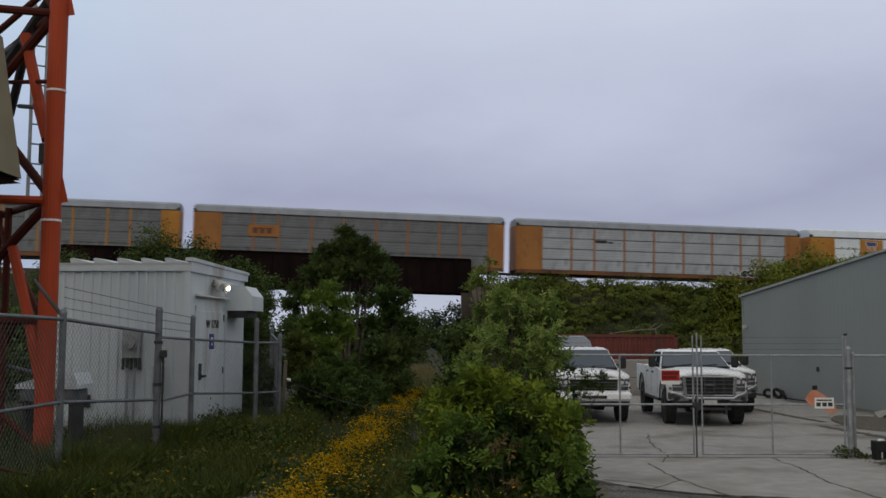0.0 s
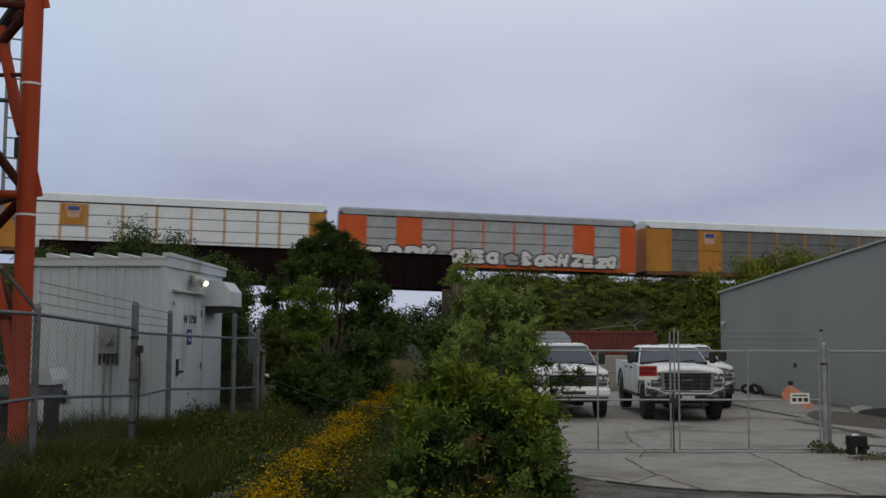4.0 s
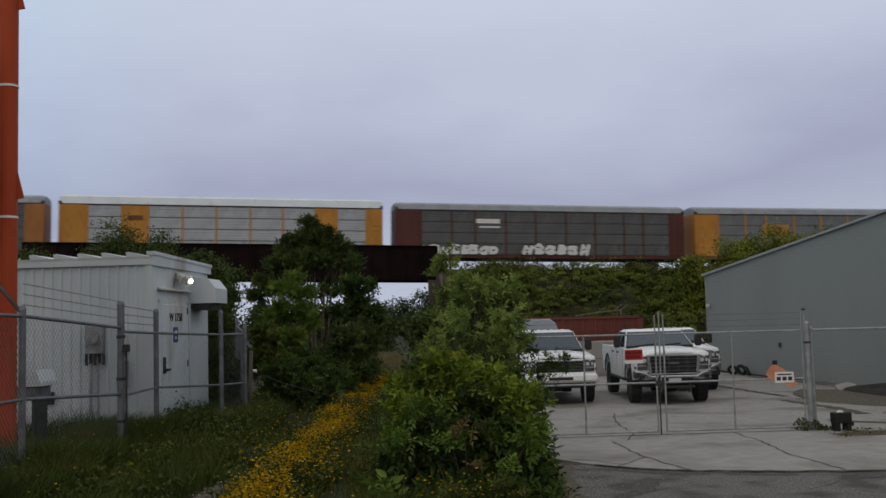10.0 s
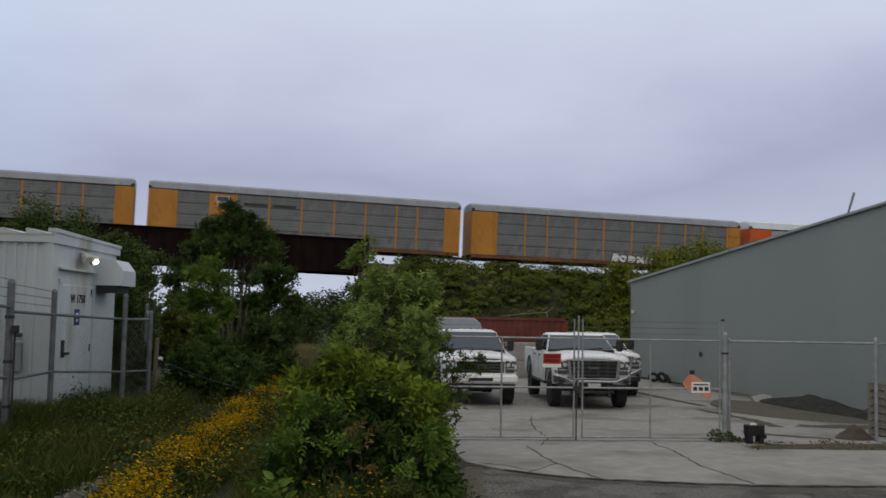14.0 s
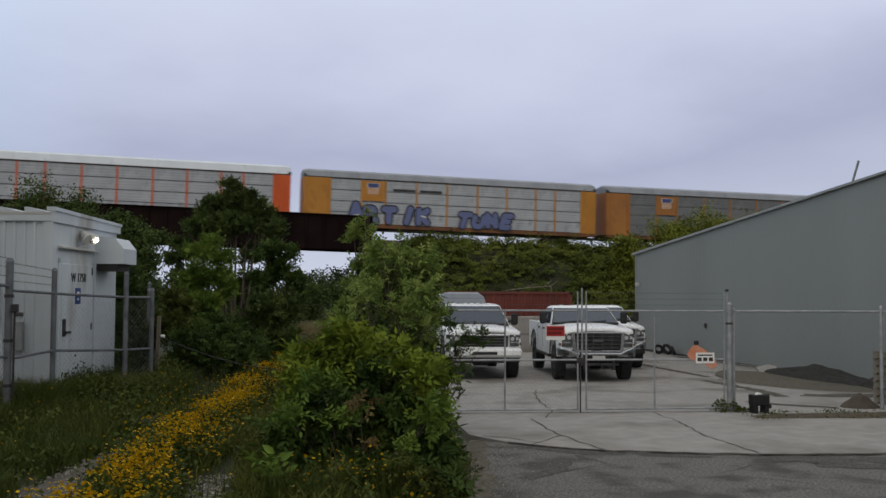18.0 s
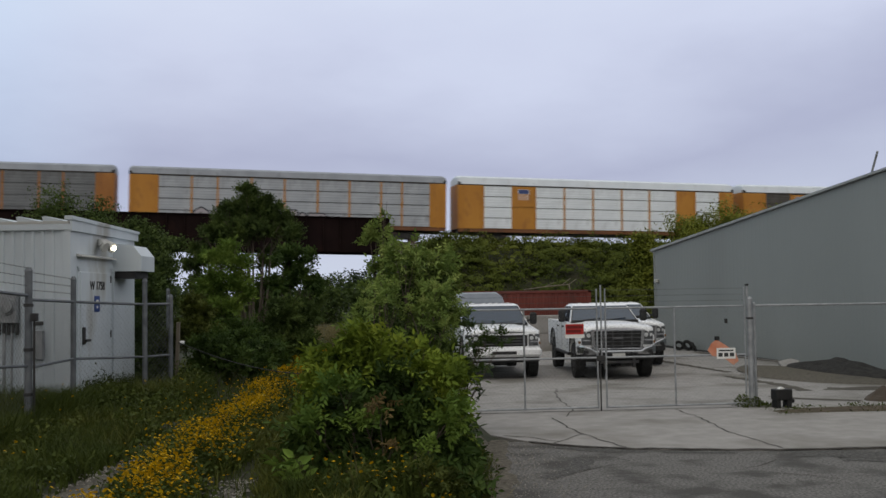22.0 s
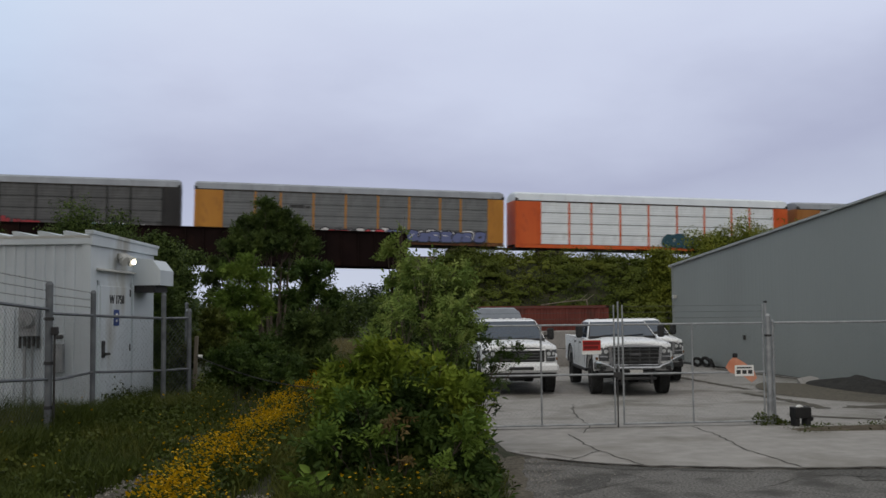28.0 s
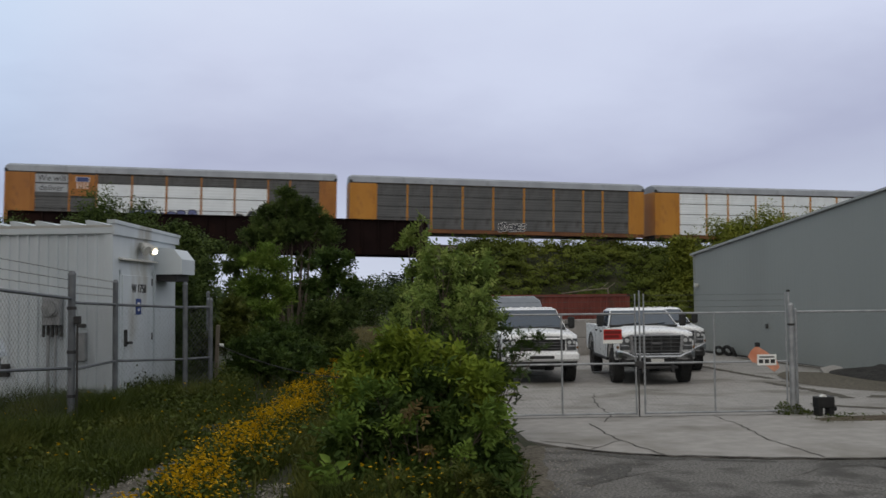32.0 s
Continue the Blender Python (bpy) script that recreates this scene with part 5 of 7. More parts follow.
WE = "autorack car with "
CARS = [
    (P_YELLOW, S_GREY, R_GREY, WE + "yellow ends and grey panels", (), {}),
    (P_OCHRE, S_GREY, R_GREY, WE + "ochre posts, dirty grey panels and graffiti", (), {"logo": [("worm", 0.21)], "spray": [(0.09, 0.5, 0.85, "white", 1, 9)]}),
    (P_OCHRE, S_LIGHT, R_GREY, WE + "brown-yellow ends and pale panels", (), {"logo": [("dark", 0.28)], "spray": [(0.78, 0.93, 0.8, "black", 3, 6)]}),
    (P_YELLOW, S_WHITE, R_WHITE, WE + "yellow ends, white panels and an emblem board", (), {"logo": [("shield", 0.225)]}),
    (P_ORANGE, S_LIGHT, R_GREY, WE + "orange ends and big white graffiti", (1, 7), {"spray": [(0.02, 0.1, 1.5, "rust", 2, 1), (0.09, 0.32, 1.6, "white", 4, 4), (0.35, 0.52, 1.45, "white", 5, 4), (0.54, 0.6, 1.4, "grey", 7, 1), (0.6, 0.76, 1.5, "white", 6, 4), (0.77, 0.93, 1.35, "white", 52, 4)]}),
    (P_YELLOW, S_GREY, R_WHITE, WE + "yellow ends, grey panels and low graffiti", (1,), {"logo": [("shield", 0.225)], "spray": [(0.58, 0.7, 0.9, "white", 8, 6), (0.82, 0.94, 1.0, "lilac", 9, 5)]}),
    (P_OCHRE, S_DARK, R_GREY, WE + "ochre posts and grimy dark panels", (), {"logo": [("shield", 0.225)], "spray": [(0.36, 0.5, 1.0, "white", 10, 5), (0.58, 0.72, 1.0, "white", 11, 5), (0.8, 0.92, 0.8, "white", 12, 4)]}),
    (P_YELLOW, S_LIGHT, R_WHITE, WE + "yellow ends, two yellow bays and pale panels", (1, 7), {"logo": [("box", 0.22)]}),
    (P_MAROON, S_DARK, R_GREY, WE + "maroon ends, dark panels and white graffiti", (), {"logo": [("white", 0.3)], "spray": [(0.08, 0.34, 1.05, "white", 13, 8), (0.42, 0.66, 1.2, "white", 14, 6)]}),
    (P_YELLOW, S_GREY, R_GREY, WE + "yellow posts, grey panels and blue graffiti", (), {"logo": [("worm", 0.29)], "spray": [(0.49, 0.64, 0.8, "cyan", 15, 8), (0.8, 0.86, 0.5, "red", 16, 4)]}),
    (P_YELLOW, S_GREY, R_GREY, WE + "yellow posts, grey panels and a bright tag", (), {"logo": [("shield", 0.225), ("print", 0.29)], "spray": [(0.3, 0.42, 1.0, "lilac", 17, 6), (0.35, 0.39, 1.0, "red", 18, 2), (0.4, 0.45, 0.9, "blue", 19, 3)]}),
    (P_YELLOW, S_GREY, R_GREY, WE + "yellow posts, plain grey panels and a white tag", (), {"spray": [(0.5, 0.66, 0.9, "white", 20, 5)]}),
    (P_ORANGE, S_LIGHT, R_WHITE, WE + "orange posts and pale ribbed panels", (), {"spray": [(0.3, 0.5, 0.4, "red", 21, 9), (0.74, 0.85, 0.9, "black", 22, 5)]}),
    (P_YELLOW, S_LIGHT, R_GREY, WE + "yellow ends, pale panels and tall blue graffiti", (), {"logo": [("shield", 0.225), ("print", 0.29)], "spray": [(0.14, 0.42, 2.0, "blue", 23, "ARTIK"), (0.5, 0.7, 1.75, "blue", 24, "TUNE")]}),
    (P_OCHRE, S_GREY, R_GREY, WE + "ochre ends, grey panels and pale blue graffiti", (), {"logo": [("shield", 0.225)], "spray": [(0.45, 0.655, 1.2, "sky", 26, 5)]}),
    (P_YELLOW, S_LIGHT, R_GREY, WE + "yellow ends, pale panels and black and red graffiti", (), {"spray": [(0.09, 0.2, 0.9, "red", 28, 3), (0.19, 0.4, 1.45, "grey", 29, 4), (0.38, 0.6, 1.35, "grey", 30, 5), (0.58, 0.72, 0.9, "rose", 48, 4)]}),
    (P_YELLOW, S_WHITE, R_WHITE, WE + "bright yellow ends, two yellow bays and white panels", (1, 7), {"logo": [("shield", 0.225)]}),
    (P_YELLOW, S_BROWN, R_WHITE, WE + "yellow posts and sooty brown panels", (), {"logo": [("shield", 0.225)]}),
    (P_BLACKCAR, S_DARK, R_GREY, WE + "black ends, grey panels and red and blue graffiti", (), {"logo": [("redbox", 0.3)], "spray": [(0.2, 0.24, 0.7, "white", 32, 2), (0.38, 0.595, 1.3, "rose", 31, 13), (0.73, 0.9, 1.0, "sky", 33, 6)]}),
    (P_YELLOW, S_GREY, R_GREY, WE + "yellow posts, grey panels and a long coloured mural", (), {"logo": [("dark", 0.31)], "spray": [(0.38, 0.93, 1.2, "white", 34, 14), (0.6, 0.93, 1.1, "blue", 35, 9), (0.4, 0.6, 1.0, "red", 36, 5)]}),
    (P_ORANGE, S_WHITE, R_WHITE, WE + "orange ends, white panels and dark teal graffiti", (), {"spray": [(0.52, 0.92, 1.3, "teal", 37, 11)]}),
    (P_OCHRE, S_DARK, R_GREY, WE + "ochre ends and a printed slogan", (), {"logo": [("shield", 0.225)], "light": S_WHITE, "light_at": (2, 3, 4, 5, 6), "words": [("We will", 0.135, 4.75, 0.85), ("deliver", 0.135, 3.95, 0.85)], "spray": [(0.36, 0.56, 1.2, "blue", 38, 7), (0.68, 0.86, 1.3, "black", 39, 5)]}),
    (P_YELLOW, S_DARK, R_GREY, WE + "yellow posts and brown-grey panels", (), {"spray": [(0.49, 0.58, 0.9, "black", 40, 6)]}),
    (P_YELLOW, S_WHITE, R_GREY, WE + "yellow ends and white panels", (), {}),
]
TRAIN = [make_car(spec) for spec in CARS]


def car_pose(k, t):
    s = -20.12 + PITCH_CAR * k - PITCH_CAR / 2 - (17.609 * t + 0.012 * t * t)
    p = on_track(s)
    slope = (rail_height(s + 9) - rail_height(s - 9)) / 18
    return pose(p.x, p.y, p.z, 0, -math.degrees(math.atan(slope)), math.degrees(TURN))


def motions():
    for k, car in enumerate(TRAIN):
        walk(car, [(t, car_pose(k, t)) for t in range(0, 33, 2)])

# ---- vehicles and yard clutter ----
M_GUN = mat("dark_chrome", (0.1, 0.1, 0.105), (0.16, 0.16, 0.165), 4.0, 0.35, 0.8)
M_BRIGHT = mat("bright_trim", (0.4, 0.41, 0.43), (0.5, 0.51, 0.53), 4.0, 0.14, 0.95)
M_SATIN = mat("satin_trim", (0.13, 0.134, 0.14), (0.19, 0.194, 0.2), 4.0, 0.3, 0.8)
M_BADGE = mat("badge_red", (0.12, 0.07, 0.07), (0.17, 0.09, 0.09))
M_HOUSING = mat("smoky_housing", (0.05, 0.053, 0.056), (0.09, 0.094, 0.1), 6.0, 0.2)
M_AMBER = mat("amber_lens", (0.16, 0.085, 0.04), (0.2, 0.1, 0.045), 3, 0.2)


def wheel_thing(parent, x, y, r, side, rim):
    w = part("wheel", Geo().tube((x - 0.13, y, r), (x + 0.13, y, r), r, 24), M_RUBBER, parent, smooth=False)
    g = Geo().tube((x + side * 0.1, y, r), (x + side * 0.136, y, r), r * 0.62, 16)
    for k in range(6):
        t = math.pi / 3 * k
        g.tube((x + side * 0.135, y, r), (x + side * 0.145, y + math.cos(t) * r * 0.5, r + math.sin(t) * r * 0.5), 0.03, 5)
    part("rim", g, rim, w)


def pickup(label, m, grille="bars", lift=0.0, plough=False, roof=1.88):
    """A crew-cab pickup, nose towards -y; y = 0 is the bumper's face."""
    T = thing("pickup_truck", label, "truck", m, group="parked trucks")
    W, R = 1.0, 0.41 + lift * 0.35
    z = lift
    WY = (1.0, 4.85)

    def arch(c, n=9):
        return [(c - 0.55 * math.cos(math.pi * i / (n - 1)), 0.5 + z + 0.52 * math.sin(math.pi * i / (n - 1))) for i in range(n)]
    # body sides with wheel arches
    side = arch(WY[0]) + arch(WY[1]) + [(5.95, 0.6 + z), (6.0, 1.3 + z), (2.1, 1.3 + z), (1.75, 1.27 + z), (0.45, 1.17 + z)]
    for sx in (-1, 1):
        part("body_side", Geo().prism(side, sx * (W - 0.1), sx * W, "x"), M_WHITE_CAR, T)
    part("floor_pan", Geo().box(-W + 0.1, W - 0.1, 0.45, 5.9, 0.55 + z, 0.8 + z), M_BLACK, T)
    part("bed", Geo().box(-W + 0.1, W - 0.1, 4.0, 5.98, 0.8 + z, 1.0 + z).box(-W + 0.1, W - 0.1, 5.9, 6.02, 0.8 + z, 1.28 + z, 0.02).box(-W + 0.1, W - 0.1, 3.95, 4.05, 0.8 + z, 1.3 + z), M_WHITE_CAR, T)
    # wings that round into the nose
    for sx in (-1, 1):
        g = Geo()
        rows = [(0.1, 0.86), (0.13, 0.92), (0.22, 0.965), (0.34, 0.99), (0.46, 1.0)]
        for y, w in rows:
            g.v += [(sx * 0.6, y, 0.7 + z), (sx * w, y, 0.68 + z), (sx * (w + 0.005), y, 0.95 + z), (sx * (w - 0.02), y, 1.12 + z), (sx * (w - 0.09), y, 1.19 + z), (sx * 0.6, y, 1.2 + z)]
        for i in range(len(rows) - 1):
            g.f += [(6 * i + j, 6 * i + (j + 1) % 6, 6 * i + 6 + (j + 1) % 6, 6 * i + 6 + j) for j in range(6)]
        g.f += [tuple(range(6)), tuple(24 + j for j in range(6))]
        part("wing", g, M_WHITE_CAR, T)
    # bonnet: domed, with two creases and a rolled front lip
    prof = [(-W + 0.08, 1.165), (-W + 0.14, 1.215), (-0.64, 1.24), (-0.54, 1.265), (-0.2, 1.275), (0.2, 1.275), (0.54, 1.265), (0.64, 1.24), (W - 0.14, 1.215), (W - 0.08, 1.165)]
    g = Geo()
    rows = [(0.07, -0.11, 0.87), (0.055, -0.07, 0.88), (0.09, -0.035, 0.9), (0.22, 0.0, 0.96), (0.6, 0.02, 1.0), (1.95, 0.06, 1.0)]
    n = len(prof)
    for y, dz, k in rows:
        g.v += [(q * k, y, h + dz + z) for q, h in prof]
    for i in range(len(rows) - 1):
        g.f += [(n * i + j, n * i + j + 1, n * i + n + j + 1, n * i + n + j) for j in range(n - 1)]
    part("bonnet", g, M_WHITE_CAR, T, smooth=True)
    # cab: tapered, with windows set into it
    def ring(y0, y1, w, zz):
        return [(-w, y0, zz + z), (w, y0, zz + z), (w, y1, zz + z), (-w, y1, zz + z)]
    a, b, c = ring(1.8, 4.0, 0.94, 1.29), ring(2.55, 3.72, 0.77, roof - 0.06 - z), ring(2.85, 3.5, 0.69, roof - z)
    g = Geo()
    g.v = a + b + c
    for k in (0, 4):
        g.f += [(k + i, k + (i + 1) % 4, k + 4 + (i + 1) % 4, k + 4 + i) for i in range(4)]
    g.f += [(8, 9, 10, 11), (3, 2, 1, 0)]
    part("cab", g, M_WHITE_CAR, T)
    def glass(name, q, push):
        q = [Vector(p) for p in q]
        ctr = sum(q, Vector()) / 4
        nrm = (q[1] - q[0]).cross(q[3] - q[0]).normalized() * push
        inner = [ctr + (p - ctr) * 0.94 + nrm for p in q]
        part(name, Geo().add(inner + [p - nrm * 1.6 for p in inner], [(0, 1, 2, 3), (7, 6, 5, 4), (0, 4, 5, 1), (1, 5, 6, 2), (2, 6, 7, 3), (3, 7, 4, 0)]), M_GLASS, T, "dark tinted glass")
    A, B, C, D = (Vector(p) for p in (a[0], a[1], b[1], b[0]))
    out = (B - A).cross(D - A).normalized() * 0.006
    mid = (A + B + C + D) / 4
    quad = [mid + (p - mid) * 0.975 + out for p in (A, B, C, D)]
    part("windscreen_seal", Geo().add(quad + [p - out * 2 for p in quad], [(0, 1, 2, 3), (7, 6, 5, 4), (0, 4, 5, 1), (1, 5, 6, 2), (2, 6, 7, 3), (3, 7, 4, 0)]), M_BLACK, T, "black rubber seal")
    part("cowl", Geo().box(-0.9, 0.9, 1.72, 1.86, 1.3 + z, 1.348 + z, 0.012), M_BLACK, T, "black plastic cowl")
    glass("windscreen", [a[0], a[1], b[1], b[0]], 0.012)
    for s0, s1 in ((3, 0), (1, 2)):
        A, B, C, D = (Vector(p) for p in (a[s0], a[s1], b[s1], b[s0]))
        for u0, u1 in ((0.08, 0.5), (0.54, 0.93)):
            glass("side_window", [A.lerp(B, u0), A.lerp(B, u1), D.lerp(C, u1), D.lerp(C, u0)], 0.012)
    # face of the truck
    if grille == "bars":
        face = part("grille", Geo().box(-0.63, 0.63, 0.05, 0.14, 0.66 + z, 1.13 + z, 0.03), M_BLACK, T, "black grille")
        for k in range(4):
            zz = 0.725 + 0.1 * k + z
            part("grille_bar", Geo().prism([(0.05, zz), (0.015, zz + 0.004), (0.01, zz + 0.016), (0.02, zz + 0.024), (0.05, zz + 0.024)], -0.58, 0.58, "x"), M_SATIN, face, "satin metal bar")
        for x in (-0.36, -0.12, 0.12, 0.36):
            part("grille_strut", Geo().box(x - 0.008, x + 0.008, 0.03, 0.05, 0.7 + z, 1.1 + z), M_GUN, face)
        part("surround", Geo().box(-0.68, 0.68, 0.0, 0.07, 1.1 + z, 1.15 + z, 0.016).box(-0.64, 0.64, 0.0, 0.07, 0.635 + z, 0.68 + z, 0.016).prism([(-0.69, 1.12 + z), (-0.6, 1.12 + z), (-0.56, 0.66 + z), (-0.63, 0.66 + z)], 0.0, 0.07).prism([(0.6, 1.12 + z), (0.69, 1.12 + z), (0.63, 0.66 + z), (0.56, 0.66 + z)], 0.0, 0.07), M_BRIGHT, face, "bright metal surround")
        part("badge", Geo().box(-0.15, 0.15, -0.012, 0.012, 0.895 + z, 0.955 + z, 0.01), M_GUN, face, "dull metal badge")
    else:
        face = part("grille", Geo().box(-0.62, 0.62, 0.05, 0.14, 0.78 + z, 1.1 + z, 0.03), M_BLACK, T, "black grille")
        part("surround", Geo().box(-0.66, 0.66, 0.01, 0.07, 1.08 + z, 1.125 + z, 0.014).box(-0.66, 0.66, 0.01, 0.07, 0.755 + z, 0.79 + z, 0.012), M_WHITE_CAR, face)
        for k in range(3):
            part("grille_bar", Geo().box(-0.6, 0.6, 0.02, 0.055, 0.84 + 0.075 * k + z, 0.862 + 0.075 * k + z, 0.006), M_GUN, face)
        part("badge", Geo().box(-0.16, 0.16, 0.0, 0.02, 0.9 + z, 0.98 + z, 0.02), M_GUN, face)
    for sx in (-1, 1):
        lo, hi = (0.76, 1.1) if grille == "bars" else (0.8, 1.1)
        # lamp that wraps round the corner
        plan = [(0.66, 0.06), (0.84, 0.075), (0.905, 0.115), (0.955, 0.2), (0.982, 0.3), (0.95, 0.33), (0.66, 0.2)]
        plan = [(sx * q, y) for q, y in (plan if sx > 0 else plan[::-1])]
        lamp = part("headlight", Geo().prism(plan, lo + z, hi + z, "z"), M_HOUSING, T, "smoky headlight housing")
        for k, (q, r_) in enumerate(((0.73, 0.062), (0.85, 0.05))):
            y0 = 0.062 + 0.02 * k
            part("lens", Geo().tube((sx * q, y0 + 0.02, hi - 0.1 + z), (sx * q, y0 - 0.008, hi - 0.1 + z), r_, 14, r_ * 0.8), M_LENS, lamp, "clear lens")
        part("reflector", Geo().box(min(sx * 0.68, sx * 0.9), max(sx * 0.68, sx * 0.9), 0.052, 0.1, lo + 0.09 + z, lo + 0.125 + z, 0.006), M_BRIGHT, lamp, "bright reflector strip")
        part("indicator", Geo().box(min(sx * 0.9, sx * 0.975), max(sx * 0.9, sx * 0.975), 0.13, 0.3, lo + 0.03 + z, lo + 0.1 + z, 0.008), M_AMBER, lamp)
        mir = part("mirror", Geo().box(min(sx * 1.02, sx * 1.21), max(sx * 1.02, sx * 1.21), 2.02, 2.14, 1.3 + z, 1.63 + z, 0.04), M_BLACK, T, "black wing mirror")
        part("mirror_arm", Geo().tube((sx * 0.9, 2.15, 1.38 + z), (sx * 1.05, 2.1, 1.42 + z), 0.03), M_BLACK, mir)
        part("arch_trim", Geo().prism([(y_, z_ + 0.0) for y_, z_ in arch(WY[0])] + [(y_, z_ + 0.05) for y_, z_ in reversed(arch(WY[0]))], sx * (W - 0.02), sx * (W + 0.02), "x"), M_BLACK, T)
        part("arch_trim", Geo().prism([(y_, z_ + 0.0) for y_, z_ in arch(WY[1])] + [(y_, z_ + 0.05) for y_, z_ in reversed(arch(WY[1]))], sx * (W - 0.02), sx * (W + 0.02), "x"), M_BLACK, T)
        for yy in (2.6, 3.55):
            part("door_handle", Geo().box(min(sx * W, sx * (W + 0.03)), max(sx * W, sx * (W + 0.03)), yy, yy + 0.2, 1.14 + z, 1.18 + z), M_BLACK, T)
        for yy in (1.95, 3.0, 3.95):
            part("door_seam", Geo().box(min(sx * (W - 0.01), sx * (W + 0.003)), max(sx * (W - 0.01), sx * (W + 0.003)), yy, yy + 0.012, 0.62 + z, 1.28 + z), M_BLACK, T)
        part("running_board", Geo().box(min(sx * 0.86, sx * 1.04), max(sx * 0.86, sx * 1.04), 1.65, 4.2, 0.42 + z, 0.5 + z, 0.02), M_BLACK, T)
        for wy in WY:
            wheel_thing(T, sx * 0.86, wy, R, sx, M_DARK_STEEL)
    if grille == "bars":
        # bright bumper that sweeps up at its ends, over a dark step
        g = Geo()
        for x, y, z0, z1 in ((-1.0, 0.3, 0.56, 0.72), (-0.97, 0.1, 0.53, 0.74), (-0.86, 0.0, 0.52, 0.74), (-0.68, -0.05, 0.52, 0.68), (-0.58, -0.07, 0.53, 0.625), (0.58, -0.07, 0.53, 0.625), (0.68, -0.05, 0.52, 0.68), (0.86, 0.0, 0.52, 0.74), (0.97, 0.1, 0.53, 0.74), (1.0, 0.3, 0.56, 0.72)):
            g.v += [(x, y + 0.03, z0 + z), (x, y, z0 + 0.04 + z), (x, y, z1 - 0.03 + z), (x, y + 0.03, z1 + z), (x * 0.97, y + 0.1, z1 + z), (x * 0.97, y + 0.1, z0 + z)]
        for i in range(9):
            g.f += [(6 * i + j, 6 * i + (j + 1) % 6, 6 * i + 6 + (j + 1) % 6, 6 * i + 6 + j) for j in range(6)]
        g.f += [tuple(range(6)), tuple(54 + j for j in range(6))]
        bp = part("bumper", g, M_BRIGHT, T, "bright metal bumper")
        for sx in (-1, 1):
            part("fog_lamp_recess", Geo().box(min(sx * 0.7, sx * 0.88), max(sx * 0.7, sx * 0.88), -0.03, 0.05, 0.55 + z, 0.64 + z, 0.01), M_BLACK, bp)
            part("tow_hook", Geo().box(min(sx * 0.42, sx * 0.5), max(sx * 0.42, sx * 0.5), -0.1, 0.05, 0.42 + z, 0.5 + z, 0.02), M_DARK_STEEL, bp)
    else:
        bp = part("bumper", Geo().box(-0.98, 0.98, -0.06, 0.14, 0.52 + z, 0.76 + z, 0.06), M_WHITE_CAR, T)
        part("air_intake", Geo().box(-0.32, 0.32, -0.072, -0.03, 0.59 + z, 0.67 + z, 0.01), M_BLACK, bp)
    part("valance", Geo().box(-0.92, 0.92, 0.0, 0.2, 0.38 + z, 0.56 + z, 0.03), M_BLACK, T)
    part("inner_wheel_well", Geo().box(-0.9, 0.9, 0.2, 1.7, 0.5 + z, 1.0 + z), M_BLACK, T)
    part("wiper", Geo().tube((-0.6, 1.86, 1.345 + z), (-0.05, 1.93, 1.39 + z), 0.012, 5), M_BLACK, T)
    part("wiper", Geo().tube((0.05, 1.86, 1.345 + z), (0.6, 1.93, 1.39 + z), 0.012, 5), M_BLACK, T)
    for wy in WY:
        part("axle", Geo().tube((-0.8, wy, R), (0.8, wy, R), 0.06).box(-0.2, 0.2, wy - 0.15, wy + 0.15, R - 0.12, R + 0.16, 0.04), M_DARK_STEEL, T)
    for k in range(5):
        x = (-0.5, -0.18, 0.0, 0.18, 0.5)[k]
        part("roof_marker", Geo().box(x - 0.05, x + 0.05, 2.82, 2.92, roof - 0.03, roof + 0.02, 0.012), M_WHITE_CAR, T)
    if plough:
        part("plough_mount", Geo().box(-0.5, 0.5, -0.12, 0.05, 0.3 + z, 0.36 + z, 0.01).box(-0.4, -0.34, -0.14, 0.0, 0.2 + z, 0.5 + z).box(0.34, 0.4, -0.14, 0.0, 0.2 + z, 0.5 + z), M_DARK_STEEL, T)
        part("number_plate", Geo().box(-0.16, 0.16, -0.085, -0.07, 0.44 + z, 0.55 + z), M_TRIM, T, "plain pale plate")
    return T


pickup("white crew-cab pickup with a dark grille on the concrete", pose(4.24, 26.2, -0.04, 0, 0, -2), "plain", 0.06, roof=1.94)
pickup("white pickup with a chrome-barred grille and lifted wheels", pose(7.0, 25.3, -0.035, 0, 0, -5), "bars", 0.12, True, roof=1.9)
pickup("white pickup parked behind another beside the warehouse", pose(8.82, 29.8, -0.07, 0, 0, -5), "bars", 0.1, roof=1.9)


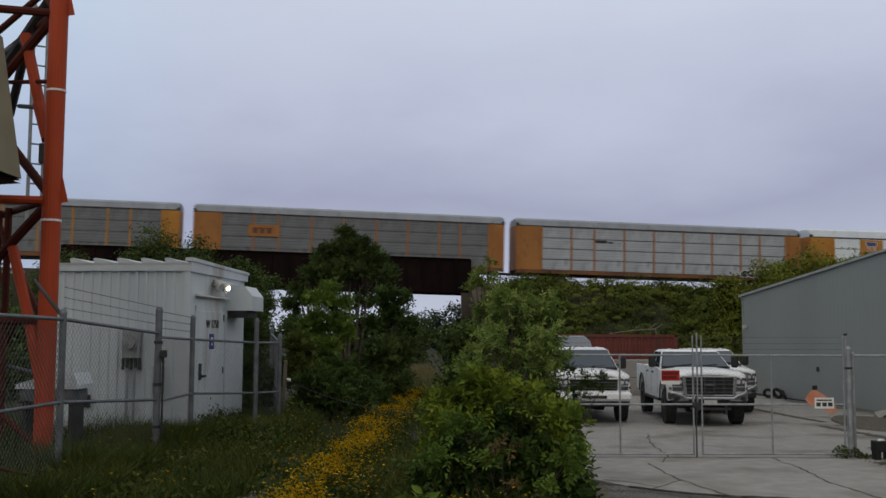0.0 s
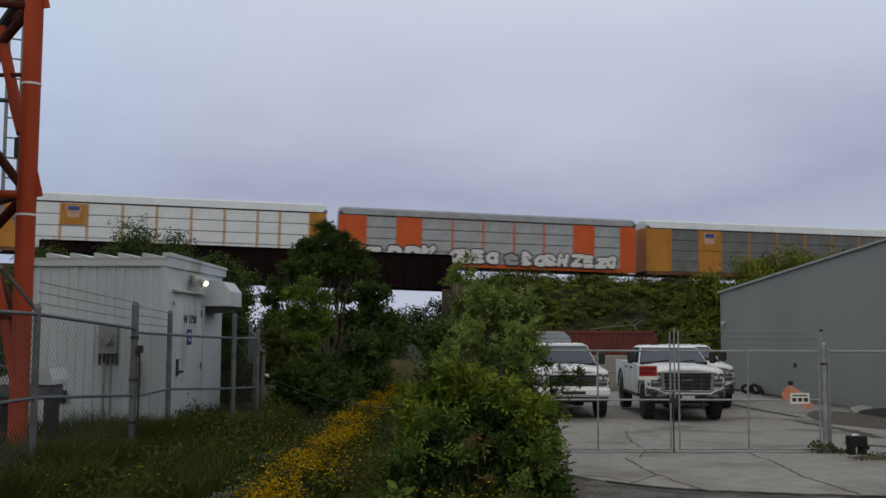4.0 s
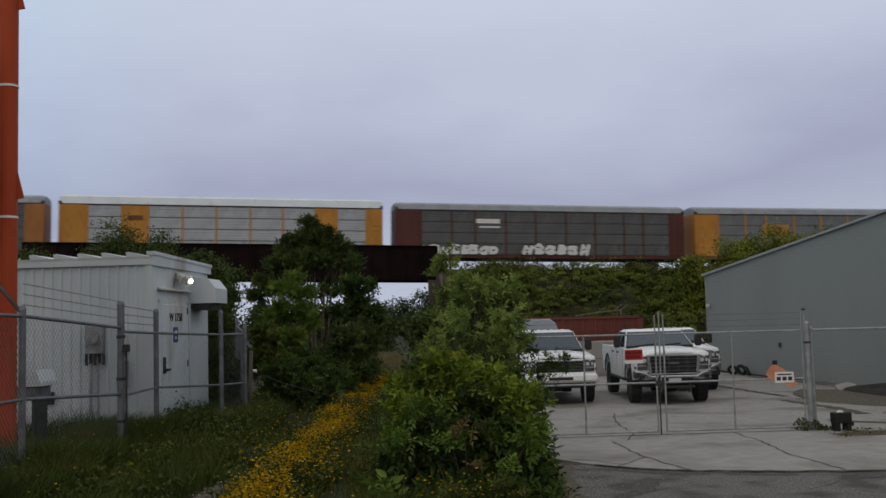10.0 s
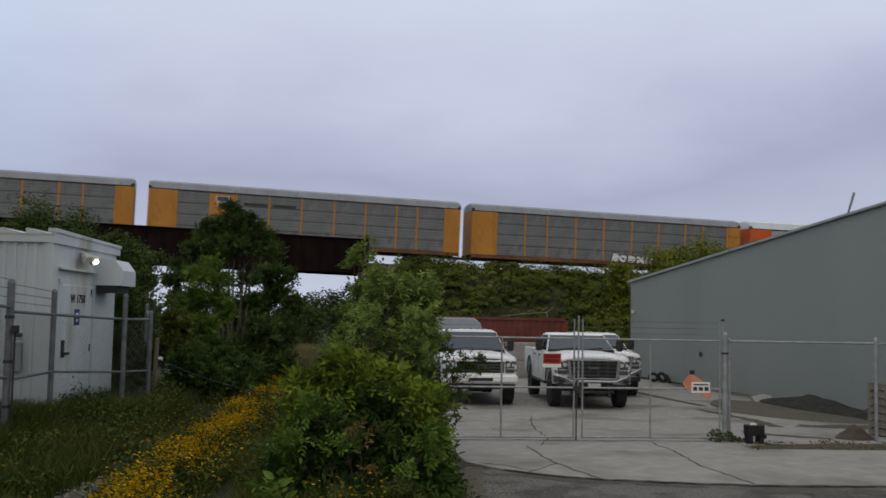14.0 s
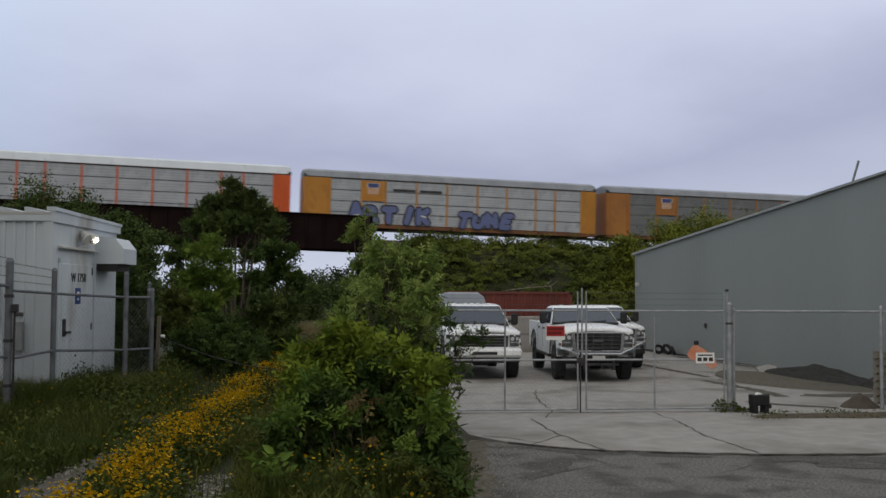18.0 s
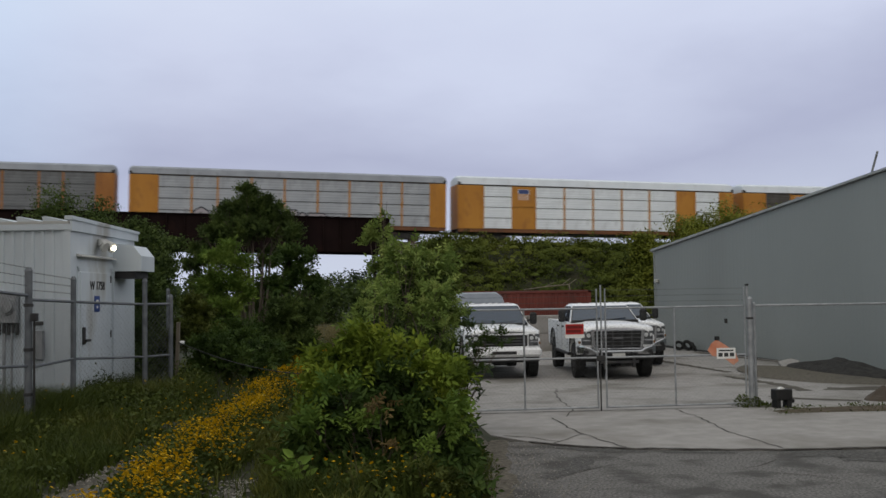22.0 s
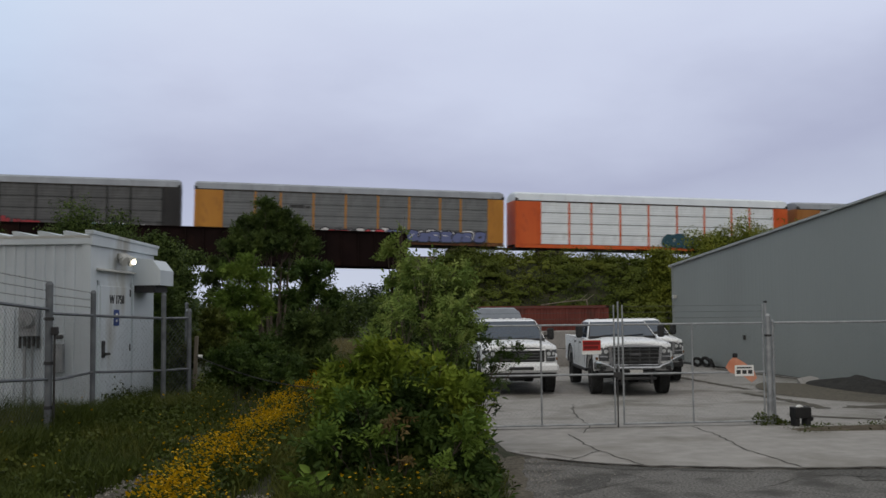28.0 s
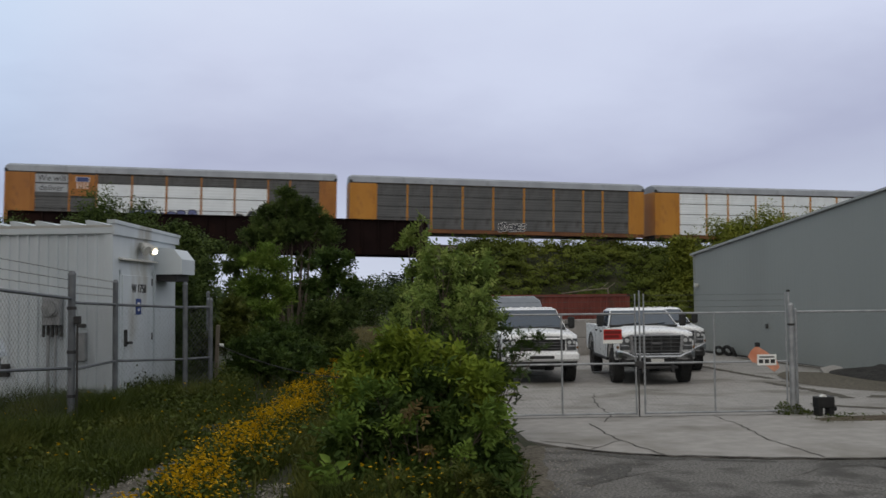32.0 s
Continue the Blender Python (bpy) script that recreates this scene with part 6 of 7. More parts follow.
def make_van():
    v = thing("van", "silver van with a bluish rear window", "van", pose(4.72, 36.0, -0.12, 0, 0, 90))
    paint = mat("silver_paint", (0.26, 0.29, 0.335), (0.32, 0.35, 0.4), 2.0, 0.35, 0.2)
    sec = [(-0.9, 0.45), (0.9, 0.45), (0.94, 1.2), (0.86, 1.9), (0.76, 2.2), (0.55, 2.36), (-0.55, 2.36), (-0.76, 2.2), (-0.86, 1.9), (-0.94, 1.2)]
    g = Geo()
    rows = [(-2.42, 0.97, 0.98), (-2.34, 1.0, 1.0), (0.9, 1.0, 1.0), (1.4, 0.96, 0.9), (2.0, 0.92, 0.56), (2.4, 0.88, 0.42)]
    for x, k, h in rows:
        g.v += [(x, y * k, min(q, 0.45 + (2.36 - 0.45) * h) if q > 1.0 else q) for y, q in sec]
    for i in range(len(rows) - 1):
        g.f += [(10 * i + j, 10 * i + (j + 1) % 10, 10 * i + 10 + (j + 1) % 10, 10 * i + 10 + j) for j in range(10)]
    g.f += [tuple(range(9, -1, -1)), tuple(50 + j for j in range(10))]
    part("body", g, paint, v)
    part("rear_window", Geo().prism([(-0.72, 1.4), (0.72, 1.4), (0.66, 2.0), (-0.66, 2.0)], -2.44, -2.41, "x"), M_GLASS, v, "bluish rear glass")
    part("window", Geo().box(-1.9, 0.9, 0.885, 0.93, 1.35, 1.85).box(-1.9, 0.9, -0.93, -0.885, 1.35, 1.85), M_GLASS, v)
    part("bumper", Geo().box(-2.5, -2.38, -0.88, 0.88, 0.42, 0.62, 0.03), M_BLACK, v)
    for sx in (-1, 1):
        part("tail_light", Geo().box(-2.44, -2.4, min(sx * 0.78, sx * 0.9), max(sx * 0.78, sx * 0.9), 0.9, 1.3, 0.01), M_BADGE, v)
    for x in (-1.5, 1.5):
        for q in (-1, 1):
            wheel = part("wheel", Geo().tube((x, q * 0.72, 0.36), (x, q * 0.92, 0.36), 0.36, 20), M_RUBBER, v)
            part("rim", Geo().tube((x, q * 0.9, 0.36), (x, q * 0.93, 0.36), 0.2, 14), M_GALV, wheel)


make_van()


def make_container():
    c = thing("shipping_container", "faded red ribbed steel container", "container", pose(7.6, 43.0, -0.2))
    L2, H = 3.05, 2.5
    part("box", Geo().box(-L2, L2, -1.16, 1.16, 0.08, H - 0.03), M_REDBOX, c)
    pts = []
    x = -L2 + 0.1
    while x < L2 - 0.2:
        pts += [(x, -1.165), (x + 0.1, -1.165), (x + 0.13, -1.2), (x + 0.23, -1.2)]
        x += 0.27
    outline = pts + [(L2 - 0.1, -1.165), (L2 - 0.1, -1.14), (-L2 + 0.1, -1.14)]
    part("ribbed_side", Geo().prism(outline, 0.2, H - 0.12, "z"), M_REDBOX, c)
    for zz in (0.08, H - 0.12):
        part("side_rail", Geo().box(-L2, L2, -1.22, -1.1, zz, zz + 0.12, 0.01), M_REDBOX, c)
    for sx in (-1, 1):
        part("corner_post", Geo().box(min(sx * L2, sx * (L2 - 0.14)), max(sx * L2, sx * (L2 - 0.14)), -1.22, -1.1, 0.08, H, 0.01), M_REDBOX, c)
    br = thing("bare_branch", "pale dead branch lying on the container", "branch", pose(9.3, 41.9, 2.34))
    g = Geo()
    for p, q, r in (((-1.5, 0, 0.0), (-0.6, 0, 0.12), 0.025), ((-0.6, 0, 0.12), (0.45, 0.05, 0.2), 0.03), ((0.45, 0.05, 0.2), (0.75, 0, 0.42), 0.02), ((0.45, 0.05, 0.2), (0.55, 0.1, -0.35), 0.03), ((-0.6, 0, 0.12), (-0.2, 0, 0.3), 0.015), ((0.1, 0, 0.16), (0.5, 0, 0.45), 0.015)):
        g.tube(p, q, r, 6, r * 0.7)
    part("limb", g, M_WOOD, br)


make_container()
for i in range(4):
    wall_block = thing("concrete_block", "pale grey concrete block in a low row", "block", pose(5.4 + 1.55 * i, 41.0, -0.2, 0, 0, 1.5 * (i % 2)), group="concrete blocks")
    part("lower_block", Geo().box(-0.76, 0.76, -0.3, 0.3, 0.0, 0.74, 0.03), M_CONCRETE, wall_block)
    part("upper_block", Geo().box(-0.75, 0.75, -0.29, 0.29, 0.745, 1.48, 0.03), M_CONCRETE, wall_block)


def mound(name, label, x, y, rx, ry, h, material, seed, cat):
    g = Geo()
    n, k = 28, 8
    g.v.append((x, y, h))
    for j in range(1, k + 1):
        for i in range(n):
            t = 2 * math.pi * i / n
            f = j / k
            e = 1 + 0.22 * noise.noise((math.cos(t) * 1.7 + seed, math.sin(t) * 1.7, f))
            zz = h * (1 - f) ** 0.8 * (1 + 0.3 * noise.noise((math.cos(t) * f * 4, math.sin(t) * f * 4, seed))) - 0.02 * (j == k)
            g.v.append((x + rx * f * e * math.cos(t), y + ry * f * e * math.sin(t), zz))
    g.f += [(0, 1 + i, 1 + (i + 1) % n) for i in range(n)]
    for j in range(k - 1):
        o = 1 + j * n
        g.f += [(o + i, o + n + i, o + n + (i + 1) % n, o + (i + 1) % n) for i in range(n)]
    tagged(part(name, g, material), label, cat, kind="stuff")


M_PILE = mat("dark_gravel_pile", (0.014, 0.013, 0.012), (0.036, 0.033, 0.029), 8.0, 1.0, bump=1.0, bscale=22)
M_EARTH = mat("brown_earth", (0.05, 0.038, 0.024), (0.11, 0.088, 0.06), 11.0, 1.0, bump=0.8, bscale=25)
M_DIRT = mat("grey_dirt", (0.06, 0.052, 0.038), (0.15, 0.132, 0.105), 14.0, 1.0, bump=0.8, bscale=25)
mound("gravel_pile", "dark heap of gravel against the warehouse", 13.15, 25.8, 0.85, 2.6, 0.34, M_PILE, 3, "pile")
mound("gravel_pile", "dark heap of gravel beside the fence", 13.5, 22.9, 0.7, 1.2, 0.36, M_PILE, 8, "pile")
mound("dirt_patch", "damp dark dirt spread on the yard", 11.6, 21.3, 1.3, 0.4, 0.03, M_DAMP, 5, "dirt")
mound("dirt_patch", "damp dark dirt spread on the yard", 12.5, 23.9, 1.0, 0.7, 0.03, M_DAMP, 15, "dirt")
slab = thing("broken_slab", "broken pale concrete slab leaning on a gravel heap", "slab", pose(12.75, 28.0, 0.05, 12, -10, 20))
part("chunk", Geo().prism([(-0.4, -0.15), (0.1, -0.2), (0.35, -0.1), (0.3, 0.2), (-0.15, 0.25)], -0.1, 0.05, "z"), M_CONCRETE, slab)
mound("dirt_patch", "thin spread of brown dirt by the fence", 10.2, 17.7, 3.2, 0.55, 0.08, M_EARTH, 6, "dirt")
mound("rubble", "small heap of grey broken concrete", 10.4, 18.95, 0.42, 0.3, 0.3, M_ABUT, 12, "rubble")
mound("dirt_patch", "grey dirt trodden over the slab by the warehouse", 12.2, 25.2, 1.5, 3.4, 0.026, M_DIRT, 41, "dirt")
for x, y, r, turned in ((13.3, 38.6, 0.21, 60), (13.55, 38.2, 0.23, 35), (13.6, 37.6, 0.2, -20)):
    t = thing("old_tyre", "worn black tyre leaning on the warehouse wall", "tyre", pose(x, y, -0.12, 0, 66, turned), group="old tyres")
    g = Geo()
    n, k = 20, 8
    for i in range(n):
        a = 2 * math.pi * i / n
        for j in range(k):
            b = 2 * math.pi * j / k
            rr = r * 0.72 + r * 0.28 * math.cos(b)
            g.v.append((rr * math.cos(a) - r * 0.95, rr * math.sin(a), r * 0.3 * math.sin(b)))
    g.f = [(i * k + j, ((i + 1) % n) * k + j, ((i + 1) % n) * k + (j + 1) % k, i * k + (j + 1) % k) for i in range(n) for j in range(k)]
    part("tread", g, M_RUBBER, t, smooth=True)
box = thing("utility_box", "small black box on legs beside the gate post", "box", pose(8.0, 18.22, 0.02, 0, 0, 6))
part("case", Geo().box(-0.17, 0.15, -0.11, 0.11, 0.14, 0.34, 0.015), M_BLACK, box)
for x in (-0.12, 0.1):
    part("leg", Geo().box(x - 0.045, x + 0.045, -0.09, 0.09, 0.0, 0.15, 0.01), M_BLACK, box)
part("paper", Geo().prism([(-0.09, 0.34), (0.02, 0.34), (-0.01, 0.375), (-0.06, 0.37)], -0.06, 0.02), M_PLATE, box, "crumpled white scrap")
part("handle", Geo().box(0.145, 0.23, -0.05, 0.05, 0.08, 0.16, 0.02), M_BLACK, box)


def make_pallets():
    for i in range(7):
        p = thing("pallet", "grey weathered wooden pallet in a stack", "pallet", pose(11.75, 19.3, 0.02 + 0.15 * i, 0, 0, 8 + 2.5 * math.sin(i * 2.1)), group="pallet stack")
        for k in range(6):
            part("deck_board", Geo().box(-0.6, 0.6, -0.5 + 0.17 * k, -0.38 + 0.17 * k, 0.125, 0.145), M_WOOD, p)
        for x in (-0.55, 0.0, 0.55):
            part("stringer", Geo().box(x - 0.03, x + 0.03, -0.5, 0.47, 0.02, 0.125), M_WOOD, p)
        for k in (0, 2, 5):
            part("bottom_board", Geo().box(-0.6, 0.6, -0.5 + 0.17 * k, -0.38 + 0.17 * k, 0.0, 0.02), M_WOOD, p)


make_pallets()
tp = thing("wooden_post", "leaning weathered wooden post in the scrub", "post", pose(-2.84, 18.4, 0.5, 0, 2, 0))
part("timber", Geo().box(-0.032, 0.032, -0.03, 0.03, -0.1, 1.27, 0.008), M_WOOD, tp)
part("insulator", Geo().tube((0.04, 0, 0.92), (0.11, 0, 0.92), 0.03, 10), M_PLATE, tp)
cable = thing("slack_cable", "dark slack cable strung across the track", "cable", pose(-2.8, 18.38, 1.42))
g = Geo()
prev = None
for i in range(13):
    t = i / 12
    p = (2.9 * t, -2.9 * t, -0.42 * t - 0.16 * math.sin(math.pi * t))
    if prev:
        g.tube(prev, p, 0.007, 5, caps=False)
    prev = p
part("strand", g, M_BLACK, cable)
def make_verge():
    """Dirt and grit that feathers out from the weeds onto the asphalt."""
    g = Geo()
    k = 9
    for i, y in enumerate(np.arange(4.0, 15.4, 0.14)):
        x = 0.82 + 0.16 * max(0.0, y - 8)
        out = x + 0.42 + 0.16 * noise.noise((7.0, y * 1.1, 0)) + 0.07 * noise.noise((2.0, y * 4.5, 0))
        for j in range(k):
            xx = x - 0.35 + (out - x + 0.35) * j / (k - 1)
            g.v.append((xx, y, max(land(xx, y), 0.0) + (0.004 if j == k - 1 else 0.02 + 0.012 * noise.noise((xx * 6, y * 6, 3.0)))))
        if i:
            o = k * (i - 1)
            g.f += [(o + j, o + j + 1, o + k + j + 1, o + k + j) for j in range(k - 1)]
    tagged(part("verge", g, M_DIRT, smooth=True), "brown gritty verge where weeds meet asphalt", "verge", kind="structure")
    r = random.Random(31)
    st = Geo()
    for i in range(1900):
        y = r.uniform(9.5, 15.2)
        x = 0.95 + 0.16 * (y - 8) + abs(r.gauss(0, 0.55))
        if r.random() < 0.25:
            x, y = r.uniform(2.4, 9.0), r.uniform(12.4, 13.9)
            y = 14.95 - 0.2 * (x - 2.9) - abs(r.gauss(0, 0.3))
        q = r.uniform(0.006, 0.02)
        zz = max(land(x, y), 0.0)
        vs = [(x + q * r.uniform(0.6, 1.2) * math.cos(t), y + q * r.uniform(0.6, 1.2) * math.sin(t), zz - 0.004) for t in (0.2, 1.8, 3.4, 4.9)]
        st.add(vs + [(x + q * 0.2, y, zz + q * r.uniform(0.6, 1.0))], [(0, 1, 4), (1, 2, 4), (2, 3, 4), (3, 0, 4)])
    me = bpy.data.meshes.new("stones")
    me.from_pydata(st.v, [], st.f)
    me.materials.append(M_STONES)
    tagged(part("loose_stones", me, None), "loose grit and small stones on the drive", "gravel", kind="stuff")


make_verge()

# ---- plants ----
def leaf_mesh(name, pts, size, material, seed, nrm=None, aspect=0.6, droop=0.0, wild=0.55):
    """One folded diamond leaf at each point; the leaf's face looks out of its clump, more or less."""
    r = np.random.RandomState(seed)
    n = len(pts)
    unit = lambda q: q / (np.linalg.norm(q, axis=1)[:, None] + 1e-9)
    face = r.normal(size=(n, 3)) * wild
    face[:, 2] += 0.55
    if nrm is not None:
        face += nrm
    face = unit(face)
    d = r.normal(size=(n, 3))
    d[:, 2] -= droop
    d = unit(d - face * np.sum(d * face, axis=1)[:, None])
    w = np.cross(face, d)
    s = size * r.uniform(0.55, 1.35, size=(n, 1))
    a, b = d * s, w * s * aspect * 0.5
    bend = face * s * 0.1
    v = np.stack([pts, pts + a * 0.45 + b + bend, pts + a - bend, pts + a * 0.45 - b + bend], axis=1).reshape(-1, 3)
    me = bpy.data.meshes.new(name)
    me.vertices.add(4 * n)
    me.vertices.foreach_set("co", v.astype(np.float32).ravel())
    me.loops.add(4 * n)
    me.loops.foreach_set("vertex_index", np.arange(4 * n, dtype=np.int32))
    me.polygons.add(n)
    me.polygons.foreach_set("loop_start", np.arange(0, 4 * n, 4, dtype=np.int32))
    me.polygons.foreach_set("loop_total", np.full(n, 4, dtype=np.int32))
    me.update(calc_edges=True)
    me.validate()
    me.materials.append(material)
    return me


def in_blobs(blobs, n, seed, hollow=0.55, sprays=None, spread=0.1, ragged=0.2):
    """Points in small sprays that sit in the outer part of clumps, and the way each looks out."""
    r = np.random.RandomState(seed)
    vol = np.array([b[3] * b[4] * b[5] for b in blobs]) ** 0.7
    m = sprays or max(8, n // 14)
    pick = r.choice(len(blobs), m, p=vol / vol.sum())
    B = np.array(blobs)[pick]
    d = r.normal(size=(m, 3))
    d /= np.linalg.norm(d, axis=1)[:, None]
    rad = (hollow + (1 - hollow) * r.uniform(size=(m, 1))) * (1 + ragged * r.normal(size=(m, 1)))
    heads = B[:, :3] + d * B[:, 3:6] * rad
    who = r.randint(0, m, n)
    pts = heads[who] + r.normal(size=(n, 3)) * spread * np.array([1.0, 1.0, 0.5])
    return pts, d[who]


def spray_mesh(name, blobs, n, size, material, seed, hollow=0.6, per=9, aspect=0.45, droop=0.35, up=0.45, ragged=0.2, floor=-9.0):
    """Leafy shoots that grow out of clumps: each carries pairs of pointed, folded leaves along its stalk and one at its tip."""
    r = np.random.RandomState(seed)
    unit = lambda q: q / (np.linalg.norm(q, axis=-1, keepdims=True) + 1e-9)
    m = max(4, n // per)
    vol = np.array([b[3] * b[4] * b[5] for b in blobs]) ** 0.7
    B = np.array(blobs)[r.choice(len(blobs), m, p=vol / vol.sum())]
    d = unit(r.normal(size=(m, 3)) + np.array([0, 0, 0.25]))
    head = B[:, :3] + d * B[:, 3:6] * (hollow + (1 - hollow) * r.uniform(size=(m, 1))) * (1 + ragged * r.normal(size=(m, 1)))
    head -= d * size * 1.2
    w = unit(d * 0.8 + r.normal(size=(m, 3)) * 0.4 + np.array([0, 0, up]))
    face = unit(d * 0.55 + np.array([0, 0, 0.75]) + r.normal(size=(m, 3)) * 0.28)
    b = unit(np.cross(w, face))
    face = unit(np.cross(b, w))
    ln = size * per * 0.26 * r.uniform(0.6, 1.35, size=(m, 1))
    k = np.arange(per)
    f = ((k // 2) * 2 + 1.0) / per
    sgn = np.where(k % 2 == 0, 1.0, -1.0)
    tip = (k == per - 1)
    pts = head[:, None] + w[:, None] * (ln[:, None] * f[None, :, None])
    pts[:, :, 2] -= droop * ln * (f[None, :] ** 2) * 0.6
    ld = w[:, None] * np.where(tip, 1.0, 0.55)[None, :, None] + b[:, None] * np.where(tip, 0.0, sgn * 0.85)[None, :, None]
    ld = ld + r.normal(size=ld.shape) * 0.18 - np.array([0, 0, droop * 0.6])
    nf = face[:, None] + r.normal(size=ld.shape) * 0.22
    pts, ld, nf = pts.reshape(-1, 3), unit(ld.reshape(-1, 3)), nf.reshape(-1, 3)
    keep = (pts[:, 2] > floor) & (r.uniform(size=len(pts)) < 0.93)
    pts, ld, nf = pts[keep], ld[keep], nf[keep]
    nf = unit(nf - ld * np.sum(nf * ld, axis=1, keepdims=True))
    side = np.cross(nf, ld)
    c = len(pts)
    L = size * r.uniform(0.6, 1.3, size=(c, 1))
    W = L * aspect * 0.5
    curl = nf * L
    v = np.stack([pts, pts + ld * L * 0.28 + side * W * 0.9 + curl * 0.07, pts + ld * L * 0.62 + side * W * 0.75 + curl * 0.03, pts + ld * L - curl * 0.12,
                  pts + ld * L * 0.62 - side * W * 0.75 + curl * 0.03, pts + ld * L * 0.28 - side * W * 0.9 + curl * 0.07], axis=1).reshape(-1, 3)
    o = (np.arange(c, dtype=np.int32) * 6)[:, None]
    idx = np.concatenate([o + np.array([0, 1, 2, 3], dtype=np.int32), o + np.array([0, 3, 4, 5], dtype=np.int32)], axis=1).ravel()
    me = bpy.data.meshes.new(name)
    me.vertices.add(6 * c)
    me.vertices.foreach_set("co", v.astype(np.float32).ravel())
    me.loops.add(8 * c)
    me.loops.foreach_set("vertex_index", idx)
    me.polygons.add(2 * c)
    me.polygons.foreach_set("loop_start", np.arange(0, 8 * c, 4, dtype=np.int32))
    me.polygons.foreach_set("loop_total", np.full(2 * c, 4, dtype=np.int32))
    me.update(calc_edges=True)
    me.validate()
    me.materials.append(material)
    return me


def lumps(masses, seed, per=9):
    """Each large mass of a crown becomes a handful of uneven smaller clumps."""
    r = random.Random(seed)
    out = []
    for x, y, z, rx, ry, rz in masses:
        out.append((x, y, z - rz * 0.15, rx * 0.72, ry * 0.72, rz * 0.72))
        for i in range(per):
            d = Vector((r.gauss(0, 1), r.gauss(0, 1), r.gauss(0.25, 1))).normalized()
            k = r.uniform(0.26, 0.48)
            q = r.uniform(0.6, 0.85)
            out.append((x + d.x * rx * q, y + d.y * ry * q, z + d.z * rz * q, rx * k, ry * k, min(rx, rz) * k * 0.9))
    return out


def grown(kind, label, cat, x, y, z0, layers, seed, trunk=0.0, group=""):
    """A plant with its masses given: layers of (masses, leaves, leaf size, material, hollow, droop)."""
    p = thing(kind, label, cat, group=group)
    r = random.Random(seed)
    g = Geo()
    for masses, n, size, material, hollow, droop in layers:
        for b in masses:
            foot = (x + r.uniform(-0.1, 0.1), y + r.uniform(-0.1, 0.1), z0 - 0.15)
            mid = (foot[0] * 0.45 + b[0] * 0.55, foot[1] * 0.45 + b[1] * 0.55, z0 + (b[2] - z0) * 0.4)
            t = max(trunk, 0.012)
            g.tube(foot, mid, t, 6, t * 0.6).tube(mid, b[:3], t * 0.6, 6, t * 0.25)
            for k in range(3):
                e = (b[0] + r.uniform(-0.8, 0.8) * b[3], b[1] + r.uniform(-0.8, 0.8) * b[4], b[2] + r.uniform(0.1, 1.0) * b[5])
                g.tube(tuple(0.4 * m_ + 0.6 * b_ for m_, b_ in zip(mid, b)), e, t * 0.35, 4, t * 0.12)
    part("trunk" if trunk > 0.02 else "stem", g, M_BARK, p)
    for j, (masses, n, size, material, hollow, droop) in enumerate(layers):
        me = spray_mesh("leaves", lumps(masses, seed + j), n, size, material, seed + 7 * j, hollow, droop=droop, ragged=0.3, floor=z0 - 0.02)
        part("crown" if trunk > 0.02 else "foliage", me, None, p)
    return p


def crown_blobs(x, y, z0, z1, rx, ry, seed, n=16, top=0.45):
    """Clumps that fill an uneven crown, narrower towards the top."""
    r = random.Random(seed)
    out = []
    for i in range(n):
        f = (i + r.random()) / n
        z = z0 + (z1 - z0) * f
        w = (1 - (1 - top) * f ** 1.4) * (0.55 + 0.45 * min(1, f * 5))
        t = r.uniform(0, 2 * math.pi)
        q = math.sqrt(r.random()) * 0.72
        k = r.uniform(0.2, 0.45)
        out.append((x + math.cos(t) * rx * w * q, y + math.sin(t) * ry * w * q, z, rx * k, ry * k, min((z1 - z0) * 0.16, rx * k) * r.uniform(0.7, 1.1)))
    return out


def plant(kind, label, cat, x, y, z0, z1, rx, ry, n, size, material, seed, clumps=16, trunk=0.09, top=0.45, low=0.0, hollow=0.45, group="", droop=0.0, sprays=None):
    p = thing(kind, label, cat, group=group)
    r = random.Random(seed)
    blobs = crown_blobs(x, y, z0 + low, z1 - 0.1, rx, ry, seed, clumps, top)
    g = Geo()
    if trunk:
        tz = z0 + (z1 - z0) * 0.72
        g.tube((x, y, z0 - 0.25), (x + rx * 0.06, y, z0 + (tz - z0) * 0.5), trunk, 8, trunk * 0.7)
        g.tube((x + rx * 0.06, y, z0 + (tz - z0) * 0.5), (x, y, tz), trunk * 0.7, 8, trunk * 0.3)
        for b in blobs[::2]:
            f = r.uniform(0.15, 0.75)
            g.tube((x + rx * 0.05 * f, y, z0 + (tz - z0) * f), b[:3], trunk * 0.35, 5, trunk * 0.1)
    else:
        for b in blobs:
            g.tube((x + r.uniform(-0.15, 0.15), y + r.uniform(-0.15, 0.15), z0 - 0.1), b[:3], 0.014, 5, 0.005)
    part("trunk" if trunk else "stem", g, M_BARK, p)
    pts, nrm = in_blobs(blobs, n, seed, hollow, sprays, spread=size * 1.6)
    keep = pts[:, 2] > z0 + 0.02
    part("crown" if trunk else "foliage", leaf_mesh("leaves", pts[keep], size, material, seed + 1, nrm[keep], droop=droop), None, p)
    return p


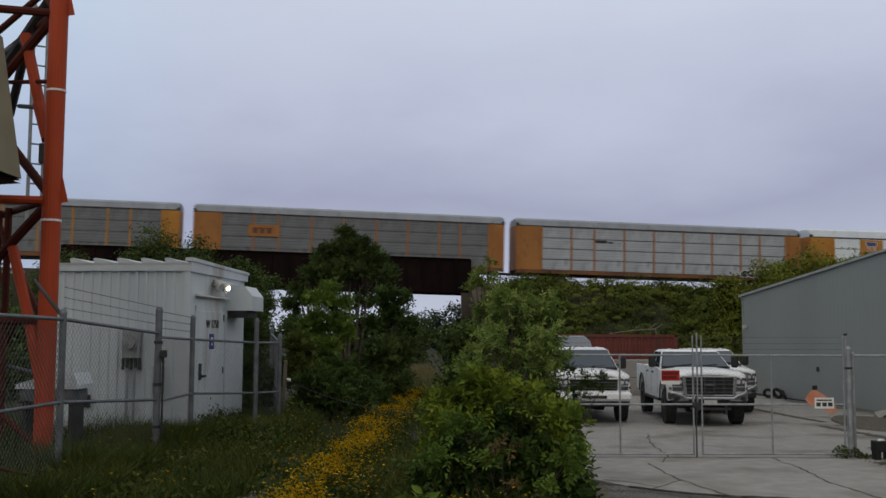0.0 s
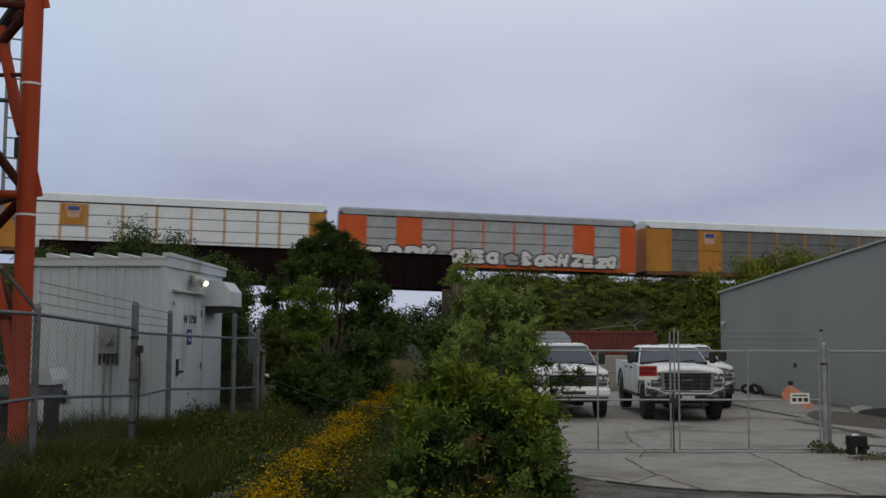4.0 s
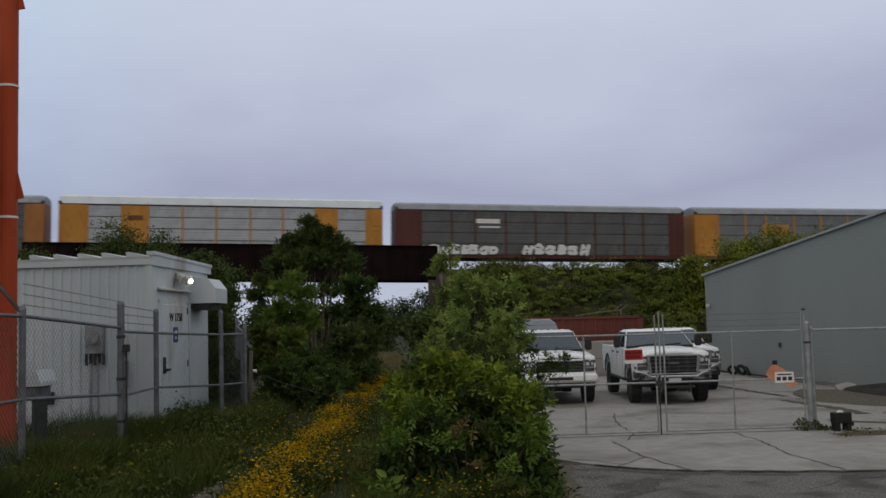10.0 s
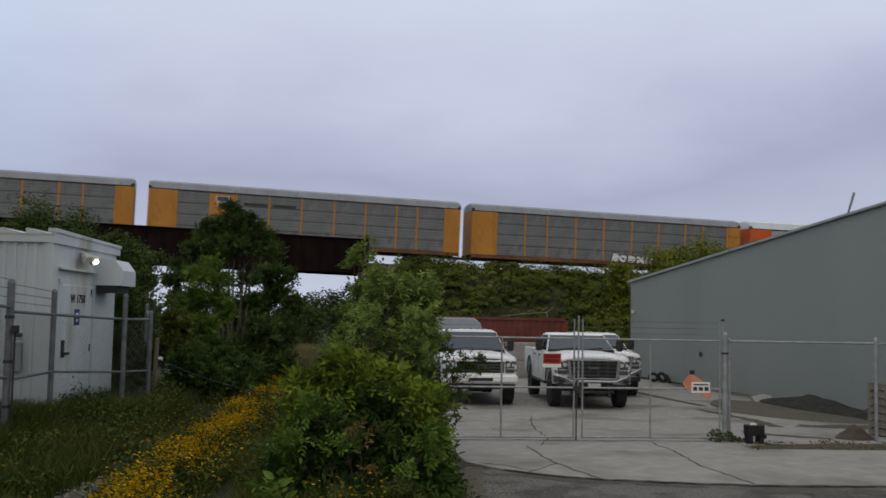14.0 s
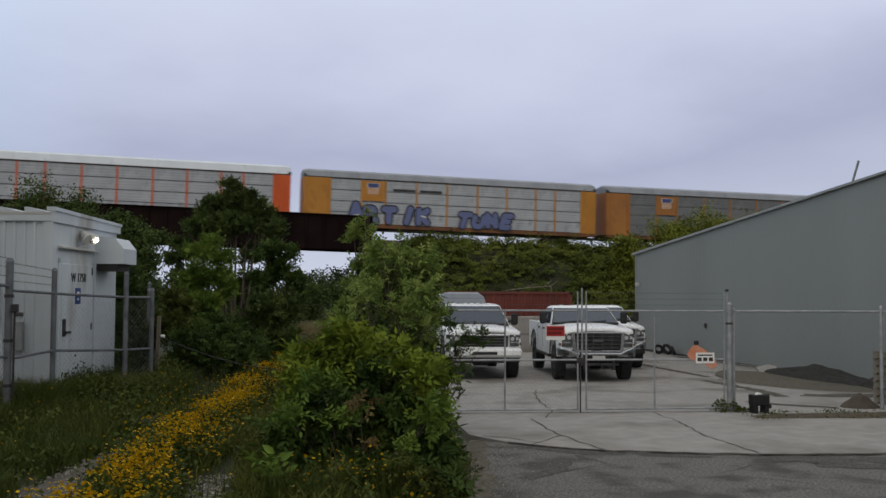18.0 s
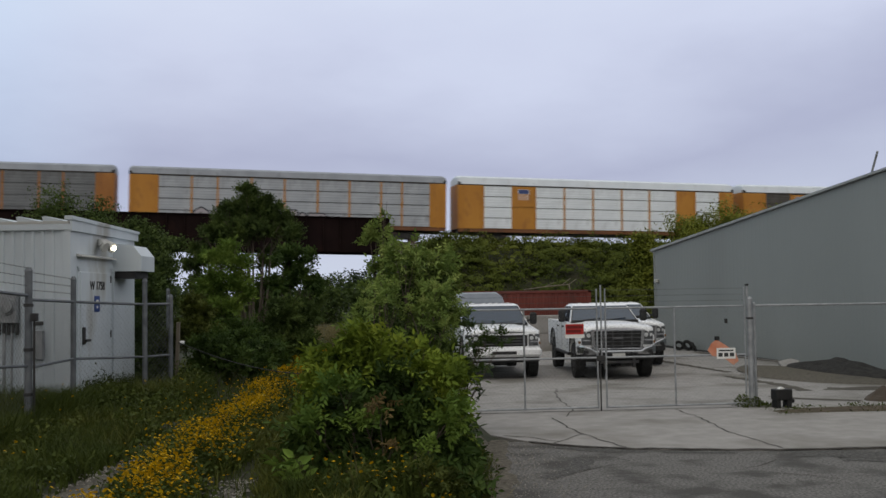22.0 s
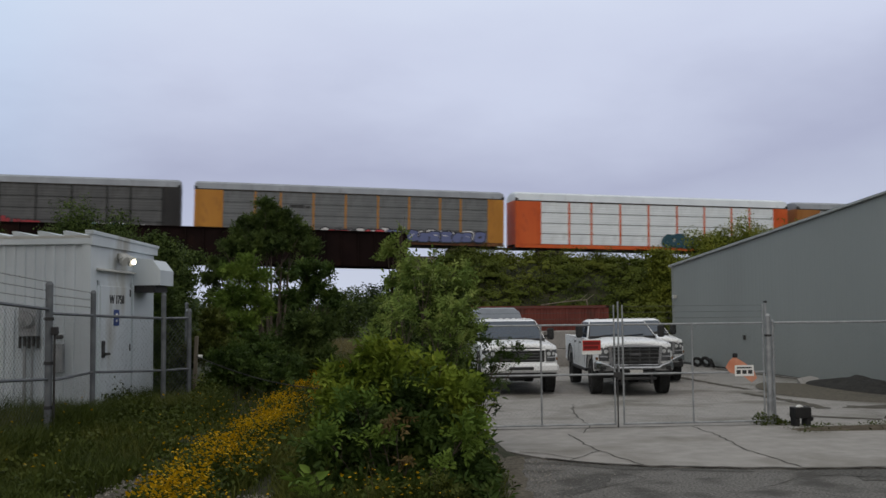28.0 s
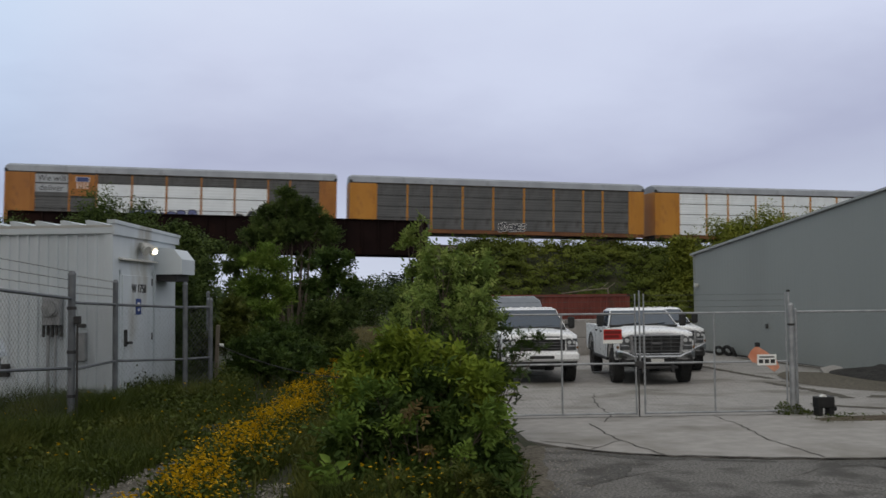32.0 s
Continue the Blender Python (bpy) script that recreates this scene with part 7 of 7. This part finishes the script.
# the big shaggy bush beside the drive, and the airy saplings behind it
grown("bush", "large shaggy bush with yellow-green tips beside the drive", "bush", 0.3, 9.6, 0.4, [
    ([(0.25, 9.8, 1.62, 0.42, 0.4, 0.28), (-0.14, 9.8, 1.46, 0.3, 0.38, 0.24), (0.72, 9.8, 1.46, 0.32, 0.4, 0.26), (-0.28, 9.7, 1.25, 0.22, 0.35, 0.2), (0.92, 9.75, 1.12, 0.22, 0.35, 0.28)], 7200, 0.075, M_LEAF_NEAR, 0.7, 0.3),
    # lower and inner leaves coloured darker, for the shade inside the bush
    ([(-0.25, 9.45, 0.92, 0.32, 0.35, 0.24), (0.0, 9.35, 1.12, 0.3, 0.32, 0.24), (0.62, 9.72, 1.1, 0.3, 0.25, 0.22), (0.92, 9.5, 0.8, 0.28, 0.32, 0.24), (-0.3, 9.15, 0.62, 0.26, 0.28, 0.15), (0.12, 9.1, 0.66, 0.28, 0.28, 0.17), (0.52, 9.1, 0.62, 0.28, 0.28, 0.17), (0.95, 9.35, 0.55, 0.26, 0.32, 0.18)], 6800, 0.078, M_LEAF_SHADE_DARK, 0.66, 0.35),
    ([(0.25, 9.85, 1.25, 0.5, 0.4, 0.42), (0.3, 9.65, 0.85, 0.62, 0.4, 0.4)], 6500, 0.085, M_LEAF_SHADE_DARK, 0.25, 0.3),
    ([(-0.08, 9.1, 1.42, 0.22, 0.12, 0.1), (-0.3, 9.05, 1.12, 0.2, 0.14, 0.12), (0.14, 8.98, 1.14, 0.18, 0.1, 0.08), (0.86, 9.2, 1.12, 0.2, 0.14, 0.22), (0.6, 8.95, 0.9, 0.16, 0.1, 0.08)], 1300, 0.062, M_LEAF_MID, 0.3, 0.3),
    ([(0.24, 8.95, 1.26, 0.13, 0.07, 0.05), (0.34, 8.9, 0.92, 0.08, 0.06, 0.04)], 130, 0.055, M_LEAF_RUST, 0.2, 0.3),
    ([(-0.46, 8.68, 0.86, 0.1, 0.1, 0.1)], 36, 0.12, M_LEAF_MID, 0.2, 0.5)], 11)
grown("bush", "low feathery weeds at the foot of a bush", "bush", 0.7, 8.9, 0.35, [
    ([(0.55, 8.85, 0.5, 0.3, 0.25, 0.15), (0.56, 8.75, 0.7, 0.26, 0.16, 0.13), (0.1, 8.7, 0.68, 0.2, 0.12, 0.1), (0.85, 9.1, 0.5, 0.24, 0.3, 0.18), (1.1, 9.5, 0.4, 0.16, 0.3, 0.15), (0.2, 8.7, 0.5, 0.24, 0.2, 0.1)], 4800, 0.045, M_LEAF_OLIVE, 0.3, -0.3)], 12)
grown("sapling", "airy pale-green saplings behind the bush", "tree", 0.8, 13.3, 0.4, [
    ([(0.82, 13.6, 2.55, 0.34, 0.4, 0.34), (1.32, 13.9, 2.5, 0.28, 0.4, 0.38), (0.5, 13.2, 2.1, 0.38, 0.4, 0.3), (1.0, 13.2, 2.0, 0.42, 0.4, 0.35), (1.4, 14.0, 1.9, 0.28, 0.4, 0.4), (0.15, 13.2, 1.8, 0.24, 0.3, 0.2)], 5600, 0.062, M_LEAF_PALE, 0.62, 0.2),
    # inner and lower leaves darker, crown shade put into their colour
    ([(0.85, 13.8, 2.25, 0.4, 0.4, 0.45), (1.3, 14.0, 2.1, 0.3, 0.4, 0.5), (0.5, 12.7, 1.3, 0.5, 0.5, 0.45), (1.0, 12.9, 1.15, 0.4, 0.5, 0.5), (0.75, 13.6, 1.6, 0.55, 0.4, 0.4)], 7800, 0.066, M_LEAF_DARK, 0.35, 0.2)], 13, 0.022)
grown("sapling", "thin sapling with a bare twig at its top", "tree", 0.45, 14.6, 0.5, [
    ([(0.48, 14.6, 2.98, 0.26, 0.24, 0.2), (0.62, 14.6, 2.55, 0.26, 0.25, 0.25)], 1100, 0.07, M_LEAF_PALE, 0.3, 0.1),
    ([(0.6, 14.6, 3.35, 0.05, 0.05, 0.22)], 30, 0.06, M_LEAF_PALE, 0.2, 0.0)], 14, 0.021)
grown("bush", "leafy scrub behind the saplings", "bush", 1.4, 15.6, 0.1, [
    ([(1.4, 15.8, 1.75, 0.35, 0.5, 0.5), (1.5, 15.4, 1.0, 0.4, 0.5, 0.5), (1.35, 15.8, 2.25, 0.25, 0.4, 0.3)], 3800, 0.1, M_LEAF_DARK, 0.5, 0.2),
    ([(2.05, 16.0, 1.3, 0.32, 0.2, 0.16), (2.0, 15.6, 0.75, 0.16, 0.2, 0.2), (1.85, 15.6, 1.75, 0.2, 0.2, 0.2), (2.1, 16.0, 1.05, 0.25, 0.2, 0.12), (2.15, 15.1, 1.62, 0.26, 0.15, 0.1), (2.0, 15.2, 1.45, 0.3, 0.2, 0.12), (2.3, 15.1, 1.46, 0.2, 0.15, 0.08)], 1700, 0.052, M_LEAF_SHADE_DARK, 0.15, 0.3)], 15)
grown("bush", "leafy scrub at the gate", "bush", 1.55, 18.2, 0.1, [
    ([(1.5, 18.2, 1.6, 0.4, 0.5, 0.6), (1.55, 18.0, 0.7, 0.45, 0.5, 0.5), (1.4, 18.4, 2.2, 0.3, 0.4, 0.4)], 3000, 0.11, M_LEAF_DARK, 0.5, 0.2)], 16)
# scrub and trees along the path
grown("tree", "dark-green tree with bare lower stems beside the path", "tree", -2.1, 26.0, 0.5, [
    ([(-2.25, 26.0, 4.62, 0.42, 0.6, 0.34), (-1.8, 26.1, 4.42, 0.42, 0.5, 0.34), (-2.7, 26.0, 4.36, 0.4, 0.5, 0.32), (-2.6, 26.1, 4.1, 0.62, 0.7, 0.42), (-1.6, 26.0, 4.15, 0.6, 0.6, 0.42), (-2.1, 25.8, 3.8, 0.85, 0.6, 0.34), (-1.15, 26.0, 3.75, 0.4, 0.5, 0.3), (-3.1, 26.0, 3.75, 0.4, 0.5, 0.25), (-3.45, 26.2, 3.2, 0.4, 0.5, 0.35)], 36000, 0.068, M_LEAF_DARK, 0.5, 0.15),
    ([(-2.1, 26.6, 1.5, 1.2, 0.8, 1.0), (-3.1, 26.2, 1.6, 0.7, 0.7, 0.9), (-3.5, 26.2, 2.4, 0.4, 0.5, 0.4), (-1.7, 26.6, 2.4, 0.5, 0.5, 0.3), (-1.8, 26.4, 3.05, 0.4, 0.45, 0.4), (-3.6, 26.3, 2.95, 0.3, 0.4, 0.35), (-0.75, 26.8, 1.9, 0.5, 0.5, 0.6)], 17000, 0.1, M_LEAF_DARK, 0.5, 0.2)], 21, 0.06)
grown("tree", "bright green young tree before a darker one", "tree", -2.45, 22.2, 0.5, [
    ([(-2.35, 22.2, 3.02, 0.36, 0.4, 0.36), (-2.7, 22.2, 2.5, 0.36, 0.45, 0.4), (-2.1, 22.1, 2.4, 0.34, 0.4, 0.42), (-2.45, 21.9, 1.85, 0.45, 0.4, 0.35), (-2.9, 22.3, 1.9, 0.25, 0.4, 0.3), (-2.75, 22.3, 3.0, 0.2, 0.3, 0.2), (-1.95, 22.2, 2.9, 0.16, 0.3, 0.2)], 17000, 0.072, M_LEAF_MID, 0.62, 0.35)], 22, 0.035)
grown("tree", "green young tree beside the path", "tree", -1.1, 24.0, 0.5, [
    ([(-1.15, 24.0, 3.15, 0.36, 0.4, 0.32), (-0.85, 24.0, 2.75, 0.36, 0.4, 0.34), (-1.3, 24.1, 2.45, 0.34, 0.4, 0.3), (-0.7, 24.1, 3.1, 0.2, 0.3, 0.2), (-0.6, 24.0, 2.4, 0.25, 0.3, 0.3)], 8000, 0.085, M_LEAF_SHADE_DARK, 0.5, 0.3),
    ([(-1.3, 23.3, 1.75, 0.55, 0.6, 0.5), (-1.6, 22.8, 1.1, 0.55, 0.6, 0.5), (-0.85, 24.0, 1.7, 0.45, 0.6, 0.55), (-1.0, 23.2, 1.0, 0.5, 0.6, 0.5)], 14000, 0.09, M_LEAF_DARK, 0.6, 0.2)], 23, 0.03)
plant("tree", "dark tree behind the hut", "tree", -4.9, 27.0, 0.5, 4.3, 1.0, 1.2, 16000, 0.085, M_LEAF_DARK, 24, 16, 0.1, 0.45, 0.3, 0.55)
grown("bush", "olive-green bush beside a wooden post", "bush", -2.8, 20.4, 0.5, [
    ([(-2.72, 20.5, 1.95, 0.36, 0.4, 0.3), (-3.0, 20.2, 1.5, 0.36, 0.4, 0.4), (-2.6, 20.3, 1.45, 0.35, 0.4, 0.35)], 8000, 0.07, M_LEAF_OLIVE, 0.6, 0.2)], 25)
grown("bush", "dark low scrub beside the path", "bush", -2.2, 19.3, 0.45, [
    ([(-2.3, 19.2, 1.15, 0.5, 0.55, 0.42), (-1.85, 19.6, 0.95, 0.5, 0.6, 0.38), (-2.65, 19.3, 0.8, 0.32, 0.5, 0.32), (-1.5, 20.6, 0.95, 0.5, 0.6, 0.42), (-1.9, 21.0, 1.35, 0.5, 0.6, 0.4)], 17000, 0.07, M_LEAF_SHADE_DARK, 0.62, 0.3)], 26)
plant("bush", "dark scrub where the path ends", "bush", -0.6, 60.0, 0.4, 3.4, 2.4, 1.4, 7000, 0.16, M_LEAF_DARK, 30, 18, 0.0, 0.5, 0.0, 0.4)
plant("bush", "dark scrub along the path", "bush", 1.5, 37.0, 0.4, 2.6, 1.1, 1.6, 7000, 0.14, M_LEAF_DARK, 27, 18, 0.0, 0.5, 0.0, 0.4)
# scrub added to darken the shaded gap behind the mesh
grown("bush", "dense dark scrub behind the fence", "bush", -3.6, 20.4, 0.5, [
    ([(-3.75, 20.2, 1.5, 0.3, 0.5, 0.5), (-3.4, 20.6, 1.2, 0.3, 0.4, 0.4), (-3.7, 20.4, 2.3, 0.28, 0.5, 0.4), (-3.6, 19.9, 0.8, 0.35, 0.4, 0.3)], 9000, 0.075, M_LEAF_DARK, 0.4, 0.2)], 29)
plant("bush", "dark scrub along the path", "bush", 0.9, 24.0, 0.4, 2.6, 0.8, 1.5, 7000, 0.11, M_LEAF_DARK, 28, 18, 0.0, 0.5, 0.0, 0.4)
for i, (x, y, z0, z1, rx) in enumerate([(-9.0, 40, 0.5, 5.8, 1.9), (-12.3, 46, 0.5, 6.6, 2.1), (-6.2, 37, 0.5, 4.4, 1.3), (-16.5, 45, 0.5, 5.6, 2.3), (-21, 47, 0.5, 5.6, 2.4), (-10.4, 27, 0.5, 3.0, 1.7), (-8.0, 22.5, 0.5, 2.8, 1.3), (-13.5, 29, 0.5, 3.6, 2.0), (-11.5, 21, 0.5, 2.6, 1.6)]):
    plant("tree", "dark leafy tree behind the hut", "tree", x, y, z0, z1, rx, rx, 12000, 0.12, M_LEAF_DARK, 31 + i, 18, 0.1, 0.5, 0.2, 0.4, group="trees behind the hut")
for i, (x, y, z1, rx) in enumerate([(4.6, 112, 5.4, 2.4), (2.2, 118, 4.6, 2.0), (8.0, 116, 5.2, 2.6), (-9, 135, 3.6, 3.0), (-3, 140, 3.4, 2.4), (-16, 132, 4.2, 3.0), (-24, 136, 4.4, 3.0)]):
    plant("tree", "distant dark tree beyond the bridge", "tree", x, y, 0.2, z1, rx, rx, 2600, 0.34, M_LEAF_FAR, 51 + i, 14, 0.12, 0.5, 0.1, 0.4, group="trees beyond the bridge")
for i, (x, y, z1, rx) in enumerate([(28.5, 78, 7.9, 2.8), (32, 79, 8.7, 3.2), (35.5, 80.5, 8.6, 3.2), (39.5, 81, 8.2, 3.0), (25.2, 80, 7.0, 2.0), (43, 82, 8.0, 2.8), (30.2, 80.5, 8.3, 2.6), (33.8, 78.5, 8.2, 2.8), (37.5, 79.5, 8.3, 2.8)]):
    plant("bush", "tall green scrub on the embankment", "bush", x, y, land(x, y) - 0.1, z1, rx, rx * 0.9, 11000, 0.2, M_LEAF_SCRUB, 61 + i, 20, 0.0, 0.6, 0.0, 0.55, group="embankment scrub")


def slope_scrub():
    """Shrubs all over the embankment's near face, in uneven mounds."""
    r = np.random.RandomState(5)
    for name, s0, s1, count, n in (("embankment_shrubs", 4.5, 50, 1000, 170000), ("embankment_shrubs", -70, -31, 260, 40000)):
        blobs = []
        for i in range(count):
            s = r.uniform(s0, s1)
            off = -3.3 - 15.5 * r.uniform()
            p = on_track(s, off)
            k = r.uniform(0.5, 1.35)
            blobs.append((p.x, p.y, land(p.x, p.y) + k * 0.35, k * 1.1, k, k * r.uniform(0.6, 0.95)))
        pts, nrm = in_blobs(blobs, n, 6, 0.7, n // 22, spread=0.22, ragged=0.26)
        ob = part(name, leaf_mesh("leaves", pts, 0.2, M_LEAF_HILL, 7, nrm * 1.1, droop=0.2, wild=0.35), None)
        tagged(ob, "tangled green shrubs covering the embankment", "shrubs", kind="stuff")
        g = Geo()
        for x, y, z, rx, ry, rz in blobs:
            o = len(g.v)
            for j in range(5):
                a = 1.5 * j / 4
                for i in range(9):
                    t = 6.2832 * i / 9
                    q = 0.3 * (1 + 0.25 * noise.noise((x + math.cos(t) * 2, y + math.sin(t) * 2, j)))
                    g.v.append((x + rx * q * math.cos(a) * math.cos(t), y + ry * q * math.cos(a) * math.sin(t), z + rz * q * math.sin(a)))
            g.f += [(o + 9 * j + i, o + 9 * j + (i + 1) % 9, o + 9 * j + 9 + (i + 1) % 9, o + 9 * j + 9 + i) for j in range(4) for i in range(9)]
        me = bpy.data.meshes.new("thicket")
        me.from_pydata(g.v, [], g.f)
        me.shade_smooth()
        me.materials.append(M_LEAF_HILL)
        tagged(part("thicket", me, None, ob), kind="stuff")


slope_scrub()


def far_woods():
    r = np.random.RandomState(15)
    blobs = []
    for i in range(420):
        x = r.uniform(-420, 420)
        y = r.uniform(170, 260)
        k = r.uniform(2.0, 4.2)
        blobs.append((x, y, k * 0.8, k * 1.2, k, k))
    pts, nrm = in_blobs(blobs, 42000, 16, 0.5, spread=1.4)
    tagged(part("far_woods", leaf_mesh("leaves", pts, 1.1, M_LEAF_FAR, 17, nrm), None), "low dark woods on the horizon", "woods", kind="stuff")


far_woods()


def grass(name, label, rows, seed, material):
    """Thin bent blades: rows of (how many, x range, y range, height)."""
    r = np.random.RandomState(seed)
    V = []
    for n, (xa, xb), (ya, yb), h in rows:
        x, y = r.uniform(xa, xb, n), r.uniform(ya, yb, n)
        for i in range(n):
            dens = noise.noise((x[i] * 1.1, y[i] * 1.1, seed))
            if dens < -0.25 or (0.3 < x[i] < 3 and x[i] > 0.62 + 0.16 * (y[i] - 8) + 0.5 * r.uniform() ** 2) or (y[i] < 11 and min(abs(x[i] - drift_middle(y[i]) + 0.75), abs(x[i] - drift_middle(y[i]) - 0.5)) < 0.27 * r.uniform() ** 0.35 * smooth(11.2, 9.2, y[i])):
                continue
            hh = h * r.uniform(0.45, 1.15) * (1 + 0.5 * dens)
            a = r.uniform(0, 6.283)
            w = 0.003 + 0.004 * r.uniform()
            lx, ly = r.normal(0, 0.34, 2) * hh
            z = land(x[i], y[i]) - 0.02
            dx, dy = math.cos(a) * w, math.sin(a) * w
            mx, my = x[i] + lx * 0.45, y[i] + ly * 0.45
            V += [(x[i] - dx, y[i] - dy, z), (x[i] + dx, y[i] + dy, z), (mx + dx * 0.8, my + dy * 0.8, z + hh * 0.62), (mx - dx * 0.8, my - dy * 0.8, z + hh * 0.62), (x[i] + lx * 1.3, y[i] + ly * 1.3, z + hh)]
    me = bpy.data.meshes.new(name)
    me.from_pydata(V, [], [f for i in range(0, len(V), 5) for f in ((i, i + 1, i + 2, i + 3), (i + 3, i + 2, i + 4))])
    me.materials.append(material)
    tagged(part(name, me, None), label, "grass", kind="stuff")


grass("tall_grass", "rank grass and weeds along the fence and ruts", [
    (40000, (-4.4, -2.2), (6.5, 18.0), 0.24), (26000, (-4.7, -3.5), (9.0, 17.5), 0.4), (7000, (-4.5, -3.4), (10.4, 16.6), 0.42), (20000, (-9.0, -4.2), (6.0, 17.0), 0.45), (20000, (-2.3, 0.4), (6.0, 16.0), 0.13), (9000, (0.3, 1.35), (7.5, 17.5), 0.24), (3500, (0.75, 1.25), (8.6, 10.6), 0.36), (4500, (0.9, 1.9), (10.0, 14.0), 0.22), (2500, (-0.5, 1.2), (8.2, 8.9), 0.3),
    (9000, (-3.5, 0.6), (16.0, 34.0), 0.3), (2600, (7.5, 12.5), (17.2, 18.5), 0.1), (7000, (-3.6, -2.2), (15.5, 18.5), 0.4)], 3, M_GRASS)

grass("rough_grass", "pale rough grass between the flowers and the bush", [(9000, (-1.15, 0.1), (7.8, 13.5), 0.2), (2600, (0.8, 1.9), (9.2, 14.0), 0.2), (5000, (-3.4, -2.3), (11.0, 17.0), 0.22)], 5, M_GRASS_PALE)

grass("dry_grass", "dry tan grass on the path and at the foot of the bush", [(9000, (-2.0, 0.6), (25.0, 52.0), 0.3), (9, (-0.1, 0.2), (8.55, 8.8), 0.5), (1300, (0.95, 1.6), (9.0, 11.0), 0.34)], 6, M_GRASS_DRY)


def weeds():
    """Broad small leaves in low mats among the grass."""
    r = np.random.RandomState(21)
    pts = []
    for n, (xa, xb), (ya, yb), h in ((14000, (-4.3, -2.15), (6.5, 18.0), 0.3), (8000, (-9, -4.2), (6, 17), 0.4), (9000, (-2.2, 0.4), (6.5, 17), 0.14), (9000, (0.2, 1.3), (7.5, 16), 0.28), (7000, (-3.8, -2.2), (14.5, 19.0), 0.5), (1800, (0.9, 1.9), (9.6, 14.6), 0.12), (900, (7.3, 8.2), (18.3, 18.85), 0.22), (2000, (7.6, 12.5), (17.3, 18.5), 0.1)):
        x, y = r.uniform(xa, xb, n), r.uniform(ya, yb, n)
        for i in range(n):
            d = noise.noise((x[i] * 1.4, y[i] * 1.4, 6.0))
            if d < -0.1 or (y[i] < 11 and min(abs(x[i] - drift_middle(y[i]) + 0.75), abs(x[i] - drift_middle(y[i]) - 0.5)) < 0.27 * r.uniform() ** 0.35 * smooth(11.2, 9.2, y[i])):
                continue
            pts.append((x[i], y[i], land(x[i], y[i]) + h * (0.35 + d) * r.uniform(0.05, 1.3)))
    tagged(part("low_weeds", leaf_mesh("leaves", np.array(pts), 0.055, M_WEED, 22), None), "low mats of broad-leaved weeds", "weeds", kind="stuff")


weeds()


def flowers():
    """Yellow daisies in a drift beside the track: small heads on thin stems."""
    r = np.random.RandomState(8)
    P = []
    for i in range(15000):
        y = 6.0 + 20 * r.uniform() ** 1.25
        c = drift_middle(y)
        x = c + r.normal(0, 0.19) + 0.12 * noise.noise((3.0, y * 0.7, 1.0))
        if noise.noise((x * 1.6, y * 0.9, 4.0)) + 0.7 * noise.noise((x * 7, y * 5, 2.0)) < -0.05:
            continue
        P.append((x, y, land(x, y) + r.uniform(0.14, 0.36)))
    for i in range(70):
        x, y = r.uniform(-0.3, 0.8), r.uniform(8.2, 8.8)
        P.append((x, y, land(x, y) + r.uniform(0.1, 0.42)))
    for i in range(520):
        x, y = r.uniform(-4.2, 0.6), r.uniform(7, 17)
        if noise.noise((x * 0.8, y * 0.8, 9.0)) > 0.12:
            P.append((x, y, land(x, y) + r.uniform(0.25, 0.5)))
    g = Geo()
    st = Geo()
    for (x, y, z) in P:
        tx, ty = r.normal(0, 0.35, 2)
        rad = r.uniform(0.008, 0.0165)
        k = 6
        base = len(g.v)
        g.v.append((x, y, z + 0.006))
        for i in range(k):
            a = 6.283 * i / k + tx
            g.v.append((x + rad * math.cos(a), y + rad * math.sin(a), z + rad * (tx * math.cos(a) + (ty - 0.5) * math.sin(a))))
        g.f += [(base, base + 1 + i, base + 1 + (i + 1) % k) for i in range(k)]
        gz = land(x, y)
        sx = x + r.normal(0, 0.03)
        b = len(st.v)
        st.v += [(sx - 0.004, y, gz), (sx + 0.004, y, gz), (x, y, z)]
        st.f.append((b, b + 1, b + 2))
    me = bpy.data.meshes.new("flower_heads")
    me.from_pydata(g.v, [], g.f)
    me.materials.append(M_PETAL)
    fl = tagged(part("yellow_flowers", me, None), "drift of small yellow daisies along the track", "flowers", kind="stuff")
    me = bpy.data.meshes.new("flower_stems")
    me.from_pydata(st.v, [], st.f)
    me.materials.append(M_GRASS)
    tagged(part("stems", me, None, fl), kind="stuff")
    # leafy base of the drift
    pts = np.array([(x + r.normal(0, 0.08), y + r.normal(0, 0.08), land(x, y) + r.uniform(0.02, 0.25)) for x, y, z in P for _ in range(3)])
    tagged(part("flower_foliage", leaf_mesh("leaves", pts, 0.05, M_WEED, 18), None, fl), kind="stuff")


flowers()

motions()
